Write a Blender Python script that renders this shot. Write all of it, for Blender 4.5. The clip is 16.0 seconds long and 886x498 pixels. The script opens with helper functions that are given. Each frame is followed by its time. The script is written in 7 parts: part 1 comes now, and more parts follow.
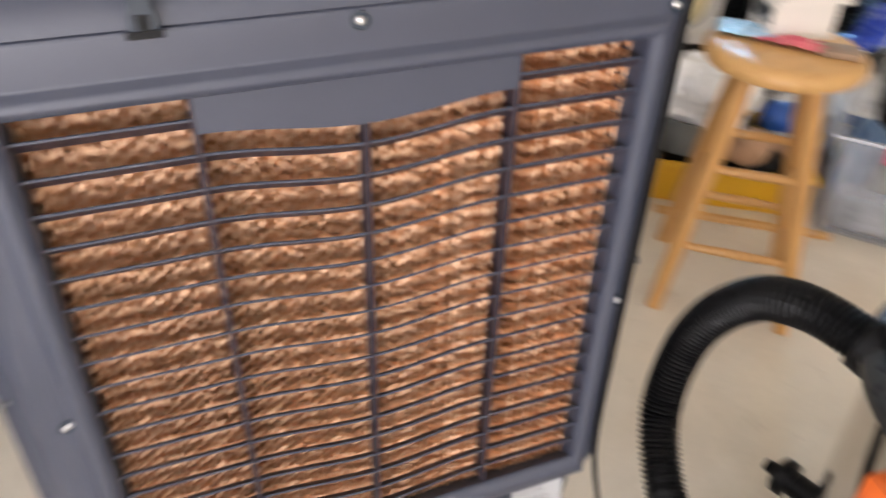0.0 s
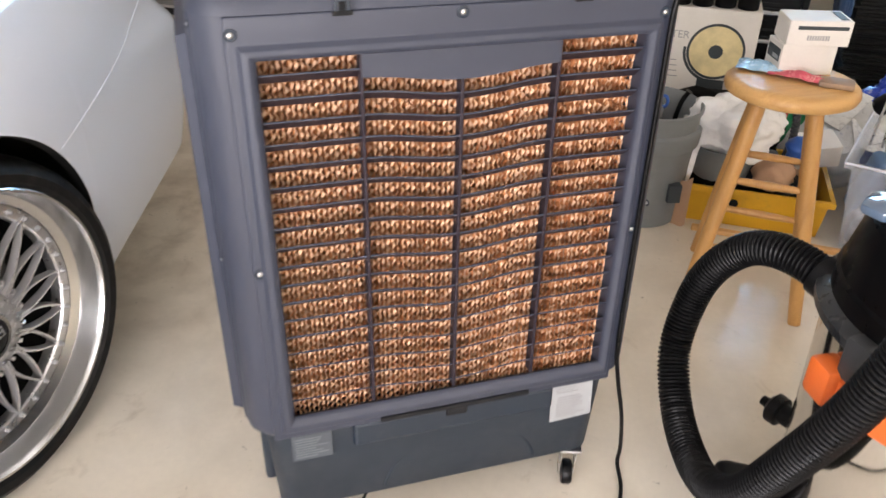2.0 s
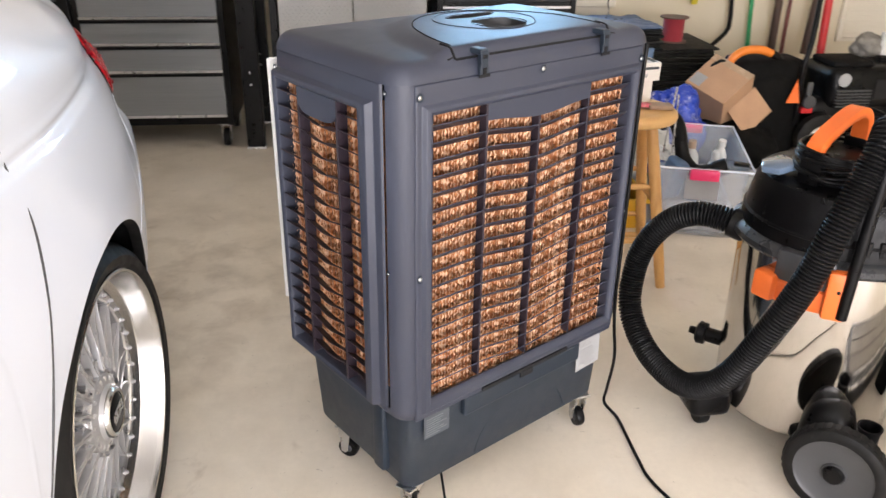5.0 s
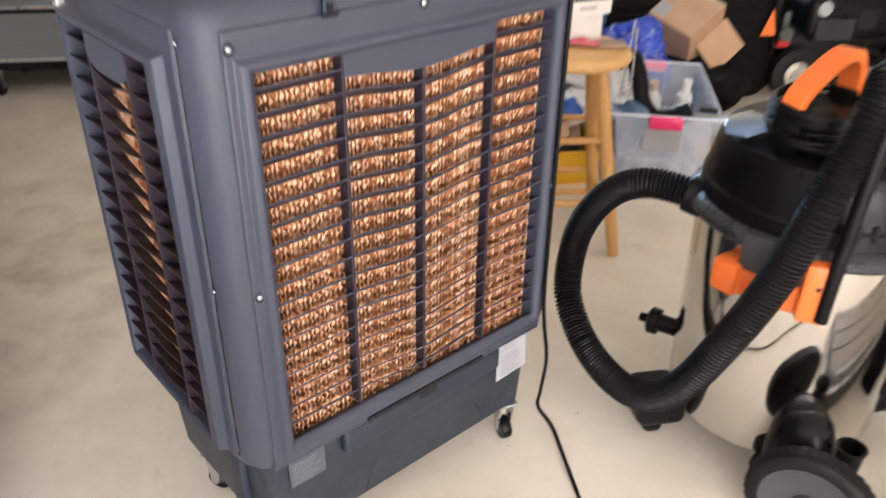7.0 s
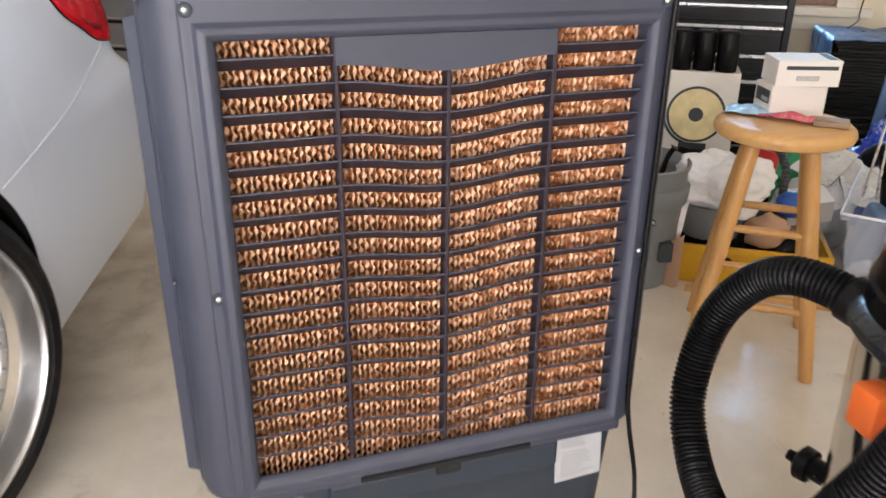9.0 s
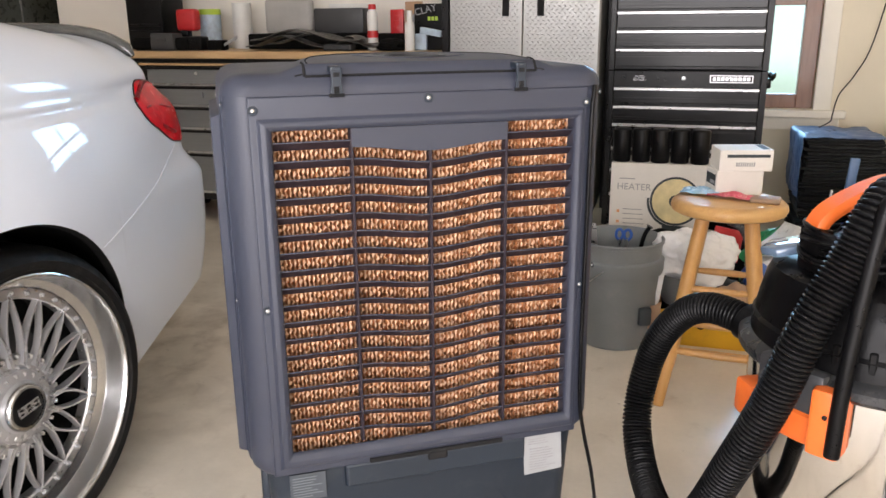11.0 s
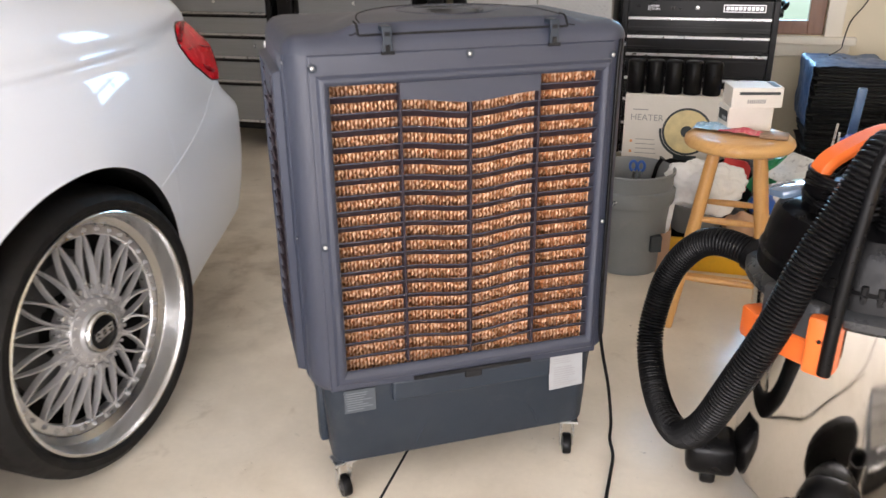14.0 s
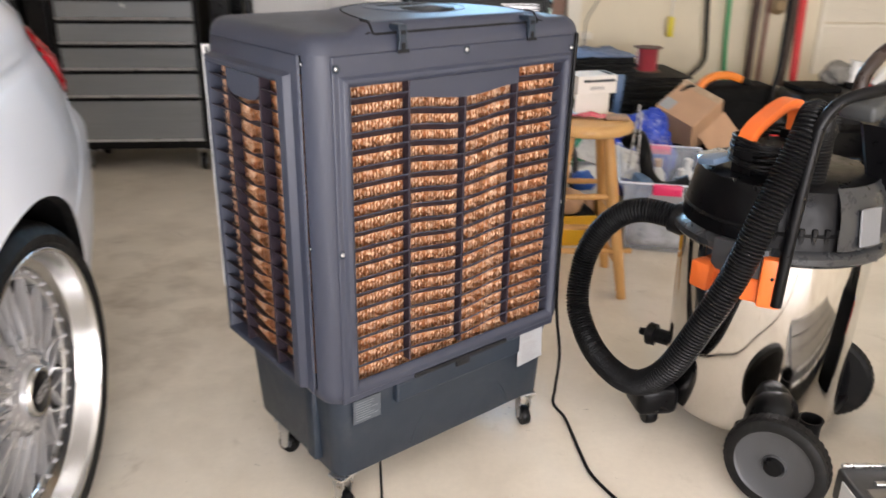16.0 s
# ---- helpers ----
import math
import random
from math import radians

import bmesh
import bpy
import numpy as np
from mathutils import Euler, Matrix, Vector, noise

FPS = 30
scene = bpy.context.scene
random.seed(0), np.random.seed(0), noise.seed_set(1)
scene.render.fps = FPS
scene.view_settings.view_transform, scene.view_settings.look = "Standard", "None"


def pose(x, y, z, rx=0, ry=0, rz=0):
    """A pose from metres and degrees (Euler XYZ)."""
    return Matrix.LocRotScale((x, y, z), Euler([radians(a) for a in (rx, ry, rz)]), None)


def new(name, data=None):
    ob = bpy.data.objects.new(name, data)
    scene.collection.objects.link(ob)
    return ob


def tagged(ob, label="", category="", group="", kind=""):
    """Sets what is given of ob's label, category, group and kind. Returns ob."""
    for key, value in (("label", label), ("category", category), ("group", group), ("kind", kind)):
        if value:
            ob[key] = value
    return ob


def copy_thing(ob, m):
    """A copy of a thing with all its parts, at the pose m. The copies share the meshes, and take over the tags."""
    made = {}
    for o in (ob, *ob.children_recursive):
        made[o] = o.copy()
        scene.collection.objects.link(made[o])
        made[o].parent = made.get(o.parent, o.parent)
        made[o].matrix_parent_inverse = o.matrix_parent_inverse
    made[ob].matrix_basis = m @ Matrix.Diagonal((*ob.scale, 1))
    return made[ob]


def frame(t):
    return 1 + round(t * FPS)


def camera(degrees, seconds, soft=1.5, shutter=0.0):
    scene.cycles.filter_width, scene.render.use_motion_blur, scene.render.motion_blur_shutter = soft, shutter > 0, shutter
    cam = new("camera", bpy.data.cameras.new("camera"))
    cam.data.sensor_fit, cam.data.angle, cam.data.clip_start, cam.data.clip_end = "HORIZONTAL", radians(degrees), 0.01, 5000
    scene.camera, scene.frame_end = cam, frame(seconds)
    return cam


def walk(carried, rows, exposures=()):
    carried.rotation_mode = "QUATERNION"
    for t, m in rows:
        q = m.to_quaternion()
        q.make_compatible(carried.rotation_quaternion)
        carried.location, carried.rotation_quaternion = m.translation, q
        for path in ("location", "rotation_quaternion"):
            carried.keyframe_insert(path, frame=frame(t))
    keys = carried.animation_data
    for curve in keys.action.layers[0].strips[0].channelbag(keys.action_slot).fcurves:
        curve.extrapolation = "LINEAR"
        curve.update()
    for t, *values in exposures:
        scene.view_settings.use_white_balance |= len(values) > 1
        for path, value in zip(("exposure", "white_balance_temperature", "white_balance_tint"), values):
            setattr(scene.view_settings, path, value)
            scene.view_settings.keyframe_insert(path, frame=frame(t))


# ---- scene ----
cam = camera(58.5, 16.0, soft=1.5, shutter=0.85)
METRES, EYE, TILT, LEAN, TURN = 4.0, 1.215, 0.0, 0.0, -22.3
ROWS = [
    (0.0, 0.0022, 0.0026, -0.0007, 2.22, -36.36, -1.59),
    (0.2, 0.0156, -0.007, 0.0014, 10.15, -35.52, -0.24),
    (0.5, 0.0268, -0.03, 0.0015, 14.26, -34.71, 0.49),
    (0.7, 0.024, -0.05, 0.0003, 13.52, -33.76, 0.11),
    (1.0, 0.0134, -0.0849, 0.004, 10.6, -32.7, -0.16),
    (1.2, 0.0131, -0.0962, 0.0093, 9.19, -31.23, 0.2),
    (1.5, 0.0162, -0.0908, 0.0132, 8.12, -30.76, 0.18),
    (2.0, 0.0064, -0.1056, 0.0105, 7.14, -31.24, -0.93),
    (2.5, -0.0142, -0.1337, 0.0226, 4.36, -28.57, -0.87),
    (3.0, -0.032, -0.166, 0.0169, 0.93, -26.93, -0.86),
    (3.5, -0.0673, -0.1854, 0.0242, -4.5, -26.41, -0.91),
    (3.7, -0.0851, -0.1909, 0.0267, -6.66, -25.99, -0.82),
    (5.8, -0.1902, -0.1721, 0.0263, -22.77, -25.66, -0.95),
    (6.0, -0.1863, -0.1626, 0.0265, -24.45, -25.75, -1.01),
    (6.5, -0.1458, -0.1432, 0.0212, -23.17, -26.59, -1.1),
    (6.7, -0.1216, -0.1299, 0.0162, -21.0, -27.66, -1.47),
    (7.0, -0.0967, -0.1125, 0.0066, -17.68, -30.16, -0.66),
    (7.3, -0.0802, -0.0827, -0.0013, -15.19, -32.18, 0.29),
    (7.5, -0.0586, -0.063, -0.0089, -9.54, -30.29, 1.02),
    (7.8, -0.0352, -0.0429, -0.0206, -4.34, -26.43, -0.99),
    (8.0, -0.0204, -0.043, -0.0309, -0.26, -25.66, -1.43),
    (8.2, -0.0092, -0.0453, -0.0386, 3.07, -25.18, -1.01),
    (10.3, 0.0206, -0.1735, -0.021, 6.32, -19.32, -0.44),
    (10.5, 0.0252, -0.1805, -0.0252, 6.9, -17.88, -0.75),
    (11.0, 0.0309, -0.1884, -0.0252, 7.13, -16.06, 0.48),
    (11.5, 0.0313, -0.1908, -0.0265, 8.02, -16.13, 0.25),
    (12.0, 0.0287, -0.1922, -0.0226, 8.94, -16.38, -0.7),
    (12.5, 0.0275, -0.1919, -0.0227, 9.04, -16.54, -0.96),
    (13.0, 0.0252, -0.1905, -0.0221, 8.72, -16.52, -1.17),
    (13.5, 0.0239, -0.1942, -0.0201, 7.87, -17.39, -0.56),
    (13.7, 0.0214, -0.2037, -0.0152, 7.49, -18.87, 0.29),
    (14.0, 0.018, -0.2243, -0.0027, 7.31, -21.98, 0.66),
    (14.5, 0.008, -0.2453, 0.0105, 6.54, -22.19, 0.51),
    (15.0, -0.0383, -0.2557, -0.0007, -1.23, -21.98, -0.68),
    (15.2, -0.0623, -0.2592, -0.0023, -5.0, -22.07, -0.88),
    (15.5, -0.096, -0.2576, -0.0028, -8.54, -20.73, -0.13),
    (16.0, -0.1348, -0.2206, -0.0043, -15.53, -21.81, -0.81),
]
walk(cam, [(t, pose(0, 0, EYE, TILT, LEAN, TURN) @ pose(METRES * x, METRES * y, METRES * z, 90 + pitch, roll, yaw)) for t, x, y, z, yaw, pitch, roll in ROWS],
     exposures=[(0.0, 0.0), (3.5, 0.0), (6.0, 0.04), (7.4, 0.10), (8.0, -0.06), (10.5, -0.10), (14.5, -0.10), (16.0, -0.12)])

# ---- world and lights ----
world = bpy.data.worlds.new("sky")
scene.world = world
world.use_nodes = True
wn = world.node_tree
sky = wn.nodes.new("ShaderNodeTexSky")
sky.sky_type, sky.sun_disc = "NISHITA", False
sky.sun_elevation, sky.sun_rotation = radians(50), radians(200)
wn.links.new(sky.outputs["Color"], wn.nodes["Background"].inputs["Color"])
wn.nodes["Background"].inputs["Strength"].default_value = 0.15

GARAGE = -32.0  # the garage's axes, turned against the cooler's


def garage(u, n, z=0.0, turn=0.0):
    """A pose in the garage: u metres along its back wall, n metres towards it."""
    return pose(0, 0, 0, 0, 0, GARAGE) @ pose(u, n, z, 0, 0, turn)


def area_lamp(name, m, w, h, watts, colour):
    data = bpy.data.lights.new(name, "AREA")
    data.shape, data.size, data.size_y, data.energy, data.color = "RECTANGLE", w, h, watts, colour
    ob = new(name, data)
    ob.matrix_world = m
    return ob


# daylight through the garage door opening
area_lamp("door_daylight", garage(-0.30, -3.93, 1.05) @ pose(0, 0, 0, 121, 0, 0), 5.4, 1.9, 455, (1.0, 0.935, 0.955))
# ---- materials ----
def mix_rgb(nt, fac, a, b, blend="MIX"):
    m = nt.nodes.new("ShaderNodeMix")
    m.data_type, m.blend_type = "RGBA", blend
    for sock, v in ((m.inputs[0], fac), (m.inputs[6], a), (m.inputs[7], b)):
        if hasattr(v, "links"):
            nt.links.new(v, sock)
        elif isinstance(v, (int, float)):
            sock.default_value = v
        else:
            sock.default_value = (*v[:3], 1)
    return m.outputs[2]


def ramp(nt, fac, lo, hi, a=0.0, b=1.0):
    r = nt.nodes.new("ShaderNodeMapRange")
    nt.links.new(fac, r.inputs[0])
    for i, v in enumerate((lo, hi, a, b), 1):
        r.inputs[i].default_value = v
    return r.outputs[0]


def noise_tex(nt, vec, scale, detail=4.0, rough=0.6, distort=0.0):
    n = nt.nodes.new("ShaderNodeTexNoise")
    n.inputs["Scale"].default_value, n.inputs["Detail"].default_value = scale, detail
    n.inputs["Roughness"].default_value, n.inputs["Distortion"].default_value = rough, distort
    nt.links.new(vec, n.inputs["Vector"])
    return n.outputs["Fac"]


def coords(nt, stretch=(1, 1, 1)):
    tc = nt.nodes.new("ShaderNodeTexCoord")
    mp = nt.nodes.new("ShaderNodeMapping")
    mp.inputs["Scale"].default_value = stretch
    nt.links.new(tc.outputs["Object"], mp.inputs["Vector"])
    return mp.outputs["Vector"]


def surface(name, colour, rough=0.5, metal=0.0, var=0.12, scale=6.0, grain=0.06, fine=120.0, bump=0.15, dirt=None,
            dirt_amount=0.0, coat=0.0, stretch=(1, 1, 1), spec=0.5, per_object=0.0, coat_rough=0.06, rough_var=0.1):
    """A procedural surface: broad variation, fine grain, uneven gloss, fine relief."""
    m = bpy.data.materials.new(name)
    m.use_nodes = True
    nt = m.node_tree
    p = nt.nodes["Principled BSDF"]
    vec = coords(nt, stretch)
    broad, tiny = noise_tex(nt, vec, scale), noise_tex(nt, vec, fine, 3.0)
    dark = [c * (1 - var) for c in colour]
    light = [min(1, c * (1 + var)) for c in colour]
    col = mix_rgb(nt, ramp(nt, broad, 0.3, 0.7), dark, light)
    col = mix_rgb(nt, ramp(nt, tiny, 0.3, 0.7, 0, grain), col, [c * 0.4 for c in colour])
    if per_object:
        info = nt.nodes.new("ShaderNodeObjectInfo")
        col = mix_rgb(nt, ramp(nt, info.outputs["Random"], 0, 1, 0, per_object), col, [c * 0.35 for c in colour])
    if dirt:
        spots = noise_tex(nt, vec, scale * 2.7, 6.0, 0.7, 0.4)
        col = mix_rgb(nt, ramp(nt, spots, 0.55, 0.75, 0, dirt_amount), col, dirt)
    nt.links.new(col, p.inputs["Base Color"])
    nt.links.new(ramp(nt, noise_tex(nt, vec, scale * 4, 5.0), 0.3, 0.7, max(0.02, rough - rough_var), min(1, rough + rough_var)), p.inputs["Roughness"])
    p.inputs["Metallic"].default_value = metal
    p.inputs["Specular IOR Level"].default_value = spec
    p.inputs["Coat Weight"].default_value = coat
    p.inputs["Coat Roughness"].default_value = coat_rough
    if bump:
        b = nt.nodes.new("ShaderNodeBump")
        b.inputs["Strength"].default_value, b.inputs["Distance"].default_value = bump, 0.002
        nt.links.new(tiny, b.inputs["Height"])
        nt.links.new(b.outputs["Normal"], p.inputs["Normal"])
    return m


def clear(name, colour, rough=0.02, alpha=0.15):
    """A thin see-through plastic or pane."""
    m = bpy.data.materials.new(name)
    m.use_nodes = True
    nt = m.node_tree
    p = nt.nodes["Principled BSDF"]
    p.inputs["Base Color"].default_value = (*colour, 1)
    p.inputs["Roughness"].default_value = rough
    p.inputs["Alpha"].default_value = alpha
    nt.links.new(ramp(nt, noise_tex(nt, coords(nt), 9), 0.3, 0.7, max(0.0, rough - 0.02), rough + 0.05), p.inputs["Roughness"])
    return m


STAIN = (-1.39, 1.55, 0.0)


def concrete():
    m = surface("sealed_concrete", (0.79, 0.72, 0.605), rough=0.22, var=0.10, scale=1.7, grain=0.08, fine=60, bump=0.03, rough_var=0.03)
    nt = m.node_tree
    p = nt.nodes["Principled BSDF"]
    old = p.inputs["Base Color"].links[0].from_socket
    vec = coords(nt)
    mottle = noise_tex(nt, vec, 3.6, 3, 0.5, 0.4)
    col = mix_rgb(nt, ramp(nt, mottle, 0.45, 0.80, 0, 0.42), old, (0.50, 0.43, 0.33))
    pale = noise_tex(nt, vec, 2.3, 4, 0.55, 0.3)
    col = mix_rgb(nt, ramp(nt, pale, 0.55, 0.75, 0, 0.4), col, (0.82, 0.77, 0.69))
    blots = noise_tex(nt, vec, 9.0, 5, 0.6, 0.5)
    col = mix_rgb(nt, ramp(nt, blots, 0.62, 0.80, 0, 0.38), col, (0.30, 0.22, 0.14))
    # an old oil stain behind the car's tail
    where = nt.nodes.new("ShaderNodeVectorMath")
    where.operation = "DISTANCE"
    nt.links.new(vec, where.inputs[0])
    where.inputs[1].default_value = STAIN
    worn = nt.nodes.new("ShaderNodeMath")
    worn.operation = "MULTIPLY"
    nt.links.new(ramp(nt, where.outputs["Value"], 0.15, 1.0, 1, 0), worn.inputs[0])
    nt.links.new(ramp(nt, noise_tex(nt, vec, 6.5, 5, 0.55, 0.25), 0.45, 0.72, 0, 0.6), worn.inputs[1])
    col = mix_rgb(nt, worn.outputs[0], col, (0.25, 0.18, 0.11))
    specks = noise_tex(nt, vec, 38, 3, 0.6, 1.5)
    col = mix_rgb(nt, ramp(nt, specks, 0.70, 0.76, 0, 0.6), col, (0.16, 0.13, 0.10))
    nt.links.new(col, p.inputs["Base Color"])
    return m


def wood(name, light, dark, ring=14.0, rough=0.4, axis="X"):
    m = surface(name, light, rough=rough, var=0.1, scale=4, grain=0.12, fine=180, bump=0.08, coat=0.15)
    nt = m.node_tree
    p = nt.nodes["Principled BSDF"]
    old = p.inputs["Base Color"].links[0].from_socket
    stretch = {"X": (1.2, ring, ring), "Y": (ring, 1.2, ring), "Z": (ring, ring, 1.2)}[axis]
    streaks = noise_tex(nt, coords(nt, stretch), 3.0, 5, 0.6, 0.6)
    nt.links.new(mix_rgb(nt, ramp(nt, streaks, 0.45, 0.7, 0, 0.55), old, dark), p.inputs["Base Color"])
    return m


CONCRETE = concrete()
WALL = surface("cream_wall_paint", (0.76, 0.685, 0.525), rough=0.7, var=0.05, scale=1.5, grain=0.03, fine=90, bump=0.08, dirt=(0.5, 0.43, 0.32), dirt_amount=0.12)
TRIM = surface("cream_gloss_trim", (0.82, 0.77, 0.66), rough=0.4, var=0.04, scale=3, grain=0.02)
# darker board for the unseen walls, chosen to cut bounced light
DIM_WALL = surface("dimmed_wall_board", (0.50, 0.46, 0.40), rough=0.85, var=0.1, scale=2, dirt=(0.2, 0.17, 0.13), dirt_amount=0.2)
CEILING = surface("white_ceiling_paint", (0.80, 0.79, 0.77), rough=0.8, var=0.04, scale=2)
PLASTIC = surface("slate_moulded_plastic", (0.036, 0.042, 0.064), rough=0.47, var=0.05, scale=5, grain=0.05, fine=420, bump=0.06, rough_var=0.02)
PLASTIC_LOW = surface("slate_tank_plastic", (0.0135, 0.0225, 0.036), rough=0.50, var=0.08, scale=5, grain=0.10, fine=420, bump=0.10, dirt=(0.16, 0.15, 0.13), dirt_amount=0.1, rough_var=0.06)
# slate plastic darkened for louvre shade, browned for light bounced off the pad
GRILLE = surface("shaded_louvre_plastic", (0.026, 0.0185, 0.026), rough=0.5, spec=0.3, var=0.15, scale=14, grain=0.15, fine=300, bump=0.1, dirt=(0.07, 0.045, 0.03), dirt_amount=0.25)
BLACK = surface("black_plastic", (0.0035, 0.0035, 0.004), rough=0.34, spec=0.18, var=0.15, scale=8, grain=0.1, bump=0.06)
BLACK_MATT = surface("matt_black", (0.004, 0.004, 0.004), rough=0.8, spec=0.15, var=0.2, scale=6)
RUBBER = surface("tyre_rubber", (0.006, 0.0057, 0.0055), rough=0.6, spec=0.25, var=0.2, scale=9, grain=0.15, bump=0.15, dirt=(0.05, 0.042, 0.035), dirt_amount=0.25)
HOSE = surface("ribbed_hose_plastic", (0.006, 0.006, 0.0065), rough=0.36, spec=0.20, var=0.15, scale=9, grain=0.1, bump=0.03)
# near-black that stands in for shade in gaps and holes, and serves the joints
DARK = surface("shade_and_joint_black", (0.004, 0.004, 0.005), rough=0.9, var=0.1)
STEEL = surface("zinc_steel", (0.62, 0.62, 0.62), rough=0.3, metal=1.0, var=0.08, scale=12, bump=0.03)
CHROME = surface("polished_stainless", (0.66, 0.64, 0.61), rough=0.08, metal=1.0, var=0.05, scale=3, grain=0.02, bump=0.0, rough_var=0.05)
POLISHED = surface("polished_rim_lip", (0.58, 0.575, 0.565), rough=0.25, metal=1.0, var=0.03, scale=4, grain=0.02, fine=300, bump=0.0, rough_var=0.0)
SILVER = surface("silver_wheel_paint", (0.42, 0.42, 0.43), rough=0.30, metal=0.35, var=0.05, scale=15, grain=0.05, bump=0.0, coat=0.2, rough_var=0.03)
PAINT = surface("pearl_white_car_paint", (0.72, 0.765, 0.85), rough=0.42, var=0.008, scale=2, grain=0.01, fine=500, bump=0.0, spec=0.3, coat=0.7, coat_rough=0.015, rough_var=0.01)
GLASS_DARK = surface("tinted_glass", (0.012, 0.014, 0.014), rough=0.04, var=0.1, bump=0.0, coat=0.6, rough_var=0.02)
RED_LENS = surface("red_lamp_lens", (0.64, 0.003, 0.012), rough=0.22, var=0.4, scale=7, bump=0.0, coat=0.0, spec=0.10)
ORANGE = surface("orange_plastic", (0.85, 0.17, 0.03), rough=0.42, var=0.06, scale=8, bump=0.05)
GREY_PL = surface("grey_plastic", (0.050, 0.052, 0.055), rough=0.45, var=0.1, scale=8, bump=0.08)
BUCKET_GREY = surface("grey_bucket_plastic", (0.20, 0.215, 0.22), rough=0.5, var=0.08, scale=7, dirt=(0.35, 0.33, 0.3), dirt_amount=0.2)
PINE = wood("varnished_pine", (0.66, 0.36, 0.12), (0.48, 0.22, 0.06), axis="Z")
PINE_SEAT = wood("varnished_pine_seat", (0.68, 0.40, 0.15), (0.50, 0.25, 0.08), axis="X")
BENCH_WOOD = wood("maple_worktop", (0.62, 0.42, 0.22), (0.45, 0.27, 0.12), axis="X")
WINDOW_WOOD = wood("brown_window_wood", (0.25, 0.12, 0.07), (0.14, 0.06, 0.034), axis="Z")
DRAWER_GREY = surface("brushed_grey_drawer", (0.26, 0.275, 0.29), rough=0.38, metal=0.55, var=0.08, scale=4, grain=0.15, fine=90, stretch=(0.06, 1, 3), bump=0.05)
DRAWER_BLACK = surface("black_textured_drawer", (0.009, 0.0092, 0.0098), rough=0.26, spec=0.28, metal=0.0, var=0.06, scale=5, grain=0.15, fine=60, bump=0.04, stretch=(0.05, 1, 3), rough_var=0.03)
CHEST_BLACK = surface("black_enamel", (0.004, 0.004, 0.0043), rough=0.3, var=0.1, scale=6, bump=0.02, spec=0.25, rough_var=0.04)
BRIGHT = surface("bright_drawer_pull", (0.60, 0.60, 0.61), rough=0.32, metal=0.85, var=0.03, scale=9, bump=0.0)
CARD = surface("brown_cardboard", (0.50, 0.31, 0.19), rough=0.8, var=0.1, scale=7, grain=0.1, bump=0.1)
WHITE_CARD = surface("white_carton", (0.74, 0.71, 0.66), rough=0.6, var=0.05, scale=6, grain=0.04, dirt=(0.5, 0.45, 0.38), dirt_amount=0.15)
WHITE_PL = surface("white_plastic", (0.75, 0.75, 0.73), rough=0.4, var=0.05, scale=9)
YELLOW = surface("yellow_tote_plastic", (0.72, 0.40, 0.02), rough=0.42, var=0.08, scale=7, dirt=(0.3, 0.2, 0.05), dirt_amount=0.3)
RED = surface("red_plastic", (0.55, 0.02, 0.025), rough=0.35, var=0.1, scale=8)
BLUE = surface("blue_plastic", (0.03, 0.11, 0.42), rough=0.35, var=0.15, scale=8)
STEEL_BLUE = surface("steel_blue_plastic", (0.09, 0.16, 0.28), rough=0.4, var=0.12, scale=8)
GREEN = surface("green_plastic", (0.03, 0.32, 0.12), rough=0.4, var=0.1, scale=8)
PINK = surface("pink_latch_plastic", (0.85, 0.04, 0.16), rough=0.35, var=0.06)
INK = surface("dark_print", (0.04, 0.05, 0.055), rough=0.6, var=0.1)
GREY_INK = surface("grey_print", (0.33, 0.33, 0.33), rough=0.6, var=0.1)
LABEL_GREY = surface("silver_grey_label", (0.065, 0.077, 0.092), rough=0.4, var=0.08, scale=30)
PAPER = surface("white_label_paper", (0.35, 0.36, 0.37), rough=0.5, var=0.05, scale=20)
MAT_FOAM = surface("black_folded_mat", (0.012, 0.0125, 0.012), rough=0.7, var=0.3, scale=9, grain=0.2, per_object=0.5)
BLUE_FABRIC = surface("blue_fabric", (0.055, 0.105, 0.20), rough=0.42, var=0.2, scale=8)
# ---- building helpers ----
def part(name, bm, material, parent=None, label="", smooth=None, kind=""):
    """One mesh object from a bmesh, under a thing or a part."""
    me = bpy.data.meshes.new(name)
    bm.normal_update()
    if smooth is not None:
        limit = radians(smooth)
        for f in bm.faces:
            f.smooth = True
        for e in bm.edges:
            if len(e.link_faces) == 2 and e.calc_face_angle(0) > limit:
                e.smooth = False
    bm.to_mesh(me)
    bm.free()
    me.materials.append(material)
    ob = new(name, me)
    if parent is not None:
        ob.parent = parent
    return tagged(ob, label, kind=kind)


def thing(name, label, category, m=None, group="", kind=""):
    ob = new(name)
    ob.empty_display_size = 0.1
    ob.matrix_world = m if m is not None else Matrix()
    return tagged(ob, label, category, group, kind)


def B():
    return bmesh.new()


def box(bm, lo, hi, bevel=0.0, seg=2, m=None):
    """A box from corner to corner, with rounded edges."""
    t = bmesh.new()
    bmesh.ops.create_cube(t, size=1)
    for v in t.verts:
        v.co = Vector([(a + b) / 2 + c * (b - a) for a, b, c in zip(lo, hi, v.co)])
    if bevel:
        bmesh.ops.bevel(t, geom=t.edges[:], offset=bevel, segments=seg, affect="EDGES", profile=0.5)
    return merge(bm, t, m)


def merge(bm, t, m=None):
    if m is not None:
        bmesh.ops.transform(t, matrix=m, verts=t.verts[:])
    me = bpy.data.meshes.new("scratch")
    t.to_mesh(me)
    t.free()
    bm.from_mesh(me)
    bpy.data.meshes.remove(me)
    return bm


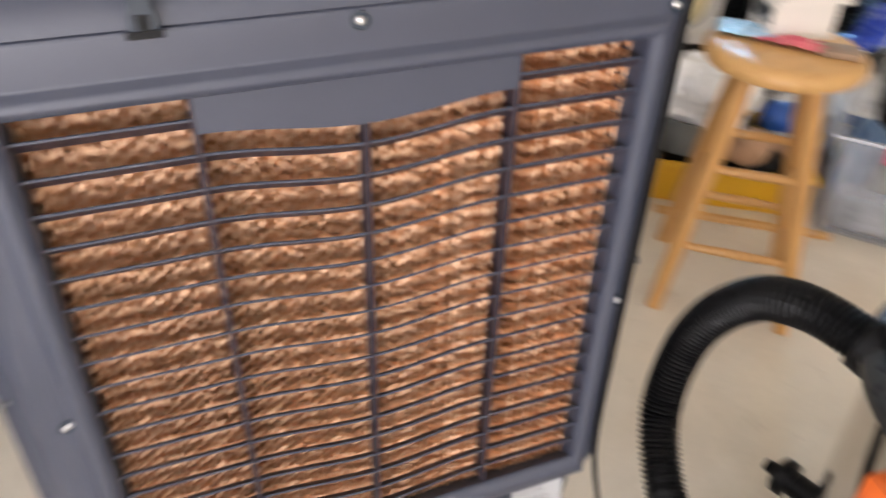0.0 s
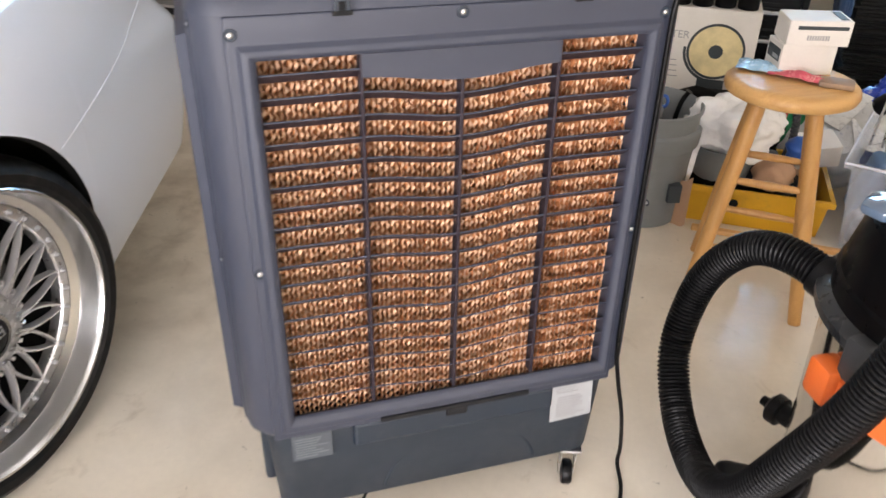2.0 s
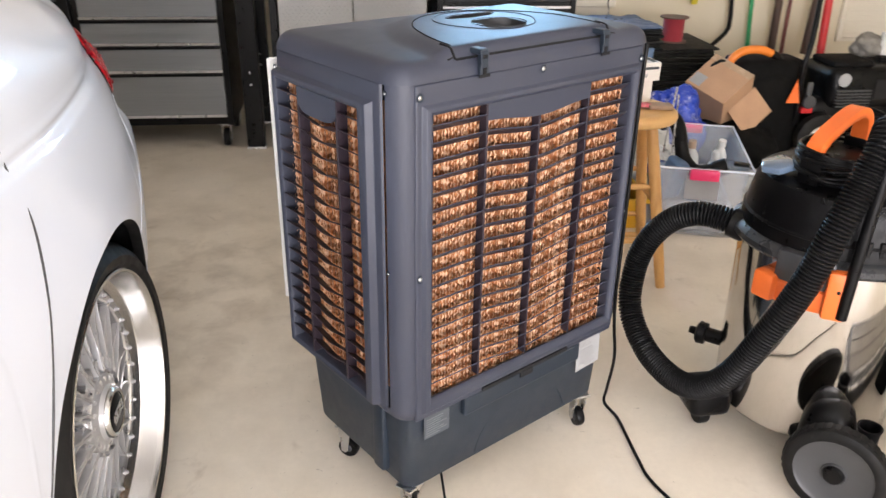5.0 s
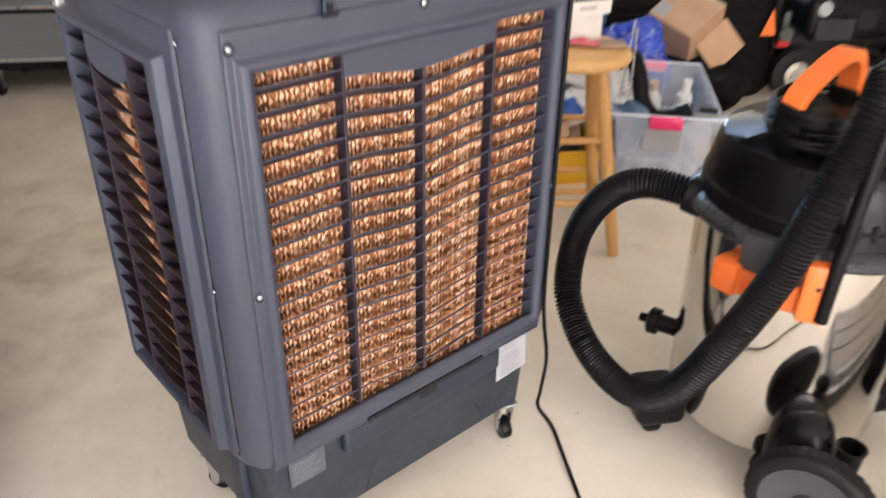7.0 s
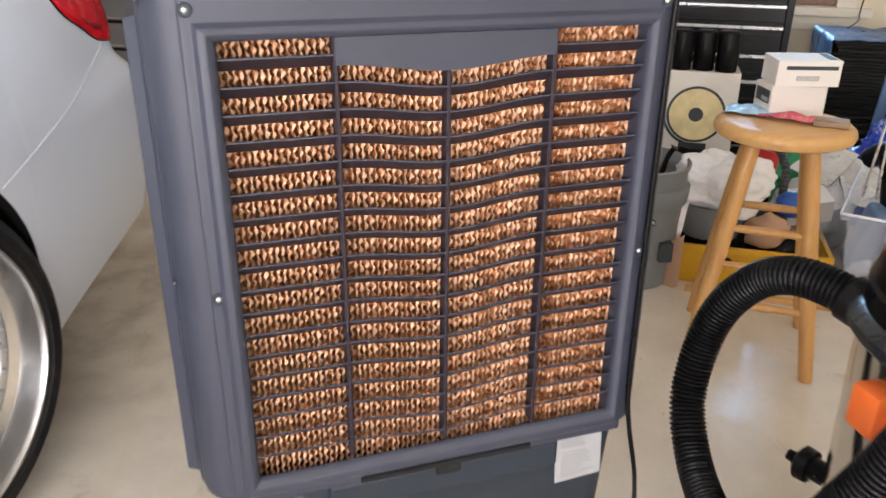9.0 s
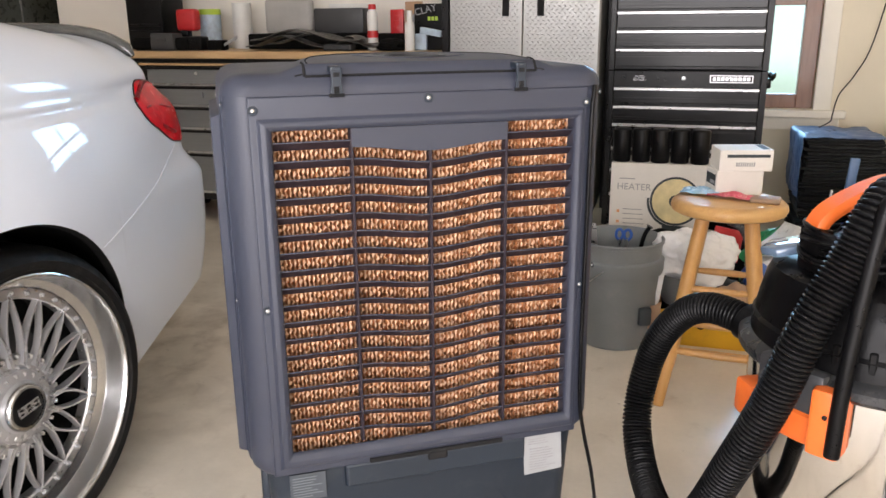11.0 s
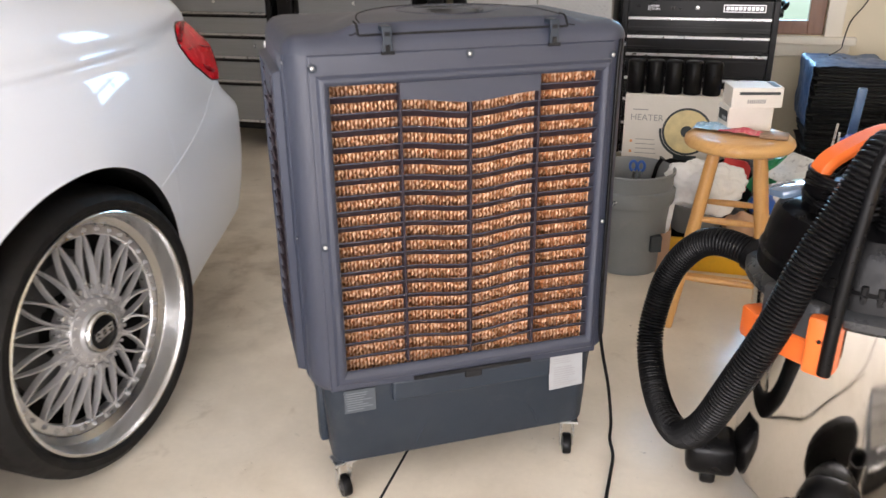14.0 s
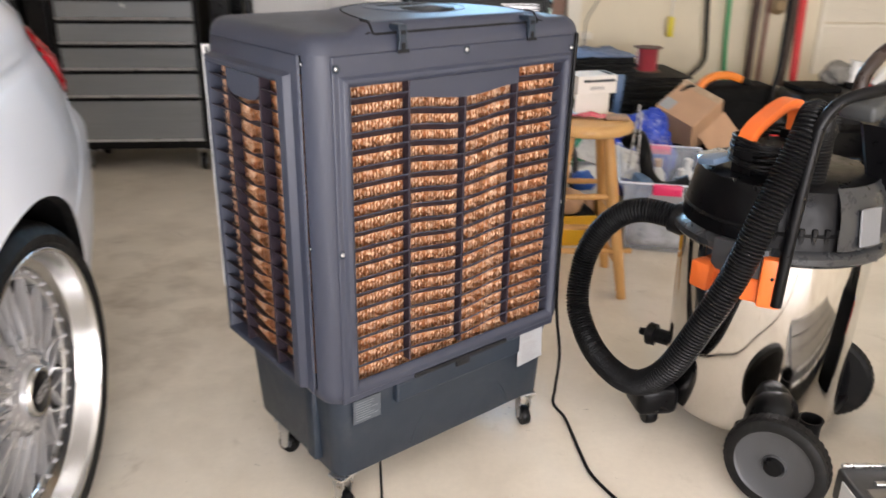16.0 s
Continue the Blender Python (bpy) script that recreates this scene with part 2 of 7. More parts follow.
def lathe(bm, profile, seg=32, m=None, sweep=360.0, closed=False):
    """Turns a profile of (radius, height) round z."""
    t = bmesh.new()
    full = sweep >= 359.9
    count = seg if full else seg + 1
    rings = []
    for i in range(count):
        a = radians(sweep) * i / seg
        rings.append([t.verts.new((r * math.cos(a), r * math.sin(a), z)) for r, z in profile])
    k = len(profile)
    for i in range(seg):
        a, b = rings[i], rings[(i + 1) % count]
        for j in range(k if closed else k - 1):
            j2 = (j + 1) % k
            t.faces.new((a[j], b[j], b[j2], a[j2]))
    bmesh.ops.remove_doubles(t, verts=t.verts[:], dist=1e-5)
    bmesh.ops.recalc_face_normals(t, faces=t.faces[:])
    return merge(bm, t, m)


def smooth_path(points, per=8):
    """A smooth line through points."""
    pts = [Vector(p) for p in points]
    out = []
    for i in range(len(pts) - 1):
        p0, p1, p2, p3 = pts[max(i - 1, 0)], pts[i], pts[i + 1], pts[min(i + 2, len(pts) - 1)]
        for k in range(per):
            s = k / per
            out.append(0.5 * ((2 * p1) + (p2 - p0) * s + (2 * p0 - 5 * p1 + 4 * p2 - p3) * s * s + (3 * p1 - p0 - 3 * p2 + p3) * s ** 3))
    out.append(pts[-1])
    return out


def evenly(path, step):
    """The path again, at even steps."""
    out, left = [path[0].copy()], step
    for a, b in zip(path, path[1:]):
        d = (b - a).length
        pos = 0.0
        while d - pos >= left:
            pos += left
            out.append(a.lerp(b, pos / d))
            left = step
        left -= d - pos
    return out


def tube(bm, path, radius, seg=10, caps=True):
    """A tube along a path; radius is a number or one for each point."""
    t = bmesh.new()
    n = len(path)
    rad = radius if isinstance(radius, (list, tuple)) else [radius] * n
    tan = [(path[min(i + 1, n - 1)] - path[max(i - 1, 0)]).normalized() for i in range(n)]
    side = tan[0].orthogonal().normalized()
    rings = []
    for i in range(n):
        side = (side - tan[i] * side.dot(tan[i])).normalized()
        up = tan[i].cross(side)
        rings.append([t.verts.new(path[i] + (side * math.cos(2 * math.pi * k / seg) + up * math.sin(2 * math.pi * k / seg)) * rad[i]) for k in range(seg)])
    for a, b in zip(rings, rings[1:]):
        for k in range(seg):
            t.faces.new((a[k], a[(k + 1) % seg], b[(k + 1) % seg], b[k]))
    if caps:
        t.faces.new(rings[0][::-1])
        t.faces.new(rings[-1])
    return merge(bm, t)


def rod(bm, a, b, r, seg=12, r2=None):
    return tube(bm, [Vector(a), Vector(b)], [r, r if r2 is None else r2], seg)


def prism(bm, outline, depth, m=None, bevel=0.0):
    """An outline in x, z pushed back along y."""
    t = bmesh.new()
    f = t.faces.new([t.verts.new((x, 0, z)) for x, z in outline])
    ext = bmesh.ops.extrude_face_region(t, geom=[f])
    bmesh.ops.translate(t, vec=(0, depth, 0), verts=[g for g in ext["geom"] if isinstance(g, bmesh.types.BMVert)])
    bmesh.ops.recalc_face_normals(t, faces=t.faces[:])
    if bevel:
        bmesh.ops.bevel(t, geom=t.edges[:], offset=bevel, segments=2, affect="EDGES", profile=0.5)
    return merge(bm, t, m)


def sheet(bm, fn, nu, nv, m=None):
    """A grid of fn(s, t) for s, t from 0 to 1."""
    t = bmesh.new()
    vs = [[t.verts.new(fn(i / nu, j / nv)) for j in range(nv + 1)] for i in range(nu + 1)]
    for i in range(nu):
        for j in range(nv):
            t.faces.new((vs[i][j], vs[i + 1][j], vs[i + 1][j + 1], vs[i][j + 1]))
    return merge(bm, t, m)


def writing(name, text, size, m, material, parent, align="LEFT", depth=0.0004):
    cu = bpy.data.curves.new(name, "FONT")
    cu.body, cu.size, cu.align_x, cu.extrude = text, size, align, depth
    tmp = new("scratch_text", cu)
    bpy.context.view_layer.update()
    me = bpy.data.meshes.new_from_object(tmp.evaluated_get(bpy.context.evaluated_depsgraph_get()))
    bpy.data.objects.remove(tmp)
    bpy.data.curves.remove(cu)
    me.transform(m)
    me.materials.clear()
    me.materials.append(material)
    ob = new(name, me)
    ob.parent = parent
    return ob


def mix(a, b, s):
    return a + (b - a) * s


def ease(lo, hi, x):
    s = min(1.0, max(0.0, (x - lo) / (hi - lo)))
    return s * s * (3 - 2 * s)


def table(rows, x):
    """A smooth curve through (x, value) rows that never overshoots."""
    n = len(rows)
    if x <= rows[0][0]:
        return rows[0][1]
    if x >= rows[-1][0]:
        return rows[-1][1]
    h = [rows[i + 1][0] - rows[i][0] for i in range(n - 1)]
    d = [(rows[i + 1][1] - rows[i][1]) / h[i] for i in range(n - 1)]
    i = next(j for j in range(n - 1) if x <= rows[j + 1][0])

    def slope(k):
        if k == 0:
            return d[0]
        if k == n - 1:
            return d[-1]
        if d[k - 1] * d[k] <= 0:
            return 0.0
        w1, w2 = 2 * h[k] + h[k - 1], h[k] + 2 * h[k - 1]
        return (w1 + w2) / (w1 / d[k - 1] + w2 / d[k])

    q = (x - rows[i][0]) / h[i]
    a, b = rows[i][1], rows[i + 1][1]
    return a * (1 + 2 * q) * (1 - q) ** 2 + slope(i) * h[i] * q * (1 - q) ** 2 + b * q * q * (3 - 2 * q) + slope(i + 1) * h[i] * q * q * (q - 1)
# ---- the garage ----
WALL_N, WALL_U, WALL_W, WALL_S, HEIGHT = 4.1, 3.35, -4.7, -3.9, 2.75


def wall(name, label, length, m, holes=(), material=WALL, height=HEIGHT, thick=0.16):
    """A wall along x from 0, its room side at y = 0, with openings (x0, x1, z0, z1) right through it."""
    bm = B()
    xs = sorted({0.0, length, *[h[0] for h in holes], *[h[1] for h in holes]})
    for a, b in zip(xs, xs[1:]):
        z = 0.0
        for h in sorted([h for h in holes if h[0] <= a + 1e-6 and h[1] >= b - 1e-6], key=lambda h: h[2]):
            if h[2] > z:
                box(bm, (a, 0, z), (b, thick, h[2]))
            z = h[3]
        box(bm, (a, 0, z), (b, thick, height))
    ob = part(name, bm, material, label=label, kind="structure")
    ob.matrix_world = m
    return tagged(ob, category="wall")


BACK_WINDOW = (0.02, 0.92, 0.63, 2.25)
wall("wall_north", "cream painted garage back wall with a window", WALL_U - WALL_W + 0.16, garage(WALL_W, WALL_N),
     [(BACK_WINDOW[0] - WALL_W, BACK_WINDOW[1] - WALL_W, BACK_WINDOW[2], BACK_WINDOW[3])])
wall("wall_east", "plain cream painted garage side wall", WALL_N - WALL_S, garage(WALL_U, WALL_N, 0, -90))
wall("wall_west", "unseen garage side wall, darkened to cut bounced light", WALL_N - WALL_S, garage(WALL_W, WALL_S, 0, 90), material=DIM_WALL)
wall("wall_south", "garage front wall with the open door", WALL_U - WALL_W + 0.16, garage(WALL_U + 0.16, WALL_S, 0, 180), [(1.06, 6.56, 0.0, 2.25)], DIM_WALL)

bm = B()
box(bm, (WALL_W - 0.16, WALL_S - 0.16, -0.12), (WALL_U + 0.16, WALL_N + 0.16, 0.0))
fl = part("floor", bm, CONCRETE, label="sealed tan concrete garage floor with stains", kind="structure")
fl.matrix_world = garage(0, 0)
tagged(fl, category="floor")
bm = B()
box(bm, (WALL_W - 0.16, WALL_S - 0.16, HEIGHT), (WALL_U + 0.16, WALL_N + 0.16, HEIGHT + 0.1))
ce = part("ceiling", bm, CEILING, label="plain white painted garage ceiling", kind="structure")
ce.matrix_world = garage(0, 0)
tagged(ce, category="ceiling")
GRASS = surface("lawn_and_drive", (0.14, 0.20, 0.08), rough=0.9, var=0.4, scale=0.6, grain=0.3, fine=30)
bm = B()
sheet(bm, lambda s, t: Vector(((s - 0.5) * 1200, (t - 0.5) * 1200, -0.13)), 8, 8)
tagged(part("ground", bm, GRASS, label="green ground outside the garage", kind="structure"), category="ground")

# concrete footing along the side wall
bm = B()
box(bm, (WALL_U - 0.09, WALL_S, 0.0), (WALL_U - 0.001, WALL_N - 0.001, 0.115), 0.008)
tr = part("baseboard", bm, WALL, label="painted concrete footing along the wall", kind="structure")
tr.matrix_world = garage(0, 0)
tagged(tr, category="baseboard")


def window(name, label, w, h, m, columns, rows, frame_mat, casing=0.09, bar=0.028, sill=True, frame_w=0.07):
    """A window in an opening w by h; x along the wall, y into the wall, z up from the sill."""
    th = thing(name, label, "window", m, kind="structure")
    bm = B()
    for lo, hi in (((0, 0.03, 0), (frame_w, 0.09, h)), ((w - frame_w, 0.03, 0), (w, 0.09, h)),
                   ((frame_w, 0.03, 0), (w - frame_w, 0.09, frame_w * 0.9)), ((frame_w, 0.03, h - frame_w), (w - frame_w, 0.09, h))):
        box(bm, lo, hi, 0.004)
    part("window_frame", bm, frame_mat, th, "window frame round the panes")
    iw, ih = w - 2 * frame_w, h - 2 * frame_w
    for i in range(1, columns):
        bm = B()
        x = frame_w + iw * i / columns
        box(bm, (x - bar / 2, 0.04, frame_w), (x + bar / 2, 0.085, h - frame_w), 0.003)
        part("glazing_bar", bm, frame_mat, th)
    for j in range(1, rows):
        bm = B()
        z = frame_w + ih * j / rows
        box(bm, (frame_w, 0.042, z - bar / 2), (w - frame_w, 0.083, z + bar / 2), 0.003)
        part("glazing_bar", bm, frame_mat, th)
    if casing:
        for lo, hi in (((-casing, -0.022, -0.01), (0.0, 0.0, h + casing)), ((w, -0.022, -0.01), (w + casing, 0.0, h + casing)), ((0.0, -0.02, h), (w, 0.0, h + casing))):
            bm = B()
            box(bm, lo, hi, 0.005)
            part("casing", bm, TRIM, th, "cream painted casing board")
    if sill:
        bm = B()
        box(bm, (-casing - 0.05, -0.055, -0.047), (w + casing + 0.075, 0.03, -0.002), 0.008)
        part("window_sill", bm, TRIM, th, "cream painted window sill")
        bm = B()
        box(bm, (-casing - 0.03, -0.02, -0.115), (w + casing + 0.05, 0.0, -0.049), 0.005)
        part("apron", bm, TRIM, th)
    return th


window("window_1", "brown wooden window with cream casing, bright daylight outside", BACK_WINDOW[1] - BACK_WINDOW[0], BACK_WINDOW[3] - BACK_WINDOW[2],
       garage(BACK_WINDOW[0], WALL_N, BACK_WINDOW[2]), 2, 3, WINDOW_WOOD, frame_w=0.085, bar=0.03)
# ---- the evaporative cooler ----
cooler = thing("evaporative_cooler", "slate grey plastic evaporative cooler on castors with brown pads", "air cooler", pose(0.163, 0.5965, 0, 0, 0, 1.2))
HALF, DEEP = 0.343, 0.432


def rect_loft(bm, loops):
    """Skins rectangles (x0, x1, z0, z1, y) one after another."""
    t = bmesh.new()
    rings = [[t.verts.new(p) for p in ((x0, y, z0), (x1, y, z0), (x1, y, z1), (x0, y, z1))] for x0, x1, z0, z1, y in loops]
    for a, b in zip(rings, rings[1:]):
        for k in range(4):
            t.faces.new((a[k], a[(k + 1) % 4], b[(k + 1) % 4], b[k]))
    bmesh.ops.recalc_face_normals(t, faces=t.faces[:])
    return merge(bm, t)


def plan(hw, y0, y1, r, front_open=None, n=6):
    """A rounded rectangle in plan, from the front's left end round the back to its right end."""
    pts = []
    for cx, cy, a0 in ((-hw + r, y0 + r, 270), (-hw + r, y1 - r, 180), (hw - r, y1 - r, 90), (hw - r, y0 + r, 0)):
        for k in range(n + 1):
            a = radians(a0 - 90 * k / n)
            pts.append((cx + r * math.cos(a), cy + r * math.sin(a)))
    if front_open:
        pts = [(-front_open, y0)] + pts + [(front_open, y0)]
    return pts


def walls_of(bm, levels, closed=False):
    """Skins plan outlines (points, z) from level to level."""
    t = bmesh.new()
    rings = [[t.verts.new((x, y, z)) for x, y in pts] for pts, z in levels]
    k = len(rings[0])
    for a, b in zip(rings, rings[1:]):
        for i in range(k if closed else k - 1):
            t.faces.new((a[i], a[(i + 1) % k], b[(i + 1) % k], b[i]))
    if closed:
        t.faces.new(rings[0][::-1])
        t.faces.new(rings[-1])
    bmesh.ops.recalc_face_normals(t, faces=t.faces[:])
    return merge(bm, t)


bm = B()
walls_of(bm, [(plan(HALF - 0.02, 0.012, DEEP - 0.02, 0.035, 0.30), 0.298), (plan(HALF - 0.004, 0.002, DEEP - 0.004, 0.043, 0.304), 0.316),
              (plan(HALF, 0, DEEP, 0.045, 0.304), 0.335), (plan(HALF, 0, DEEP, 0.045, 0.304), 1.0)])
bmesh.ops.delete(bm, geom=[f for f in bm.faces if f.calc_center_median().z > 0.4 and abs(abs(f.calc_center_median().x) - HALF) < 0.002 and abs(f.normal.x) > 0.99], context="FACES_ONLY")  # the side panels close these
part("housing", bm, PLASTIC, cooler, smooth=35).location.x = -0.001

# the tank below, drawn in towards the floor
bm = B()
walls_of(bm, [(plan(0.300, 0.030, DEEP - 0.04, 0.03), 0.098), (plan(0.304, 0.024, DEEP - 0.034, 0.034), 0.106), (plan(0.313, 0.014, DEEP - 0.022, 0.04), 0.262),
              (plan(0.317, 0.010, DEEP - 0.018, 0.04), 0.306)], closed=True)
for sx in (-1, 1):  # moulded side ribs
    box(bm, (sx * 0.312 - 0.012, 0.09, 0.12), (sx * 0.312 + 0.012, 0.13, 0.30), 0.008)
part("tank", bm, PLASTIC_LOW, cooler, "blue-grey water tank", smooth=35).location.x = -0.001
bm = B()
lathe(bm, [(0.150, 0.0), (0.153, 0.0016), (0.156, 0.0)], 48, pose(0.03, 0.0205, 0.08, 90, 0, 0), sweep=360)
bmesh.ops.delete(bm, geom=[v for v in bm.verts if v.co.z < 0.112 or v.co.z > 0.24], context="VERTS")
part("moulded_ring", bm, PLASTIC_LOW, cooler, smooth=60)

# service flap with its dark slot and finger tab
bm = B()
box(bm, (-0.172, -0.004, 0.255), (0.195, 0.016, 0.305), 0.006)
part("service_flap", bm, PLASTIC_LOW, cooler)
# near-black blocks stand in for the shaded gap above the flap
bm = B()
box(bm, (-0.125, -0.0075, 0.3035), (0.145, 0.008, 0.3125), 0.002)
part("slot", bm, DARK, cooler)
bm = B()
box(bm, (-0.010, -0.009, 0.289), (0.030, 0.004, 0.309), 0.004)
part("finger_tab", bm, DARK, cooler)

# front panel with its raised frame
HX0, HX1, HZ0, HZ1 = -0.267, 0.276, 0.349, 0.9415
bm = B()
rect_loft(bm, [(-0.3035, 0.3035, 0.302, 0.9985, 0.006), (-0.3035, 0.3035, 0.302, 0.9985, -0.001), (-0.301, 0.301, 0.3045, 0.996, -0.003),
               (HX0 - 0.024, HX1 + 0.020, HZ0 - 0.033, HZ1 + 0.021, -0.003), (HX0 - 0.019, HX1 + 0.016, HZ0 - 0.027, HZ1 + 0.016, -0.012),
               (HX0 - 0.010, HX1 + 0.009, HZ0 - 0.014, HZ1 + 0.009, -0.014), (HX0 - 0.002, HX1 + 0.002, HZ0 - 0.004, HZ1 + 0.002, -0.008),
               (HX0, HX1, HZ0, HZ1, -0.002), (HX0, HX1, HZ0 - 0.034, HZ1, 0.04)])
bmesh.ops.bevel(bm, geom=[e for e in bm.edges if e.calc_face_angle(0) > 0.3], offset=0.0018, segments=2, affect="EDGES", profile=0.5)
box(bm, (-0.303, 0.0, 0.985), (0.303, 0.006, 1.007))
part("front_panel", bm, PLASTIC, cooler, smooth=40)

COLS = (-0.1345, 0.005, 0.147)


def sag(x, a=COLS[0], b=COLS[2], depth=0.0125):
    return -depth * 0.5 * (1 - math.cos(2 * math.pi * (x - a) / (b - a))) if a < x < b else 0.0


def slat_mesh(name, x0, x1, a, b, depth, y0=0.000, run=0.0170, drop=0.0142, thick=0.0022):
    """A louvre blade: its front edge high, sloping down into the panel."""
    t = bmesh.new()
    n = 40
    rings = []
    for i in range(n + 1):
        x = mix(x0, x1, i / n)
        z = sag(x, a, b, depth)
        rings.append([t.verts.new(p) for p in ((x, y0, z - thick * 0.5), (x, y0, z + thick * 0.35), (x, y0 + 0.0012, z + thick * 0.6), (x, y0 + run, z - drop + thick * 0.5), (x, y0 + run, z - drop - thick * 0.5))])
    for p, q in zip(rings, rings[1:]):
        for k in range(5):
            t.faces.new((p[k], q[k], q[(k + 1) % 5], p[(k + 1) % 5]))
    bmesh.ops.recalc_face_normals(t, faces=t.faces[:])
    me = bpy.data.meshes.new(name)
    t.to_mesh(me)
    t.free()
    # front lips keep the lit slate; the blade behind is the darkened copy
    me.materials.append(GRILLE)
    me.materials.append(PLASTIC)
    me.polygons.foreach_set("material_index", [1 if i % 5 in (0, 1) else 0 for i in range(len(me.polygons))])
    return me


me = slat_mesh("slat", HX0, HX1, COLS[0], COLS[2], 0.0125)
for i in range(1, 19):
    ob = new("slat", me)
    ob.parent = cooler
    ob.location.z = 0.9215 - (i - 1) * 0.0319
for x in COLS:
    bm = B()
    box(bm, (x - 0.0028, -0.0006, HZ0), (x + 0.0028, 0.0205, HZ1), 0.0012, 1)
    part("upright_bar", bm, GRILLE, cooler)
bm = B()  # closed field above the middle columns
t0 = 0.9095
outline = [(COLS[0], HZ1), (COLS[2], HZ1)] + [(mix(COLS[2], COLS[0], i / 24), t0 + sag(mix(COLS[2], COLS[0], i / 24))) for i in range(25)]
prism(bm, outline, 0.018, pose(0, -0.0016, 0))
part("name_plate", bm, PLASTIC, cooler, "plain curved field above the pad")

PAD = surface("brown_cellulose_pad", (0.62, 0.265, 0.108), rough=0.8, var=0.25, scale=26, grain=0.25, fine=160, bump=0.3)
# paler copy of the pad brown, for the light its front edges catch
PAD_EDGE = surface("lit_pad_edge", (0.79, 0.45, 0.275), rough=0.6, var=0.4, scale=45, grain=0.2, fine=200, bump=0.2)


def pad(name, x0, x1, z0, z1, y, parent, m=None):
    """Fluted paper sheets side by side; their cut edges weave, and flutes run slantwise into the depth."""
    verts, faces, mats = [], [], []
    pitch, wave, step = 0.0078, 0.0138, 0.0021
    depths = (0.0, 0.007, 0.015, 0.024)
    rng = random.Random(5)
    k = len(depths) + 2
    for s in range(int((x1 - x0) / pitch) + 1):
        xc, lean = x0 + s * pitch, (1 if s % 2 else -1) * 0.9
        ph, amp, wide, tilt = rng.uniform(-0.34, 0.34), rng.uniform(0.0005, 0.0018), rng.uniform(0.0034, 0.0058), rng.uniform(-0.0030, 0.0030)
        back_off = rng.uniform(0.0, 0.0022) + (0.0030 if rng.random() < 0.36 else 0.0)  # some sheets stand back
        n = int((z1 - z0) / step)
        base = len(verts)
        for i in range(n + 1):
            z = z0 + i * step
            f = (z / wave + 0.5 * (s % 2) + ph)
            tooth = (0.62 + 0.38 * math.sin(2 * math.pi * f + 0.8)) * rng.uniform(0.78, 1.18)
            jag = rng.uniform(-0.0006, 0.0006)
            c = xc + amp * math.sin(2 * math.pi * f) + jag
            wd = wide * tooth
            tw = tilt + 0.0016 * math.sin(2 * math.pi * f * 0.5 + s)
            verts.append((c - wd / 2, y + back_off + max(0.0, tw), z))
            verts.append((c + wd / 2, y + back_off + max(0.0, -tw), z))
            for d in depths:
                w = math.sin(2 * math.pi * ((z + lean * d) / wave + 0.5 * (s % 2) + ph))
                verts.append((xc + 0.0040 * min(1.0, d / 0.010) * w + amp * w * (1 - min(1.0, d / 0.010)) + jag, y + back_off + 0.003 + d, z))
        for i in range(n):
            a, b = base + i * k, base + (i + 1) * k
            faces.append((a, a + 1, b + 1, b))
            mats.append(1)
            for j in range(2, k - 1):
                faces.append((a + j, a + j + 1, b + j + 1, b + j))
                mats.append(0)
    back = len(verts)
    verts += [(x0 - 0.01, y + 0.0345, z0), (x1 + 0.01, y + 0.0345, z0), (x1 + 0.01, y + 0.0345, z1), (x0 - 0.01, y + 0.0345, z1)]
    faces.append((back, back + 1, back + 2, back + 3))
    mats.append(0)
    me = bpy.data.meshes.new(name)
    me.from_pydata(verts, [], faces)
    me.materials.append(PAD)
    me.materials.append(PAD_EDGE)
    me.polygons.foreach_set("material_index", mats)
    if m is not None:
        me.transform(m)
    ob = new(name, me)
    ob.parent = parent
    return tagged(ob, "brown honeycomb cellulose cooling pad", kind="stuff")


pad("cooling_pad", HX0 - 0.004, HX1 + 0.004, HZ0 - 0.030, HZ1 + 0.008, 0.0210, cooler)

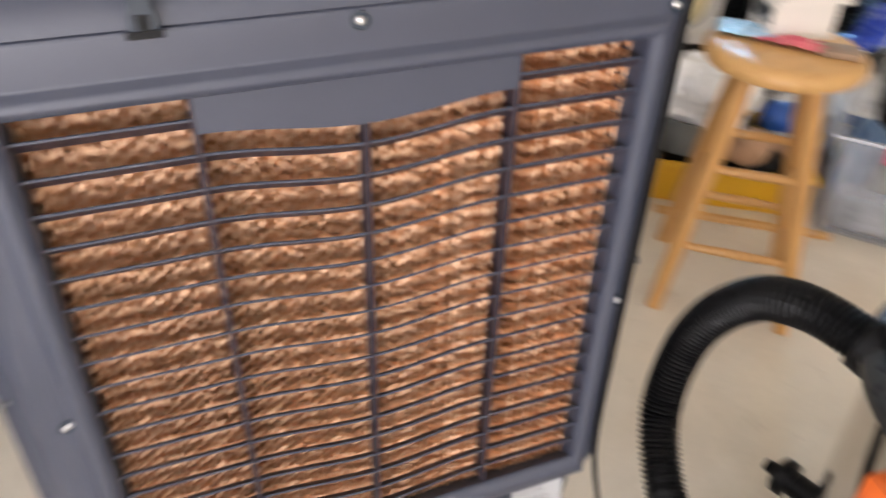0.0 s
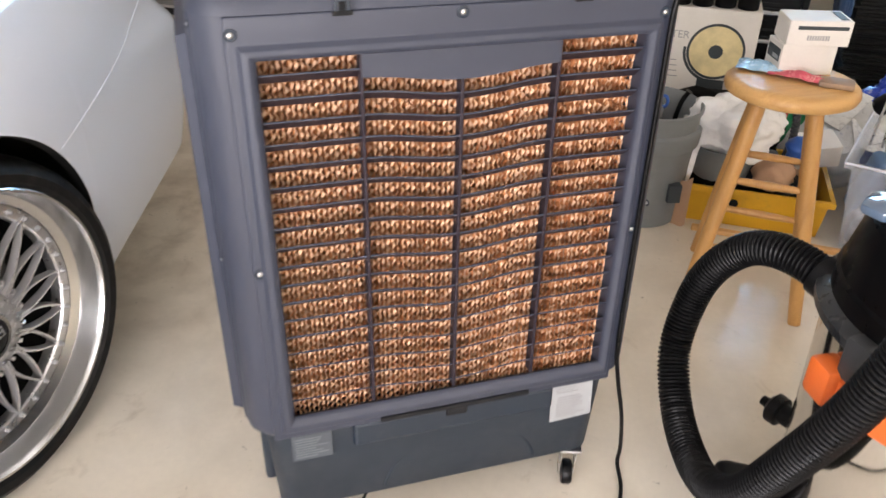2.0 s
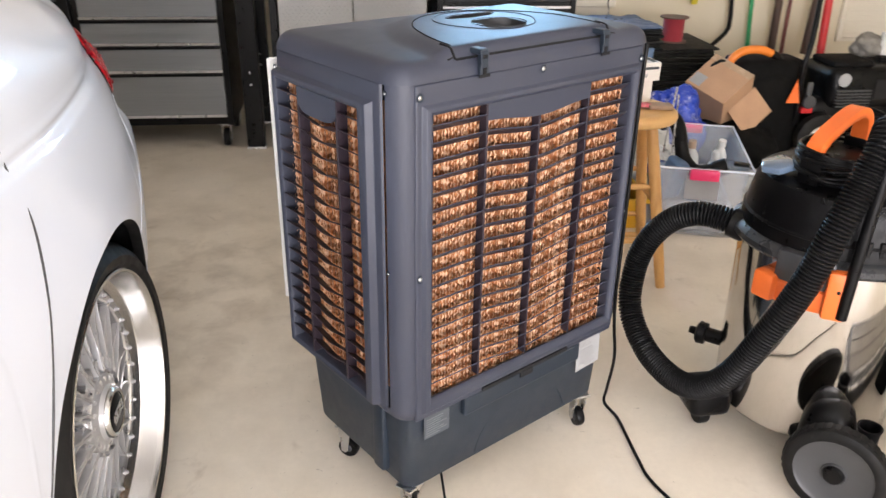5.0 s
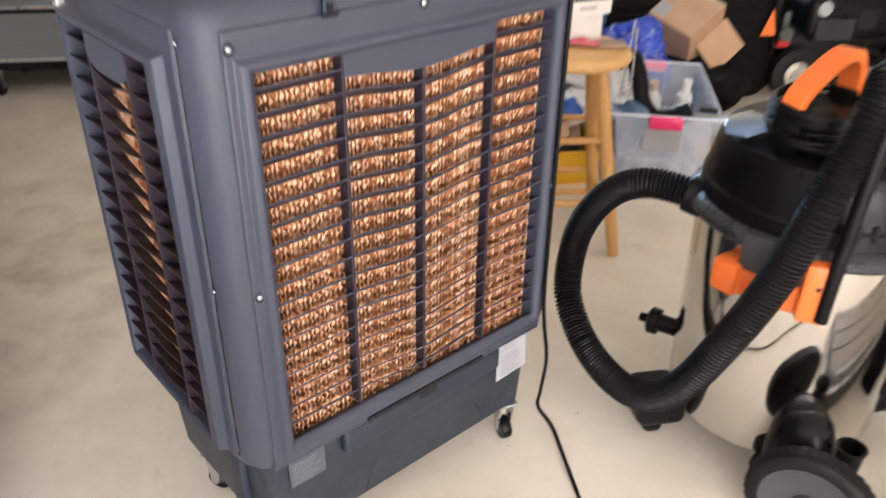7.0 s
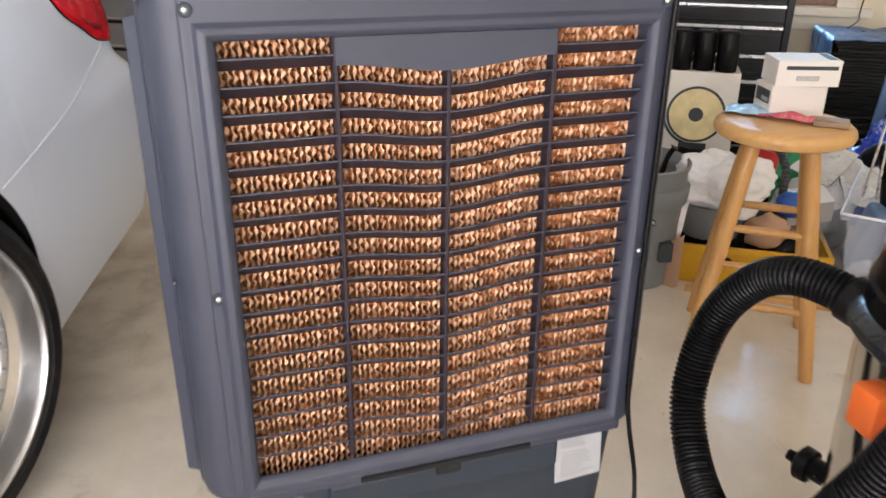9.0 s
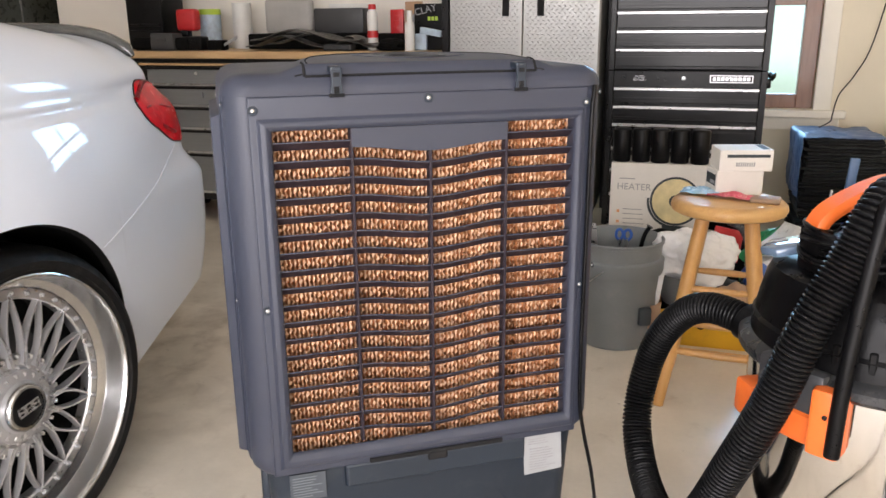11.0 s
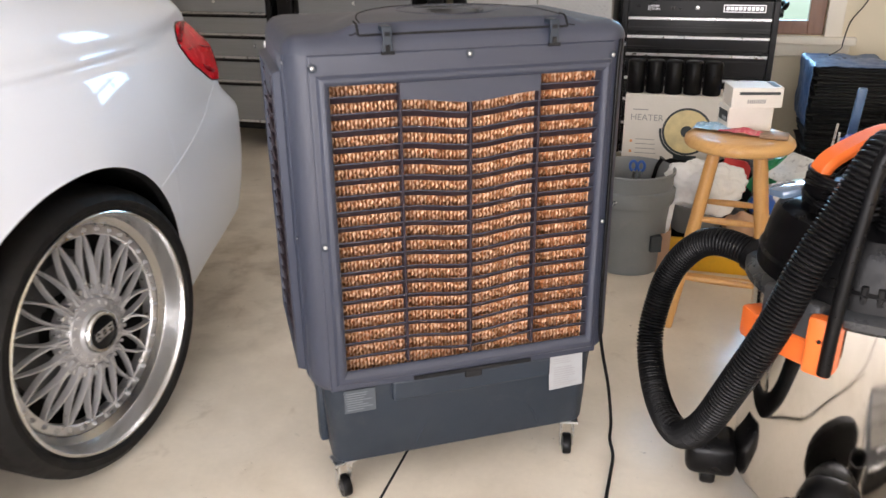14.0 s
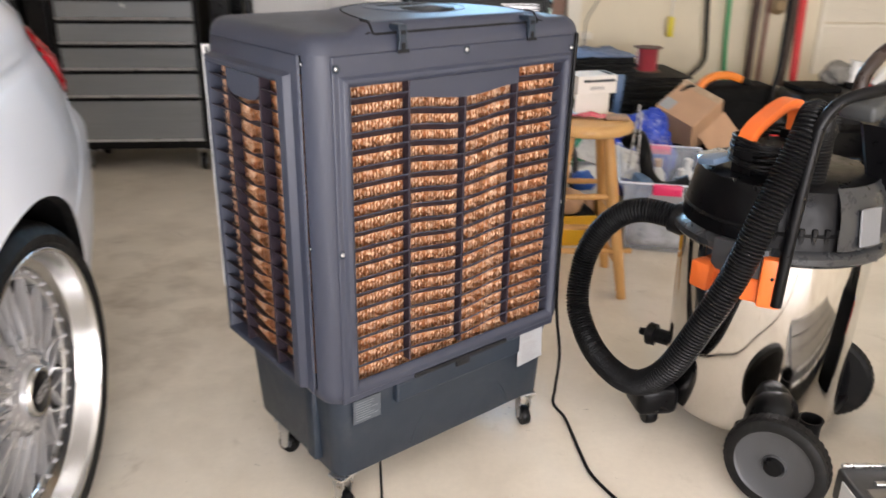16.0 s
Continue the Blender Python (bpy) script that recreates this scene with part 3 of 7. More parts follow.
# louvred panels on both sides
SY0, SY1, SZ0, SZ1 = 0.095, 0.386, 0.345, 0.947
for sx in (-1, 1):
    side = pose(-HALF, 0, 0) @ Matrix(((0, 1, 0, 0), (1, 0, 0, 0), (0, 0, 1, 0), (0, 0, 0, 1)))
    if sx > 0:
        side = pose(HALF, 0, 0) @ Matrix(((0, -1, 0, 0), (1, 0, 0, 0), (0, 0, 1, 0), (0, 0, 0, 1)))
    bm = B()
    rect_loft(bm, [(0.043, 0.402, 0.318, 1.0, 0.004), (0.046, 0.401, 0.324, 0.9985, -0.001), (0.062, 0.3995, 0.330, 0.966, -0.003), (0.068, 0.399, 0.333, 0.961, -0.018),
                   (SY0 - 0.006, SY1 + 0.006, SZ0 - 0.006, SZ1 + 0.006, -0.019), (SY0, SY1, SZ0, SZ1, -0.015), (SY0, SY1, SZ0, SZ1, 0.032)])
    bmesh.ops.bevel(bm, geom=[e for e in bm.edges if e.calc_face_angle(0) > 0.3], offset=0.002, segments=2, affect="EDGES", profile=0.5)
    bmesh.ops.transform(bm, matrix=side, verts=bm.verts[:])
    bmesh.ops.recalc_face_normals(bm, faces=bm.faces[:])
    sp = part("side_panel", bm, PLASTIC, cooler, smooth=40)
    sp.location.x = -0.001
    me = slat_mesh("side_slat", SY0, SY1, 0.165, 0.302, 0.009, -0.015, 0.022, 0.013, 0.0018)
    # side blades take the darkened copy on every face
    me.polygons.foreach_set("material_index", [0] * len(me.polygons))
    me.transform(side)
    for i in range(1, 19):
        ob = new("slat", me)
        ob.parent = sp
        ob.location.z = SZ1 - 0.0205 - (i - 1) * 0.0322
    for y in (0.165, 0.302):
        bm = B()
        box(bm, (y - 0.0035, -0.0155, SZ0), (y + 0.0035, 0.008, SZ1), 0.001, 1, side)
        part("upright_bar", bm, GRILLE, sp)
    bm = B()
    t0 = SZ1 - (SZ1 - SZ0) / 19
    prism(bm, [(0.165, SZ1), (0.302, SZ1)] + [(mix(0.302, 0.165, i / 24), t0 - 0.018 * (1 - abs(i / 12 - 1) ** 5)) for i in range(25)], 0.016, side @ pose(0, -0.0158, 0))
    part("name_plate", bm, PLASTIC, sp)
    pad("cooling_pad", SY0 - 0.004, SY1 + 0.004, SZ0 - 0.006, SZ1 + 0.006, 0.0085, sp, side)

# domed top with a raised bonnet
def top_height(x, y):
    ex = HALF + 0.002 - abs(x)
    ey = min(y + 0.004, DEEP + 0.004 - y)
    corner = 0.05
    d = min(ex, ey)
    if ex < corner and ey < corner:
        d = corner - math.hypot(corner - ex, corner - ey)
    d = max(d, 0.0)
    z = 1.0 + table([(0.0, 0.0), (0.003, 0.012), (0.009, 0.022), (0.022, 0.0315), (0.031, 0.0340), (0.05, 0.0350)], d)
    z += 0.005 * ease(0.02, 0.16, d)
    q = math.hypot(x / 0.215, (y - 0.0) / 0.33)
    z += 0.0135 * (1 - ease(0.93, 1.19, q)) * ease(0.012, 0.03, d)
    z += 0.0005 * (1 - ease(0.4, 1.0, q))
    return z


edge = [0, 0.0008, 0.002, 0.004, 0.008, 0.014, 0.02, 0.028, 0.036, 0.046, 0.058]
xs = sorted([-HALF - 0.002 + e for e in edge] + [HALF + 0.002 - e for e in edge] + list(np.linspace(-0.27, 0.27, 140)))
ys = sorted([-0.004 + e for e in edge] + [DEEP + 0.004 - e for e in edge] + list(np.linspace(0.06, 0.325, 84)))
HOLE = (0.016, 0.140, 0.050, 0.042)
MOON = (0.020, 0.232, 0.060, 0.015)
bm = bmesh.new()
grid = []
for x in xs:
    row = []
    for y in ys:
        corner, px, py = 0.05, x, y
        ex, ey = HALF + 0.002 - abs(x), min(y + 0.004, DEEP + 0.004 - y)
        if ex < corner and ey < corner:  # round the plan's corners
            d = math.hypot(corner - ex, corner - ey)
            if d > corner:
                k = corner / d
                px = math.copysign(HALF + 0.002 - (corner - (corner - ex) * k), x)
                py = (-0.004 + corner - (corner - ey) * k) if y < DEEP / 2 else (DEEP + 0.004 - corner + (corner - ey) * k)
        row.append(bm.verts.new((px, py, top_height(px, py))))
    grid.append(row)
for i in range(len(xs) - 1):
    for j in range(len(ys) - 1):
        cx, cy = (xs[i] + xs[i + 1]) / 2, (ys[j] + ys[j + 1]) / 2
        if ((cx - HOLE[0]) / HOLE[2]) ** 4 + ((cy - HOLE[1]) / HOLE[3]) ** 4 < 1 or ((cx - MOON[0]) / MOON[2]) ** 2 + ((cy - MOON[1]) / MOON[3]) ** 2 < 1:
            continue
        bm.faces.new((grid[i][j], grid[i + 1][j], grid[i + 1][j + 1], grid[i][j + 1]))
bmesh.ops.remove_doubles(bm, verts=bm.verts[:], dist=1e-5)
bmesh.ops.dissolve_degenerate(bm, edges=bm.edges[:], dist=1e-6)
bmesh.ops.recalc_face_normals(bm, faces=bm.faces[:])
top = part("top_cover", bm, PLASTIC, cooler, smooth=50)
top.location.x = -0.001


def on_top(pts, lift=0.0):
    return [Vector((x, y, top_height(x, y) + lift)) for x, y in pts]


# recessed wells under the lid's openings, with a rolled oval rim
for cx, cy, rx, ry in ((*HOLE[:2], 0.060, 0.051), (*MOON[:2], 0.066, 0.019)):
    bm = B()
    zt = top_height(cx, cy)
    lathe(bm, [(1.0, 0.001), (0.97, -0.008), (0.94, -0.035), (0.0, -0.040)], 40, Matrix.Translation((cx, cy, zt)) @ Matrix.Diagonal((rx, ry, 1, 1)))
    part("filler_well", bm, GREY_PL, top, "dark recessed filler well", smooth=50)
bm = B()
tube(bm, on_top([(0.014 + 0.108 * math.cos(a), 0.182 + 0.100 * math.sin(a)) for a in np.linspace(0, 2 * math.pi, 61)], -0.0002), 0.0017, 8, False)
part("oval_rim", bm, PLASTIC, top, smooth=60)
bm = B()
loop = [(-0.222, 0.012), (-0.205, 0.014), (-0.198, 0.035)] + [(-0.198 * math.cos(a), 0.04 + 0.255 * math.sin(a)) for a in np.linspace(0, math.pi, 40)] + [(0.198, 0.035), (0.205, 0.014), (0.222, 0.012)]
tube(bm, on_top(loop, 0.0), 0.0016, 6)
tube(bm, on_top([(x, 0.0105) for x in np.linspace(-0.205, 0.205, 30)], 0.0006), 0.0026, 6)
for sx in (-1, 1):
    tube(bm, on_top([(sx * 0.206, y) for y in (0.0105, 0.016, 0.022, 0.030, 0.040, 0.052)], 0.0004), 0.0024, 6)
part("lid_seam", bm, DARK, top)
for x in (-0.158, 0.168):
    bm = B()
    z0 = 0.998
    prism(bm, [(-0.0105, 0.0), (0.0105, 0.0), (0.0095, 0.014), (0.0075, 0.022), (0.010, 0.040), (-0.010, 0.040), (-0.0075, 0.022), (-0.0095, 0.014)], 0.005, pose(x, -0.013, z0), 0.001)
    box(bm, (x - 0.010, -0.012, z0 + 0.036), (x + 0.010, 0.020, z0 + 0.047), 0.003)
    box(bm, (x - 0.006, -0.009, z0 + 0.004), (x + 0.006, 0.0, z0 + 0.036), 0.001)
    # clips take the darker tank plastic for the shadow round them
    clip = part("lid_clip", bm, PLASTIC_LOW, cooler, "slate plastic lid clip, darkened for shadow, with dark slots")
    # dark bars deepen the shadow in the clip's slots
    for w, za, zb in ((0.0128, -0.0030, 0.0030), (0.0044, 0.003, 0.0145), (0.0052, 0.030, 0.037)):
        bm = B()
        box(bm, (x - w, -0.0142, z0 + za), (x + w, -0.0115, z0 + zb), 0.0008)
        part("slot", bm, DARK, clip)


def screw(x, y, z, m, parent, r=0.0055):
    bm = B()
    lathe(bm, [(r * 1.55, 0.0002), (r * 1.5, 0.0014), (r * 1.35, 0.0016), (r * 1.25, 0.0008), (r * 0.7, 0.0006)], 18, m)
    ob = part("screw_cup", bm, PLASTIC_LOW, parent, "dark moulded screw cup", smooth=40)
    bm = B()
    lathe(bm, [(0.0, 0.0034), (r * 0.4, 0.0031), (r * 0.65, 0.0022), (r * 0.8, 0.0)], 14, m)
    part("screw", bm, STEEL, ob, "bright steel screw", smooth=60)


for x, z in ((-0.2955, 0.9765), (0.0015, 0.988), (0.300, 0.9705), (-0.2945, 0.631), (0.3005, 0.6195)):
    screw(x, 0, z, pose(x, -0.003, z, 90, 0, 0), cooler)
for sx in (-1, 1):
    for y, z in ((0.031, 0.985), (0.030, 0.645)):
        screw(0, y, z, pose(sx * HALF, y, z, 0, sx * 90, 0), cooler, 0.0034)
    screw(0, 0.36, 0.975, pose(sx * (HALF + 0.028), 0.36, 0.975, 0, sx * 90, 0), cooler, 0.0034)

# labels with unreadable small print
def print_rows(x0, x1, z0, z1, y, rows, material, parent, seed, thick=0.0016):
    rng = random.Random(seed)
    bm = B()
    for i in range(rows):
        z = mix(z1, z0, (i + 0.5) / rows)
        box(bm, (x0, y - 0.0006, z - thick / 2), (mix(x0, x1, rng.uniform(0.6, 1.0)), y, z + thick / 2))
    return part("print", bm, material, parent)


bm = B()
box(bm, (0.196, 0.005, 0.213), (0.279, 0.0075, 0.300), 0.0005, 1, pose(0.2375, 0, 0.257, 0, -3, 0) @ pose(-0.2375, 0, -0.257))
lb = part("rating_label", bm, PAPER, cooler, "white printed rating label")
print_rows(0.208, 0.270, 0.219, 0.272, 0.0046, 9, GREY_INK, lb, 3)
print_rows(0.204, 0.262, 0.278, 0.294, 0.0046, 3, GREY_INK, lb, 4, 0.0012)
bm = B()
box(bm, (-0.277, 0.0045, 0.240), (-0.209, 0.0065, 0.296), 0.0005, 1)
lb = part("warning_label", bm, LABEL_GREY, cooler, "silver grey warning label")
print_rows(-0.272, -0.214, 0.245, 0.291, 0.0041, 8, surface("pale_grey_print", (0.16, 0.18, 0.20), rough=0.6), lb, 9, 0.0018)

# pale edge of the outlet face on the far side
bm = B()
box(bm, (-HALF - 0.004, DEEP + 0.0045, 0.42), (HALF + 0.012, DEEP + 0.014, 0.975), 0.004)
part("outlet_face", bm, WHITE_PL, cooler, "pale plastic outlet face")

# castors
def caster(parent, x, y, turn, r=0.026, tyre=BLACK, name="castor"):
    m = pose(x, y, 0, 0, 0, turn)
    bm = B()
    box(bm, (-0.024, -0.022, 0.093), (0.024, 0.022, 0.0985), 0.001, 1, m)
    box(bm, (-0.016, -0.016, 0.068), (-0.0125, 0.016, 0.094), 0.0, 1, m)
    box(bm, (0.0125, -0.016, 0.068), (0.016, 0.016, 0.094), 0.0, 1, m)
    for s in (-1, 1):
        prism(bm, [(-0.016, 0.094), (0.016, 0.094), (0.010, 0.020), (0.0, 0.016), (-0.006, 0.022)], 0.003, m @ pose(s * 0.0145 - 0.0015, 0, 0, 0, 0, 90) @ pose(0, -0.003, 0))
    fork = part(name, bm, STEEL, parent, "zinc-plated swivel castor")
    bm = B()
    lathe(bm, [(r * 0.45, -0.010), (r * 0.92, -0.010), (r, -0.006), (r, 0.006), (r * 0.92, 0.010), (r * 0.45, 0.010)], 24, m @ pose(0, -0.004, r + 0.0005, 0, 90, 0), closed=True)
    part("wheel", bm, tyre, fork, "black castor wheel", smooth=40)
    bm = B()
    lathe(bm, [(0.0, 0.0125), (r * 0.3, 0.012), (r * 0.46, 0.009), (r * 0.46, -0.009), (r * 0.3, -0.012), (0, -0.0125)], 16, m @ pose(0, -0.004, r + 0.0005, 0, 90, 0))
    part("hub", bm, GREY_PL, fork, smooth=40)


for x, y, turn in ((-0.284, 0.047, 12), (0.268, 0.045, -20), (-0.275, 0.315, 30), (0.27, 0.32, 5)):
    caster(cooler, x, y, turn)
# ---- the parked car ----
CAR = Matrix.Translation((-0.610, 0.927, 0)) @ pose(0, 0, 0, 0, 0, -33.0)
car = thing("car", "pearl white coupe parked with its tail to the bench", "car", CAR)
XC = -0.90  # the car's middle line; x outboard, y to the tail
REAR, NOSE = 1.12, -3.72


def car_half(y):
    w = 0.945
    if y > -0.1:
        w -= 0.237 * ((y + 0.1) / 1.05) ** 1.6
    if y > 0.88:
        w -= 0.62 * (1 - math.sqrt(max(0.0, 1 - min(1, (y - 0.88) / 0.24) ** 2.6)))
    if y < -2.9:
        w -= 0.75 * (1 - math.sqrt(max(0.0, 1 - min(1, ((-2.9 - y) / 0.83)) ** 3)))
    w -= 0.03 * math.exp(-((y + 1.35) / 0.60) ** 2)
    return max(w, 0.03)


TOP = [(-3.72, 0.70), (-3.5, 0.84), (-3.0, 0.95), (-2.25, 1.04), (-1.75, 1.24), (-1.3, 1.37), (-0.8, 1.395), (-0.4, 1.35), (-0.1, 1.27), (0.25, 1.17), (0.5, 1.12), (0.62, 1.10), (0.72, 1.095), (0.80, 1.065), (0.88, 0.985), (1.0, 0.93), (1.08, 0.88), (1.12, 0.74)]
SHOULDER = 0.957
ARCHES = ((-0.035, 0.418, 0.365), (-2.82, 0.39, 0.38))  # middle, reach forward, reach back
ARCH_Z, ARCH_RISE = 0.39, 0.350


def tail_shift(y, z):
    """The rear corner draws forward above the bumper and again over the lamp."""
    return (0.075 * ease(0.67, 0.76, z) + 0.06 * ease(0.86, 0.96, z)) * ease(0.3, 0.8, y)


def car_point(y, v):
    """The body's skin: v from 0 at the sill to 1 at the shoulder, on to 2 at the middle line above."""
    w, top = car_half(y), table(TOP, y)
    sh = min(SHOULDER, top - 0.03)
    low = table([(-3.72, 0.26), (-2.9, 0.17), (0.3, 0.18), (0.45, 0.25), (1.12, 0.36)], y)
    for ay, fore, aft in ARCHES:
        if ay - fore < y < ay + aft:
            low = ARCH_Z + ARCH_RISE * math.sqrt(1 - ((y - ay) / (fore if y < ay else aft)) ** 2)
    if v <= 1:
        knee = min(0.86, mix(low, sh, 0.6))
        z = mix(low, knee, v / 0.6) if v < 0.6 else mix(knee, sh, (v - 0.6) / 0.4)
        w = car_half(y + tail_shift(y, z))
        inset = mix(0.075, 0.095, ease(0.15, 0.7, y)) * max(0.0, (0.60 - z) / 0.42) ** 2 + 0.42 * max(0.0, z - 0.64) ** 2 * 1.6
        inset += 0.0085 * math.exp(-((z - 0.931) / 0.0110) ** 2) * (1 - ease(0.35, 0.62, y)) * ease(-2.6, -2.0, y)
        inset -= 0.012 * math.exp(-(((z - 0.70) / 0.10) ** 2 + ((y + 0.02) / 0.42) ** 2))
        return Vector((XC + max(0.02, w - inset), y, z))
    a = (v - 1) * math.pi / 2
    inset = 0.42 * max(0.0, sh - 0.64) ** 2 * 1.6
    wide = max(0.015, car_half(y + tail_shift(y, sh)) - inset)
    lean = table([(-2.3, 0.55), (-1.8, 0.62), (-0.6, 0.62), (0.2, 0.52), (0.6, 0.38), (0.78, 0.36), (1.0, 0.5)], y)
    return Vector((XC + wide * max(0.0, math.cos(a)) ** lean, y, sh + (top - sh) * math.sin(a) ** 1.0))


stations = list(np.linspace(NOSE, -0.7, 70)) + list(np.linspace(-0.7, 0.6, 70)) + list(np.linspace(0.6, REAR, 54))
edges = []
for ay, fore, aft in ARCHES:
    edges += [ay - fore - 0.012, ay - fore + 1e-5, ay + aft - 1e-5, ay + aft + 0.012]
    edges += [ay - fore * math.cos(a) for a in np.linspace(0.05, math.pi / 2, 24)] + [ay + aft * math.cos(a) for a in np.linspace(0.05, math.pi / 2, 24)][:-1]
stations = sorted(edges + [v for v in stations if min(abs(v - e) for e in edges) > 0.006])
levels = list(np.linspace(0, 0.6, 26)) + list(np.linspace(0.6, 1, 26))[1:] + list(np.linspace(1, 2, 34))[1:]
bm = bmesh.new()
rings = []
for y in stations:
    half = [car_point(y, v) for v in levels]
    full = half + [Vector((2 * XC - p.x, p.y, p.z)) for p in half[-2::-1]]
    rings.append([bm.verts.new(p) for p in full])
k = len(rings[0])
for a, b in zip(rings, rings[1:]):
    for i in range(k - 1):
        bm.faces.new((a[i], a[i + 1], b[i + 1], b[i]))
bm.faces.new(rings[-1][::-1])
bm.faces.new(rings[0])
bmesh.ops.recalc_face_normals(bm, faces=bm.faces[:])
body = part("body", bm, PAINT, car, smooth=50)
# wheel wells and rolled arch lips
for ay, fore, aft in ARCHES:
    for side in (1, -1):
        bm = B()
        arc = [ay - 0.99999 * (fore if math.cos(a) > 0 else aft) * math.cos(a) for a in np.linspace(0, math.pi, 61)]
        t = bmesh.new()
        cols = []
        for i, y in enumerate(arc):
            p = car_point(y, 0)
            row = []
            for dx, dr in ((0.0, 0.0), (-0.006, -0.004), (-0.022, -0.005), (-0.03, 0.02), (-0.30, 0.02)):
                d = Vector((0, p.y - ay, p.z - ARCH_Z))
                q = Vector((p.x + dx, p.y, p.z)) + d.normalized() * dr
                row.append(t.verts.new((q.x if side > 0 else 2 * XC - q.x, q.y, q.z)))
            cols.append(row)
        for c0, c1 in zip(cols, cols[1:]):
            for j in range(4):
                f = t.faces.new((c0[j], c1[j], c1[j + 1], c0[j + 1]))
        bmesh.ops.recalc_face_normals(t, faces=t.faces[:])
        merge(bm, t)
        part("wheel_well", bm, BLACK_MATT, car, "black wheel well lining", smooth=40)
bm = B()
box(bm, (2 * XC + 0.42, NOSE + 0.25, 0.19), (-0.42, REAR - 0.35, 0.62), 0.03)
part("underbody", bm, BLACK_MATT, car)
for y0, y1 in ((-2.4, -0.45), (0.42, 0.90)):
    bm = B()
    box(bm, (2 * XC + (0.10 if y1 < 0 else 0.45), y0, 0.20 if y1 < 0 else 0.30), (-0.10 if y1 < 0 else -0.45, y1, 0.5), 0.02)
    part("floor_pan", bm, BLACK_MATT, car)


def skin(s, t, y0, y1, v0, v1, lift):
    y, v = mix(y0, y1, s), mix(v0, v1, t)
    p = car_point(y, v)
    du, dv = car_point(y + 0.004, v) - p, car_point(y, v + 0.01) - p
    n = dv.cross(du)
    n = n.normalized() if n.length > 1e-9 else Vector((1, 0, 0))
    if n.dot(p - Vector((XC, y, 0.5))) < 0:
        n = -n
    return p + n * lift


def v_at(y, z):
    """The level on the side at which the skin stands at height z."""
    lo, hi = 0.0, 2.0
    for _ in range(40):
        m = (lo + hi) / 2
        lo, hi = (m, hi) if car_point(y, m).z < z else (lo, m)
    return lo


# side window with its bright frame
def window_edge(s):
    """The window's lower and upper line, from its rear corner forwards."""
    y = mix(-0.115, -1.6, s)
    low = mix(1.072, 1.0, s)
    high = min(low + 0.02 + 0.5 * math.sqrt(max(0, s)) * 0.8, table(TOP, y) - 0.06)
    return y, low, max(high, low + 0.012)


def pane_point(s, t, lift):
    y, low, high = window_edge(s)
    return skin(0, 0, y, y, v_at(y, mix(low, high, t)), 0, lift)


bm = B()
sheet(bm, lambda s, t: pane_point(s, t, 0.004), 40, 10)
part("side_window", bm, GLASS_DARK, car, "dark tinted side window", smooth=60)
bm = B()
edge_line = [pane_point(s, 0, 0.004) for s in np.linspace(1, 0, 40)] + [pane_point(0, t, 0.004) for t in np.linspace(0, 1, 6)][1:] + [pane_point(s, 1, 0.004) for s in np.linspace(0, 1, 40)][1:]
tube(bm, edge_line, 0.009, 8)
part("window_frame", bm, PAINT, car, "white painted window surround", smooth=60)

# rear screen, boot lid lip and lamps
def screen_point(s, t, y0, y1, v0):
    """Half of a screen, up to the middle line."""
    p = skin(s, t, y0, y1, v0, 1.98, 0.004)
    return Vector((XC, p.y, p.z)) if t > 0.999 else p


bm = B()
sheet(bm, lambda s, t: screen_point(s, t, 0.40, -0.45, 1.72), 20, 12)
t2 = bm.copy()
for v in t2.verts:
    v.co.x = 2 * XC - v.co.x
merge(bm, t2)
bmesh.ops.recalc_face_normals(bm, faces=bm.faces[:])
part("rear_screen", bm, GLASS_DARK, car, "dark tinted rear screen", smooth=60)
bm = B()
sheet(bm, lambda s, t: screen_point(s, t, -1.30, -2.12, 1.50), 16, 14)
t2 = bm.copy()
for v in t2.verts:
    v.co.x = 2 * XC - v.co.x
merge(bm, t2)
bmesh.ops.recalc_face_normals(bm, faces=bm.faces[:])
part("windscreen", bm, GLASS_DARK, car, "dark windscreen", smooth=60)
bm = B()
sheet(bm, lambda s, t: pane_point(s, t, 0.004), 40, 10)
for v in bm.verts:
    v.co.x = 2 * XC - v.co.x
bmesh.ops.recalc_face_normals(bm, faces=bm.faces[:])
part("side_window", bm, GLASS_DARK, car, "dark tinted side window", smooth=60)
CARBON = surface("dark_carbon_gloss", (0.07, 0.072, 0.068), rough=0.16, var=0.2, scale=20, grain=0.2, fine=300, bump=0.04, coat=0.8)
bm = B()
half = [skin(0, 0, 0.752, 0.752, v, 0, 0.006) + Vector((0, 0, 0.008)) for v in np.linspace(1.30, 2.0, 30)]
line = half + [Vector((2 * XC - p.x, p.y, p.z)) for p in half[-2::-1]]
tube(bm, line, [0.007 + 0.013 * min(1, min(i, len(line) - 1 - i) / 4) for i in range(len(line))], 12)
part("boot_lip", bm, CARBON, car, "dark glossy boot lip spoiler", smooth=60)


DARK_LENS = surface("dark_red_lens", (0.24, 0.002, 0.008), rough=0.3, var=0.3, scale=9, bump=0.0, spec=0.1)


def lamp_edge(s):
    """The lens's lower and upper line, from its front corner round to the tail."""
    y = mix(0.612, 0.955, s)
    low = table([(0.612, 0.905), (0.63, 0.872), (0.70, 0.828), (0.785, 0.787), (0.86, 0.778), (0.955, 0.785)], y)
    top = table([(0.612, 0.915), (0.65, 0.946), (0.69, 0.966), (0.80, 0.955), (0.955, 0.93)], y)
    return y, low, min(top, table(TOP, y) - 0.035)


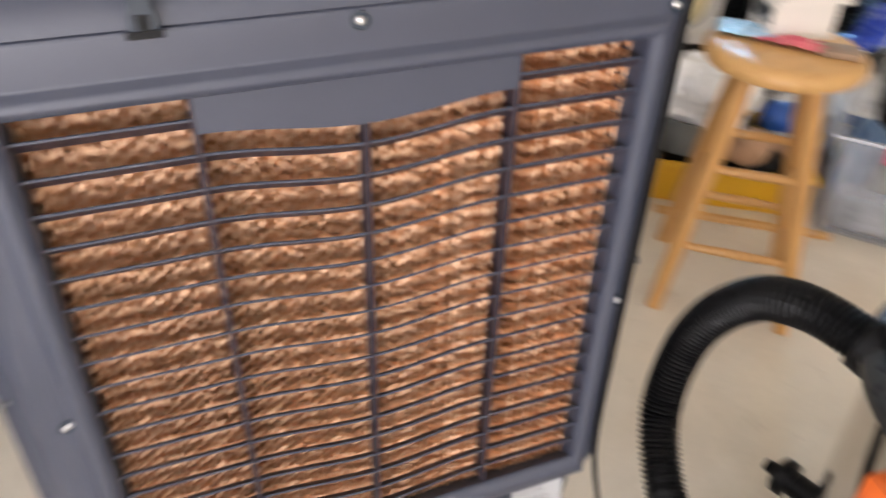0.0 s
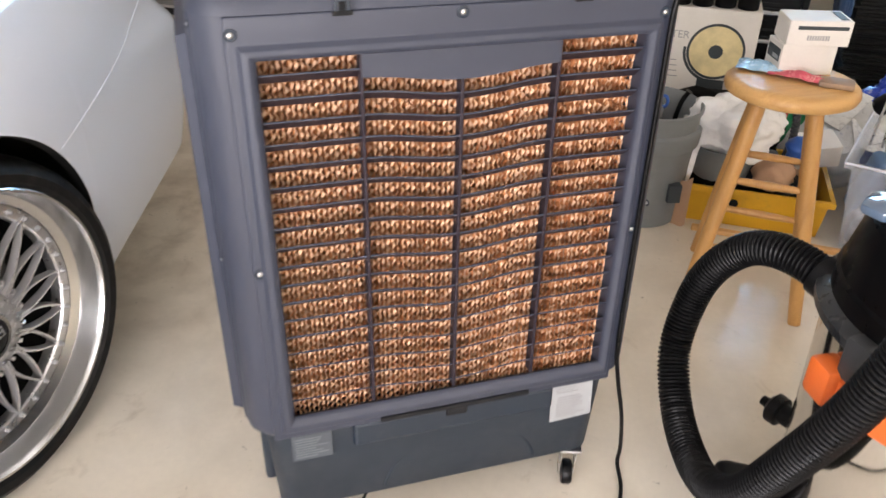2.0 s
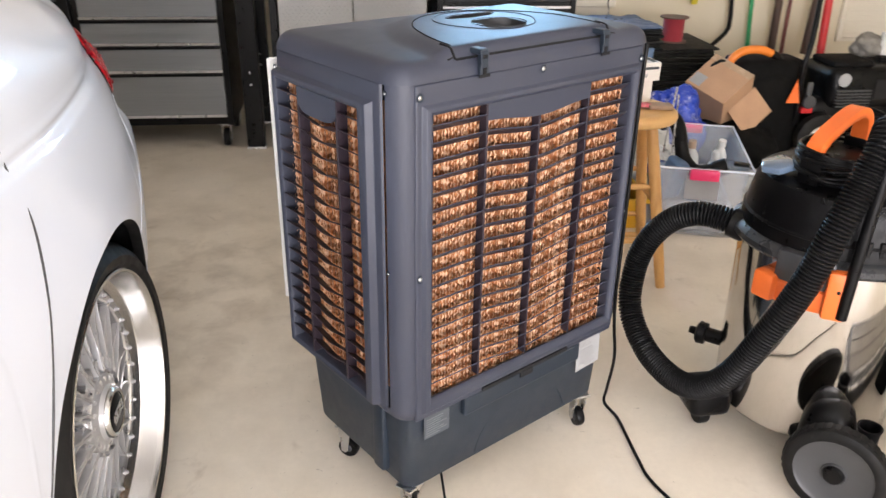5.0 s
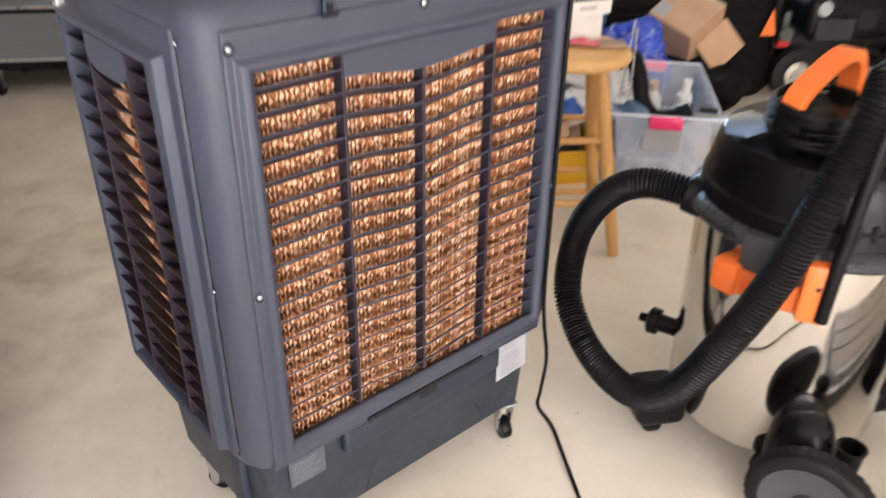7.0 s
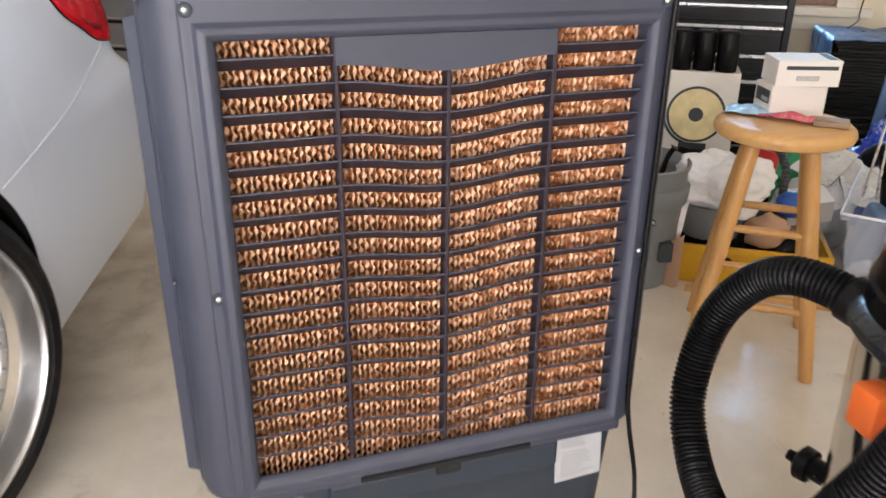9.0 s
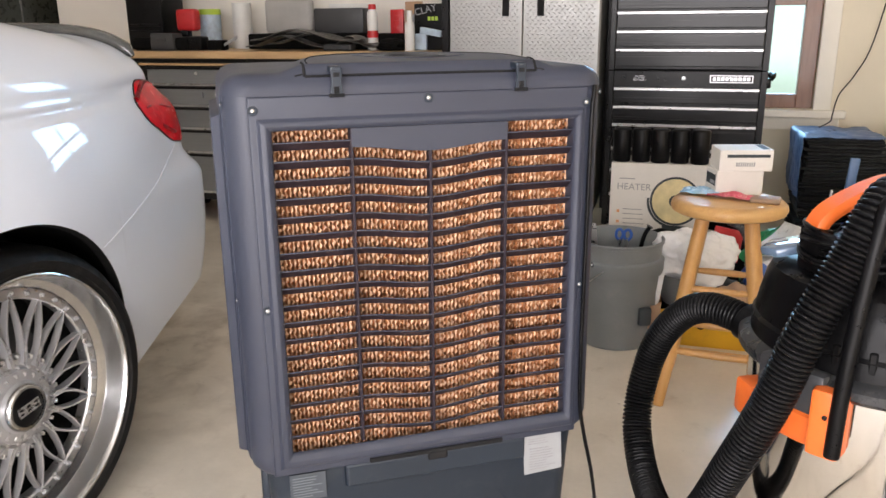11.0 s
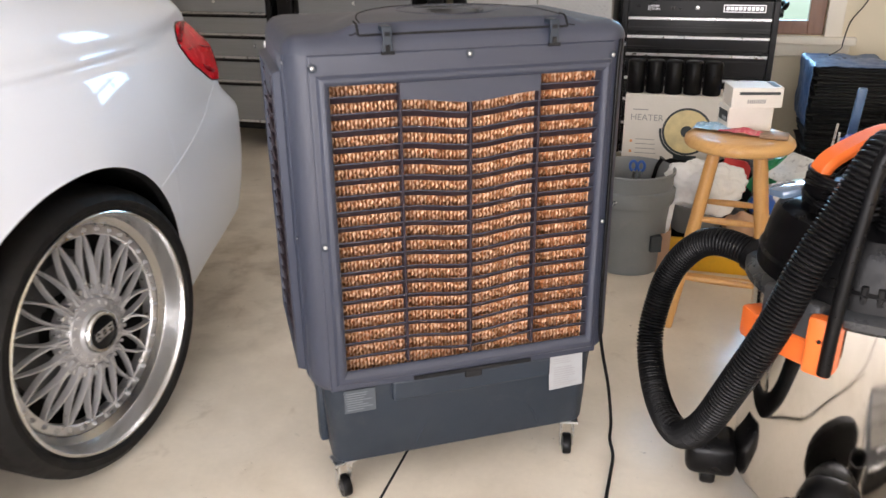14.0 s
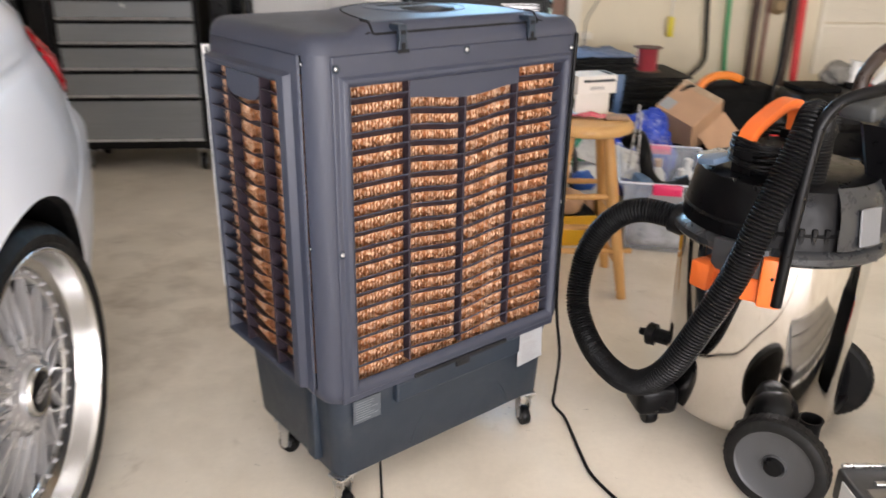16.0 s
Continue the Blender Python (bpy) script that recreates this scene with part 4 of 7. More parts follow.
for side in (1, -1):
    bm = B()
    sheet(bm, lambda s, t: skin(0, 0, lamp_edge(s)[0], lamp_edge(s)[0], v_at(lamp_edge(s)[0], mix(lamp_edge(s)[1], lamp_edge(s)[2], t)), 0, 0.003 + 0.010 * math.sin(math.pi * t) ** 0.5 * math.sin(math.pi * min(1, s + 0.03)) ** 0.5), 24, 18)
    if side < 0:
        for v in bm.verts:
            v.co.x = 2 * XC - v.co.x
    bmesh.ops.recalc_face_normals(bm, faces=bm.faces[:])
    tl = part("tail_lamp", bm, RED_LENS, car, "red tail lamp lens", smooth=60)
    bm = B()
    loop = [(s, 0) for s in np.linspace(0, 1, 20)] + [(s, 1) for s in np.linspace(1, 0, 20)] + [(0, 0)]
    line = [skin(0, 0, lamp_edge(s)[0], lamp_edge(s)[0], v_at(lamp_edge(s)[0], mix(lamp_edge(s)[1], lamp_edge(s)[2], t)), 0, 0.002) for s, t in loop]
    if side < 0:
        line = [Vector((2 * XC - p.x, p.y, p.z)) for p in line]
    tube(bm, line, 0.0022, 6, False)
    part("lamp_gasket", bm, BLACK, tl)
    bands = ((((0.02, 0.93), (0.35, 0.94), (0.75, 0.93), (0.98, 0.90)), 0.0075, DARK_LENS), (((0.10, 0.40), (0.32, 0.52), (0.62, 0.55), (0.97, 0.55)), 0.0030, DARK_LENS), (((0.30, 0.14), (0.55, 0.16), (0.96, 0.20)), 0.0065, DARK_LENS))
    for pts, r, mt in bands:
        bm = B()
        line = [skin(0, 0, lamp_edge(a)[0], lamp_edge(a)[0], v_at(lamp_edge(a)[0], mix(lamp_edge(a)[1], lamp_edge(a)[2], b)), 0, 0.0115 - r) for a, b in pts]
        if side < 0:
            line = [Vector((2 * XC - p.x, p.y, p.z)) for p in line]
        tube(bm, smooth_path(line, 6), r, 8)
        part("lens_band", bm, mt, tl, "dark red band in the lens", smooth=60)


# shut lines
def shut_line(name, pts, r=0.0022, material=GREY_PL):
    bm = B()
    path = smooth_path([skin(0, 0, y, y, v_at(y, z), 0, 0.0) for y, z in pts], 6)
    tube(bm, path, r, 6)
    part(name, bm, material, car, "shut line", smooth=60)


shut_line("bumper_joint", [(0.80, 0.782), (0.76, 0.766), (0.70, 0.748), (0.59, 0.717), (0.45, 0.681), (0.34, 0.650), (0.25, 0.624)], 0.0020, PAINT)
shut_line("door_joint", [(-0.235, 1.02), (-0.223, 0.975), (-0.213, 0.93), (-0.244, 0.857), (-0.305, 0.765), (-0.366, 0.674), (-0.42, 0.55), (-0.47, 0.42), (-0.48, 0.3)])

# wheels
def car_wheel(m, name_parent):
    """Outboard is +z; the rim's outer plane is z = 0."""
    bm = B()
    lathe(bm, [(0.279, -0.012), (0.288, -0.002), (0.296, 0.006), (0.312, 0.008), (0.328, -0.004), (0.338, -0.020), (0.342, -0.045), (0.3425, -0.13), (0.342, -0.20), (0.334, -0.24), (0.30, -0.255), (0.279, -0.24)], 96, m)
    tyre = part("tyre", bm, RUBBER, name_parent, "low profile black tyre", smooth=35)
    bm = B()  # outer lip and stepped barrel
    lathe(bm, [(0.279, -0.012), (0.287, -0.002), (0.2865, 0.002), (0.2835, 0.004), (0.2795, 0.003), (0.2765, -0.004), (0.2745, -0.010), (0.2700, -0.044), (0.2680, -0.049), (0.2565, -0.057), (0.2515, -0.0605), (0.2505, -0.066)], 96, m)
    part("rim_lip", bm, POLISHED, name_parent, "polished stepped rim lip", smooth=30)
    bm = B()
    lathe(bm, [(0.251, -0.0655), (0.248, -0.060), (0.228, -0.058), (0.225, -0.062), (0.224, -0.085)], 96, m)
    ring = part("rim_flange", bm, BRIGHT, name_parent, smooth=30)
    bm = B()
    for i in range(36):
        a = 2 * math.pi * i / 36
        p = m @ Matrix.Translation((0.238 * math.cos(a), 0.238 * math.sin(a), -0.0585))
        lathe(bm, [(0.0, 0.0088), (0.0034, 0.0082), (0.0042, 0.0055), (0.0043, 0.0034), (0.0066, 0.0032), (0.0068, 0.0)], 8, p)
    part("rim_bolts", bm, SILVER, ring, "ring of small polished bolts", smooth=40, kind="stuff")
    bm = B()
    count, bright = 18, []
    web = []
    for i in range(count * 12):  # scalloped centre plate between the spokes
        a = 2 * math.pi * i / (count * 12)
        r = 0.130 - 0.030 * math.sin(math.pi * ((i / 12) % 1.0)) ** 0.6
        web.append((r * math.cos(a), r * math.sin(a)))
    top = [bm.verts.new(m @ Vector((x, y, -0.047))) for x, y in web]
    low = [bm.verts.new(m @ Vector((x, y, -0.064))) for x, y in web]
    bm.faces.new(top)
    for i in range(len(web)):
        bm.faces.new((top[i], top[(i + 1) % len(web)], low[(i + 1) % len(web)], low[i]))
    for i in range(count):
        turn = 2 * math.pi * i / count
        for sgn in (-1, 1):
            n, prev = 12, None
            tip = sgn * 0.465 * 2 * math.pi / count
            stem, end = Vector((0.132, sgn * 0.0030, 0)), Vector((0.2285 * math.cos(tip), 0.2285 * math.sin(tip), 0))
            path = [Vector((mix(0.088, 0.132, k / 4), sgn * mix(0.0042, 0.0030, k / 4), 0)) for k in range(4)] + [stem.lerp(end, k / n) + Vector((0, -sgn * 0.0042 * math.sin(math.pi * k / n), 0)) for k in range(n + 1)]
            for k, p in enumerate(path):
                q = (p.length - 0.088) / (0.2285 - 0.088)
                d = (path[min(k + 1, len(path) - 1)] - path[max(k - 1, 0)]).normalized()
                c, tg = Vector((p.x, p.y, mix(-0.036, -0.060, q ** 0.8))), Vector((-d.y, d.x, 0))
                wdt, dep = mix(0.0033, 0.0025, q), mix(0.020, 0.015, q)
                row = [(-1.0, -0.0030), (-0.72, -0.0002), (-0.40, 0.0), (0.40, 0.0), (0.72, -0.0002), (1.0, -0.0030), (1.25, -dep), (-1.25, -dep)]
                spin = Matrix.Rotation(turn, 4, "Z")
                ring_v = [bm.verts.new(m @ (spin @ (c + tg * wdt * u + Vector((0, 0, w))))) for u, w in row]
                if prev:
                    for j in range(8):
                        f = bm.faces.new((prev[j], ring_v[j], ring_v[(j + 1) % 8], prev[(j + 1) % 8]))
                        if j in (1, 3):
                            bright.append(f)
                prev = ring_v
    bmesh.ops.recalc_face_normals(bm, faces=bm.faces[:])
    for f in bright:
        f.material_index = 1
    part("spokes", bm, SILVER, name_parent, "silver cross-spoke wheel centre", smooth=30).data.materials.append(BRIGHT)
    bm = B()
    lathe(bm, [(0.0, -0.026), (0.052, -0.026), (0.056, -0.034), (0.078, -0.040), (0.086, -0.052), (0.088, -0.09)], 60, m)
    part("hub", bm, SILVER, name_parent, "silver hub", smooth=30)
    bm = B()
    for i in range(count):  # small blocks round the hub
        for rr, off in ((0.068, 0.0), (0.081, 0.5), (0.094, 0.0), (0.106, 0.5), (0.119, 0.0)):
            a = 2 * math.pi * (i + off) / count
            p = m @ pose(rr * math.cos(a), rr * math.sin(a), table([(0.06, -0.034), (0.081, -0.0445), (0.09, -0.0460)], rr), 0, 0, math.degrees(a))
            box(bm, (-0.0056, -0.0040, -0.014), (0.0030, 0.0012, 0.0030), 0.0010, 1, p)
            box(bm, (0.0000, -0.0040, -0.014), (0.0048, 0.0044, 0.0024), 0.0010, 1, p)
    part("hub_studs", bm, BRIGHT, name_parent, "rings of small silver studs", smooth=30, kind="stuff")
    bm = B()
    lathe(bm, [(0.0, -0.0155), (0.036, -0.016), (0.040, -0.019), (0.0405, -0.023)], 40, m)
    cap_ring = part("hub_cap", bm, BLACK, name_parent, "black hub cap with a plain silver badge", smooth=40)
    bm = B()
    lathe(bm, [(0.0405, -0.024), (0.0412, -0.017), (0.047, -0.016), (0.051, -0.020), (0.052, -0.027)], 40, m)
    part("hub_ring", bm, POLISHED, name_parent, smooth=40)
    bm = B()  # badge as plain bars
    for dx in (-0.0195, 0.0, 0.0195):
        for dy in (-0.0095, 0.0, 0.0095):
            box(bm, (dx - 0.0085, dy - 0.0017, -0.0155), (dx + 0.0085, dy + 0.0017, -0.0138), 0, 1, m @ pose(0, 0, 0, 0, 0, 97))
        box(bm, (dx - 0.0088, -0.0110, -0.0155), (dx - 0.0054, 0.0110, -0.0139), 0, 1, m @ pose(0, 0, 0, 0, 0, 97))
        box(bm, (dx + 0.0054, -0.0110, -0.0155), (dx + 0.0088, 0.0110, -0.0139), 0, 1, m @ pose(0, 0, 0, 0, 0, 97))
    part("badge", bm, BRIGHT, cap_ring)
    # disc and caliper darkened for the shade behind the spokes
    bm = B()
    lathe(bm, [(0.08, -0.13), (0.175, -0.13), (0.175, -0.155), (0.08, -0.155)], 60, m, closed=True)
    part("brake_disc", bm, GREY_PL, name_parent, "steel brake disc", smooth=30)
    bm = B()
    lathe(bm, [(0.10, -0.105), (0.17, -0.105), (0.182, -0.12), (0.182, -0.16)], 12, m @ pose(0, 0, 0, 0, 0, 150), sweep=75)
    part("brake_caliper", bm, GREY_PL, name_parent, smooth=30)
    # near-black barrel stands in for the shaded inside of the rim
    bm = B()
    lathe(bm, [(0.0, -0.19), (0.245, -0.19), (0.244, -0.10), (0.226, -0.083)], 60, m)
    part("shaded_barrel", bm, DARK, name_parent)


rear_wheel = new("wheel")
rear_wheel.parent = car
car_wheel(Matrix.Translation((0.0, 0.0, 0.342)) @ pose(0, 0, 0, 0, 90, 0), rear_wheel)
for x, y, turn in ((0.0, -2.82, 0), (2 * XC, 0.0, 180), (2 * XC, -2.82, 180)):
    w = copy_thing(rear_wheel, pose(x, y, 0, 0, 0, turn))
# ---- the shop vacuum ----
VX, VY = 0.925, 0.312
COLLAR = surface("charcoal_plastic", (0.024, 0.026, 0.029), rough=0.30, var=0.1, scale=8, bump=0.06)
vac = thing("shop_vacuum", "stainless steel wet and dry vacuum with black hose and orange latches", "vacuum cleaner", pose(VX, VY, 0))
V = lambda x, y, z: Vector((x - VX, y - VY, z))
bm = B()
lathe(bm, [(0.0, 0.072), (0.193, 0.072), (0.206, 0.078), (0.212, 0.09), (0.219, 0.46), (0.2205, 0.540)], 64, pose(-0.006, 0, 0))
part("drum", bm, CHROME, vac, "mirror-bright stainless steel drum", smooth=40)
bm = B()
lathe(bm, [(0.214, 0.530), (0.238, 0.534), (0.245, 0.542), (0.245, 0.556), (0.234, 0.566), (0.222, 0.570)], 64)
part("collar", bm, COLLAR, vac, "grey plastic collar", smooth=40)
bm = B()
lathe(bm, [(0.226, 0.566), (0.224, 0.585), (0.217, 0.628), (0.213, 0.646), (0.208, 0.67), (0.198, 0.692), (0.180, 0.702), (0.0, 0.706)], 64)
head = part("motor_head", bm, BLACK, vac, "black motor head", smooth=35)
for a in range(200, 330, 7):  # cooling louvres
    bm = B()
    box(bm, (-0.004, -0.006, -0.022), (0.010, 0.006, 0.022), 0.002, 1, pose(0.214 * math.cos(radians(a)), 0.214 * math.sin(radians(a)), 0.596, 0, 0, a))
    part("louvre", bm, BLACK, head)
bm = B()
lathe(bm, [(0.219, 0.596), (0.2255, 0.600), (0.219, 0.608)], 64)
part("head_band", bm, BLACK, vac, smooth=60)
ANG = lambda p: math.degrees(math.atan2(p[1] - VY, p[0] - VX))
a_pin, a_left = ANG((0.698, 0.166)), ANG((0.664, 0.351))
# orange latch band and grey latch block
bm = B()
span = (a_pin - a_left) % 360
lathe(bm, [(0.216, 0.438), (0.243, 0.441), (0.250, 0.452), (0.250, 0.492), (0.243, 0.500), (0.216, 0.500)], 22, pose(0, 0, 0, 0, 0, a_left), sweep=span)
for a, lo, hi in ((a_left + 3, 0.442, 0.508), (a_pin - 3, 0.440, 0.556)):
    m = pose(0.246 * math.cos(radians(a)), 0.246 * math.sin(radians(a)), 0, 0, 0, a)
    box(bm, (-0.024, -0.026, lo), (0.022, 0.026, hi), 0.008, 2, m)
latch = part("latch_band", bm, ORANGE, vac, "orange plastic latch band", smooth=40)
bm = B()
lathe(bm, [(0.0, 0.003), (0.004, 0.002), (0.005, -0.01)], 12, pose(0.268 * math.cos(radians(a_pin - 3)), 0.268 * math.sin(radians(a_pin - 3)), 0.512, 0, 90, a_pin - 3))
part("pin", bm, BLACK, latch)
bm = B()
for a in (a_left + span * 0.32, a_left + span * 0.68):
    m = pose(0.232 * math.cos(radians(a)), 0.232 * math.sin(radians(a)), 0, 0, 0, a)
    box(bm, (-0.02, -0.032, 0.496), (0.018, 0.032, 0.570), 0.008, 2, m)
part("latch_block", bm, GREY_PL, vac, smooth=40)
# orange carrying handle on the head
def strap(bm, path, w, h):
    """A flat bar swept along a path that rises and falls; w across, h thick."""
    t = bmesh.new()
    rings = []
    n = len(path)
    for i, p in enumerate(path):
        d = (path[min(i + 1, n - 1)] - path[max(i - 1, 0)]).normalized()
        side = d.cross(Vector((0, 0, 1)))
        side = side.normalized() if side.length > 0.05 else rings_side
        rings_side = side
        up = side.cross(d).normalized()
        e = 0.3
        rings.append([t.verts.new(p + side * (w / 2) * a + up * (h / 2) * b) for a, b in ((-1, -e), (-1, e), (-0.8, 1), (0.8, 1), (1, e), (1, -e), (0.8, -1), (-0.8, -1))])
    for r0, r1 in zip(rings, rings[1:]):
        for k2 in range(8):
            t.faces.new((r0[k2], r0[(k2 + 1) % 8], r1[(k2 + 1) % 8], r1[k2]))
    t.faces.new(rings[0][::-1])
    t.faces.new(rings[-1])
    bmesh.ops.recalc_face_normals(t, faces=t.faces[:])
    return merge(bm, t)


bm = B()
strap(bm, smooth_path([V(0.768, 0.333, 0.765), V(0.768, 0.333, 0.782), V(0.785, 0.331, 0.803), V(0.828, 0.329, 0.825), V(0.878, 0.327, 0.843), V(0.915, 0.326, 0.846), V(0.942, 0.327, 0.832), V(0.955, 0.327, 0.805), V(0.955, 0.327, 0.765)], 6), 0.046, 0.022)
part("carry_handle", bm, ORANGE, vac, "orange carrying handle", smooth=40)
bm = B()
lathe(bm, [(0.16, 0.705), (0.165, 0.735), (0.12, 0.755), (0.0, 0.757)], 40, Matrix.Translation((-0.03, 0.0, 0)) @ Matrix.Diagonal((0.80, 0.55, 1, 1)))
for px in (-0.157, 0.030):
    box(bm, (px - 0.014, -0.006, 0.70), (px + 0.014, 0.046, 0.778), 0.006)
part("handle_base", bm, BLACK, vac, smooth=40)
# glossy switch cover on the head's shoulder; its blue base holds some window reflection
bm = B()
prism(bm, [(-0.040, -0.034), (0.014, -0.042), (0.040, -0.004), (0.022, 0.038), (-0.030, 0.038)], 0.016, pose(-0.149, 0.103, 0.712) @ pose(0, 0, 0, 0, 0, 145) @ pose(0, 0, 0, 0, 14, 0) @ pose(0, 0, 0, 90, 0, 0), 0.004)
part("switch_cover", bm, surface("sky_tinted_cover", (0.13, 0.19, 0.28), rough=0.07, var=0.1, bump=0, coat=1.0), vac, "glossy switch cover, blue-grey from the reflected window", smooth=30)
# coiled flex round the handle
bm = B()
rng = random.Random(2)
for i in range(7):
    bm = B()
    z, r0 = 0.725 + 0.0085 * i, 0.150 + rng.uniform(-0.012, 0.008)
    tube(bm, [Vector((-0.055 + r0 * math.cos(a) * 0.80, 0.0 + r0 * 0.62 * math.sin(a), z + 0.004 * math.sin(3 * a + i))) for a in np.linspace(0, 2 * math.pi, 49)], 0.0045, 8, False)
    part("cord_coil", bm, BLACK, vac, "coil of black power cord", smooth=60)
for i, (r0, tilt, lift) in enumerate(((0.118, 16, 0.775), (0.108, 24, 0.782))):  # two looser loops on top
    bm = B()
    lm = pose(-0.01, 0.0, lift, 0, -tilt, 14 * i)
    tube(bm, [lm @ Vector((r0 * math.cos(a), r0 * 0.72 * math.sin(a), 0.008 * math.sin(2 * a + i))) for a in np.linspace(0, 2 * math.pi, 49)], 0.0042, 8, False)
    part("cord_coil", bm, BLACK, vac, "loose loop of black power cord", smooth=60)
bm = B()
box(bm, (-0.02, -0.014, -0.011), (0.022, 0.014, 0.011), 0.004, 2, Matrix.Translation(V(0.872, 0.232, 0.775)) @ pose(0, 0, 0, 0, 0, -30))
plug = part("plug", bm, BLACK, vac, smooth=40)
bm = B()
for dy in (-0.006, 0.006):
    box(bm, (0.022, dy - 0.003, -0.001), (0.040, dy + 0.003, 0.001), 0.0, 1, Matrix.Translation(V(0.872, 0.232, 0.775)) @ pose(0, 0, 0, 0, 0, -30))
part("plug_pins", bm, STEEL, plug)


def ribbed(path, r, pitch=0.0078, low=0.80):
    pts = evenly(path, pitch / 4)
    return pts, [r * (low, 0.95, 1.0, 0.95)[i % 4] for i in range(len(pts))]


# hose: from the inlet, round a loop and up over the latch band to the head
bm = B()
hose_path = smooth_path([V(0.788, 0.474, 0.538), V(0.768, 0.535, 0.548), V(0.748, 0.592, 0.544), V(0.732, 0.648, 0.512), V(0.710, 0.694, 0.445), V(0.690, 0.712, 0.36), V(0.660, 0.688, 0.25), V(0.631, 0.588, 0.167),
                         V(0.603, 0.452, 0.158), V(0.592, 0.347, 0.238), V(0.608, 0.276, 0.388), V(0.634, 0.231, 0.522), V(0.662, 0.204, 0.655), V(0.710, 0.193, 0.76), V(0.737, 0.187, 0.825), V(0.775, 0.196, 0.858), V(0.815, 0.203, 0.832), V(0.836, 0.208, 0.77), V(0.84, 0.212, 0.70)], 10)
pts, rad = ribbed(hose_path, 0.0325, 0.0084)
tube(bm, pts, rad, 20)
part("hose", bm, HOSE, vac, "ribbed black suction hose")
bm = B()
tube(bm, smooth_path([V(0.825, 0.43, 0.53), V(0.803, 0.455, 0.535), V(0.785, 0.478, 0.539), V(0.776, 0.505, 0.545)], 5), 0.0375, 20)
part("hose_cuff", bm, BLACK, vac, "smooth black hose cuff", smooth=60)
# push handle
bm = B()
tube(bm, smooth_path([V(0.703, 0.166, 0.45), V(0.706, 0.163, 0.60), V(0.724, 0.160, 0.80), V(0.735, 0.154, 0.862), V(0.765, 0.135, 0.90), V(0.83, 0.10, 0.917), V(0.93, 0.07, 0.92), V(1.03, 0.06, 0.915), V(1.10, 0.08, 0.885), V(1.12, 0.12, 0.82), V(1.125, 0.15, 0.60), V(1.125, 0.16, 0.46)], 8), 0.0125, 14)
part("push_handle", bm, BLACK, vac, "black tubular push handle", smooth=60)
# instruction plate on the head's flank
bm = B()
lathe(bm, [(0.226, 0.566), (0.236, 0.572), (0.229, 0.640), (0.216, 0.678), (0.196, 0.702)], 20, pose(0, 0, 0, 0, 0, 240), sweep=87)
part("rear_housing", bm, COLLAR, vac, "dark grey rear housing of the motor", smooth=40)
bm = B()
ia = -101
box(bm, (-0.003, -0.032, -0.042), (0.003, 0.032, 0.042), 0.002, 1, pose(0.2345 * math.cos(radians(ia)), 0.2345 * math.sin(radians(ia)), 0.622, 0, 0, ia) @ pose(0, 0, 0, 0, -9, 0))
part("info_plate", bm, surface("pale_grey_plate", (0.15, 0.155, 0.165), rough=0.35), vac, "pale grey instruction plate")
# wheels, front castor, drain
for cx, cy, turn in ((0.655, 0.075, 8), (1.127, 0.208, 8)):
    s = -1 if cx < VX else 1
    m = Matrix.Translation(V(cx, cy, 0.113)) @ pose(0, 0, 0, 0, 0, 14) @ pose(0, 0, 0, 0, s * 90, 0)
    bm = B()
    bm = B()
    lathe(bm, [(0.086, 0.020), (0.100, 0.022), (0.110, 0.016), (0.1125, 0.008), (0.1125, -0.016), (0.104, -0.024), (0.0, -0.024)], 48, m)
    wh = part("rear_wheel", bm, RUBBER, vac, "large black treaded wheel", smooth=40)
    bm = B()
    for i in range(40):
        a = 2 * math.pi * i / 40
        box(bm, (-0.006, -0.005, -0.012), (0.0018, 0.005, 0.012), 0.0, 1, m @ pose(0.1125 * math.cos(a), 0.1125 * math.sin(a), -0.004, 0, 0, math.degrees(a)))
    part("tread", bm, RUBBER, wh, kind="stuff")
    bm = B()
    lathe(bm, [(0.0, 0.018), (0.026, 0.018), (0.028, 0.013), (0.080, 0.015), (0.086, 0.020)], 40, m)
    part("wheel_disc", bm, GREY_PL, wh, smooth=40)
    bm = B()
    lathe(bm, [(0.0, 0.026), (0.020, 0.025), (0.024, 0.018)], 24, m)
    part("wheel_cap", bm, BLACK, wh, smooth=40)
bm = B()
rod(bm, V(0.655, 0.075, 0.113), V(1.127, 0.208, 0.113), 0.009)
box(bm, (-0.235, -0.20, 0.055), (0.235, -0.06, 0.085), 0.012, 2, pose(0, 0, 0, 0, 0, 8))
for sx in (-1, 1):
    lathe(bm, [(0.062, 0.0), (0.064, 0.04), (0.061, 0.09), (0.049, 0.13), (0.028, 0.15), (0.0, 0.154)], 24, pose(0, 0, 0, 0, 0, 8) @ pose(sx * 0.178, -0.132, 0.06))
part("axle_carriage", bm, BLACK, vac, "black wheel carriage", smooth=40)
for sx in (-0.06,):
    bm = B()
    lathe(bm, [(0.022, 0.0), (0.024, 0.06), (0.028, 0.075), (0.024, 0.075), (0.02, 0.01)], 20, pose(sx - 0.10, -0.245, 0.115))
    part("tool_socket", bm, BLACK, vac, smooth=40)
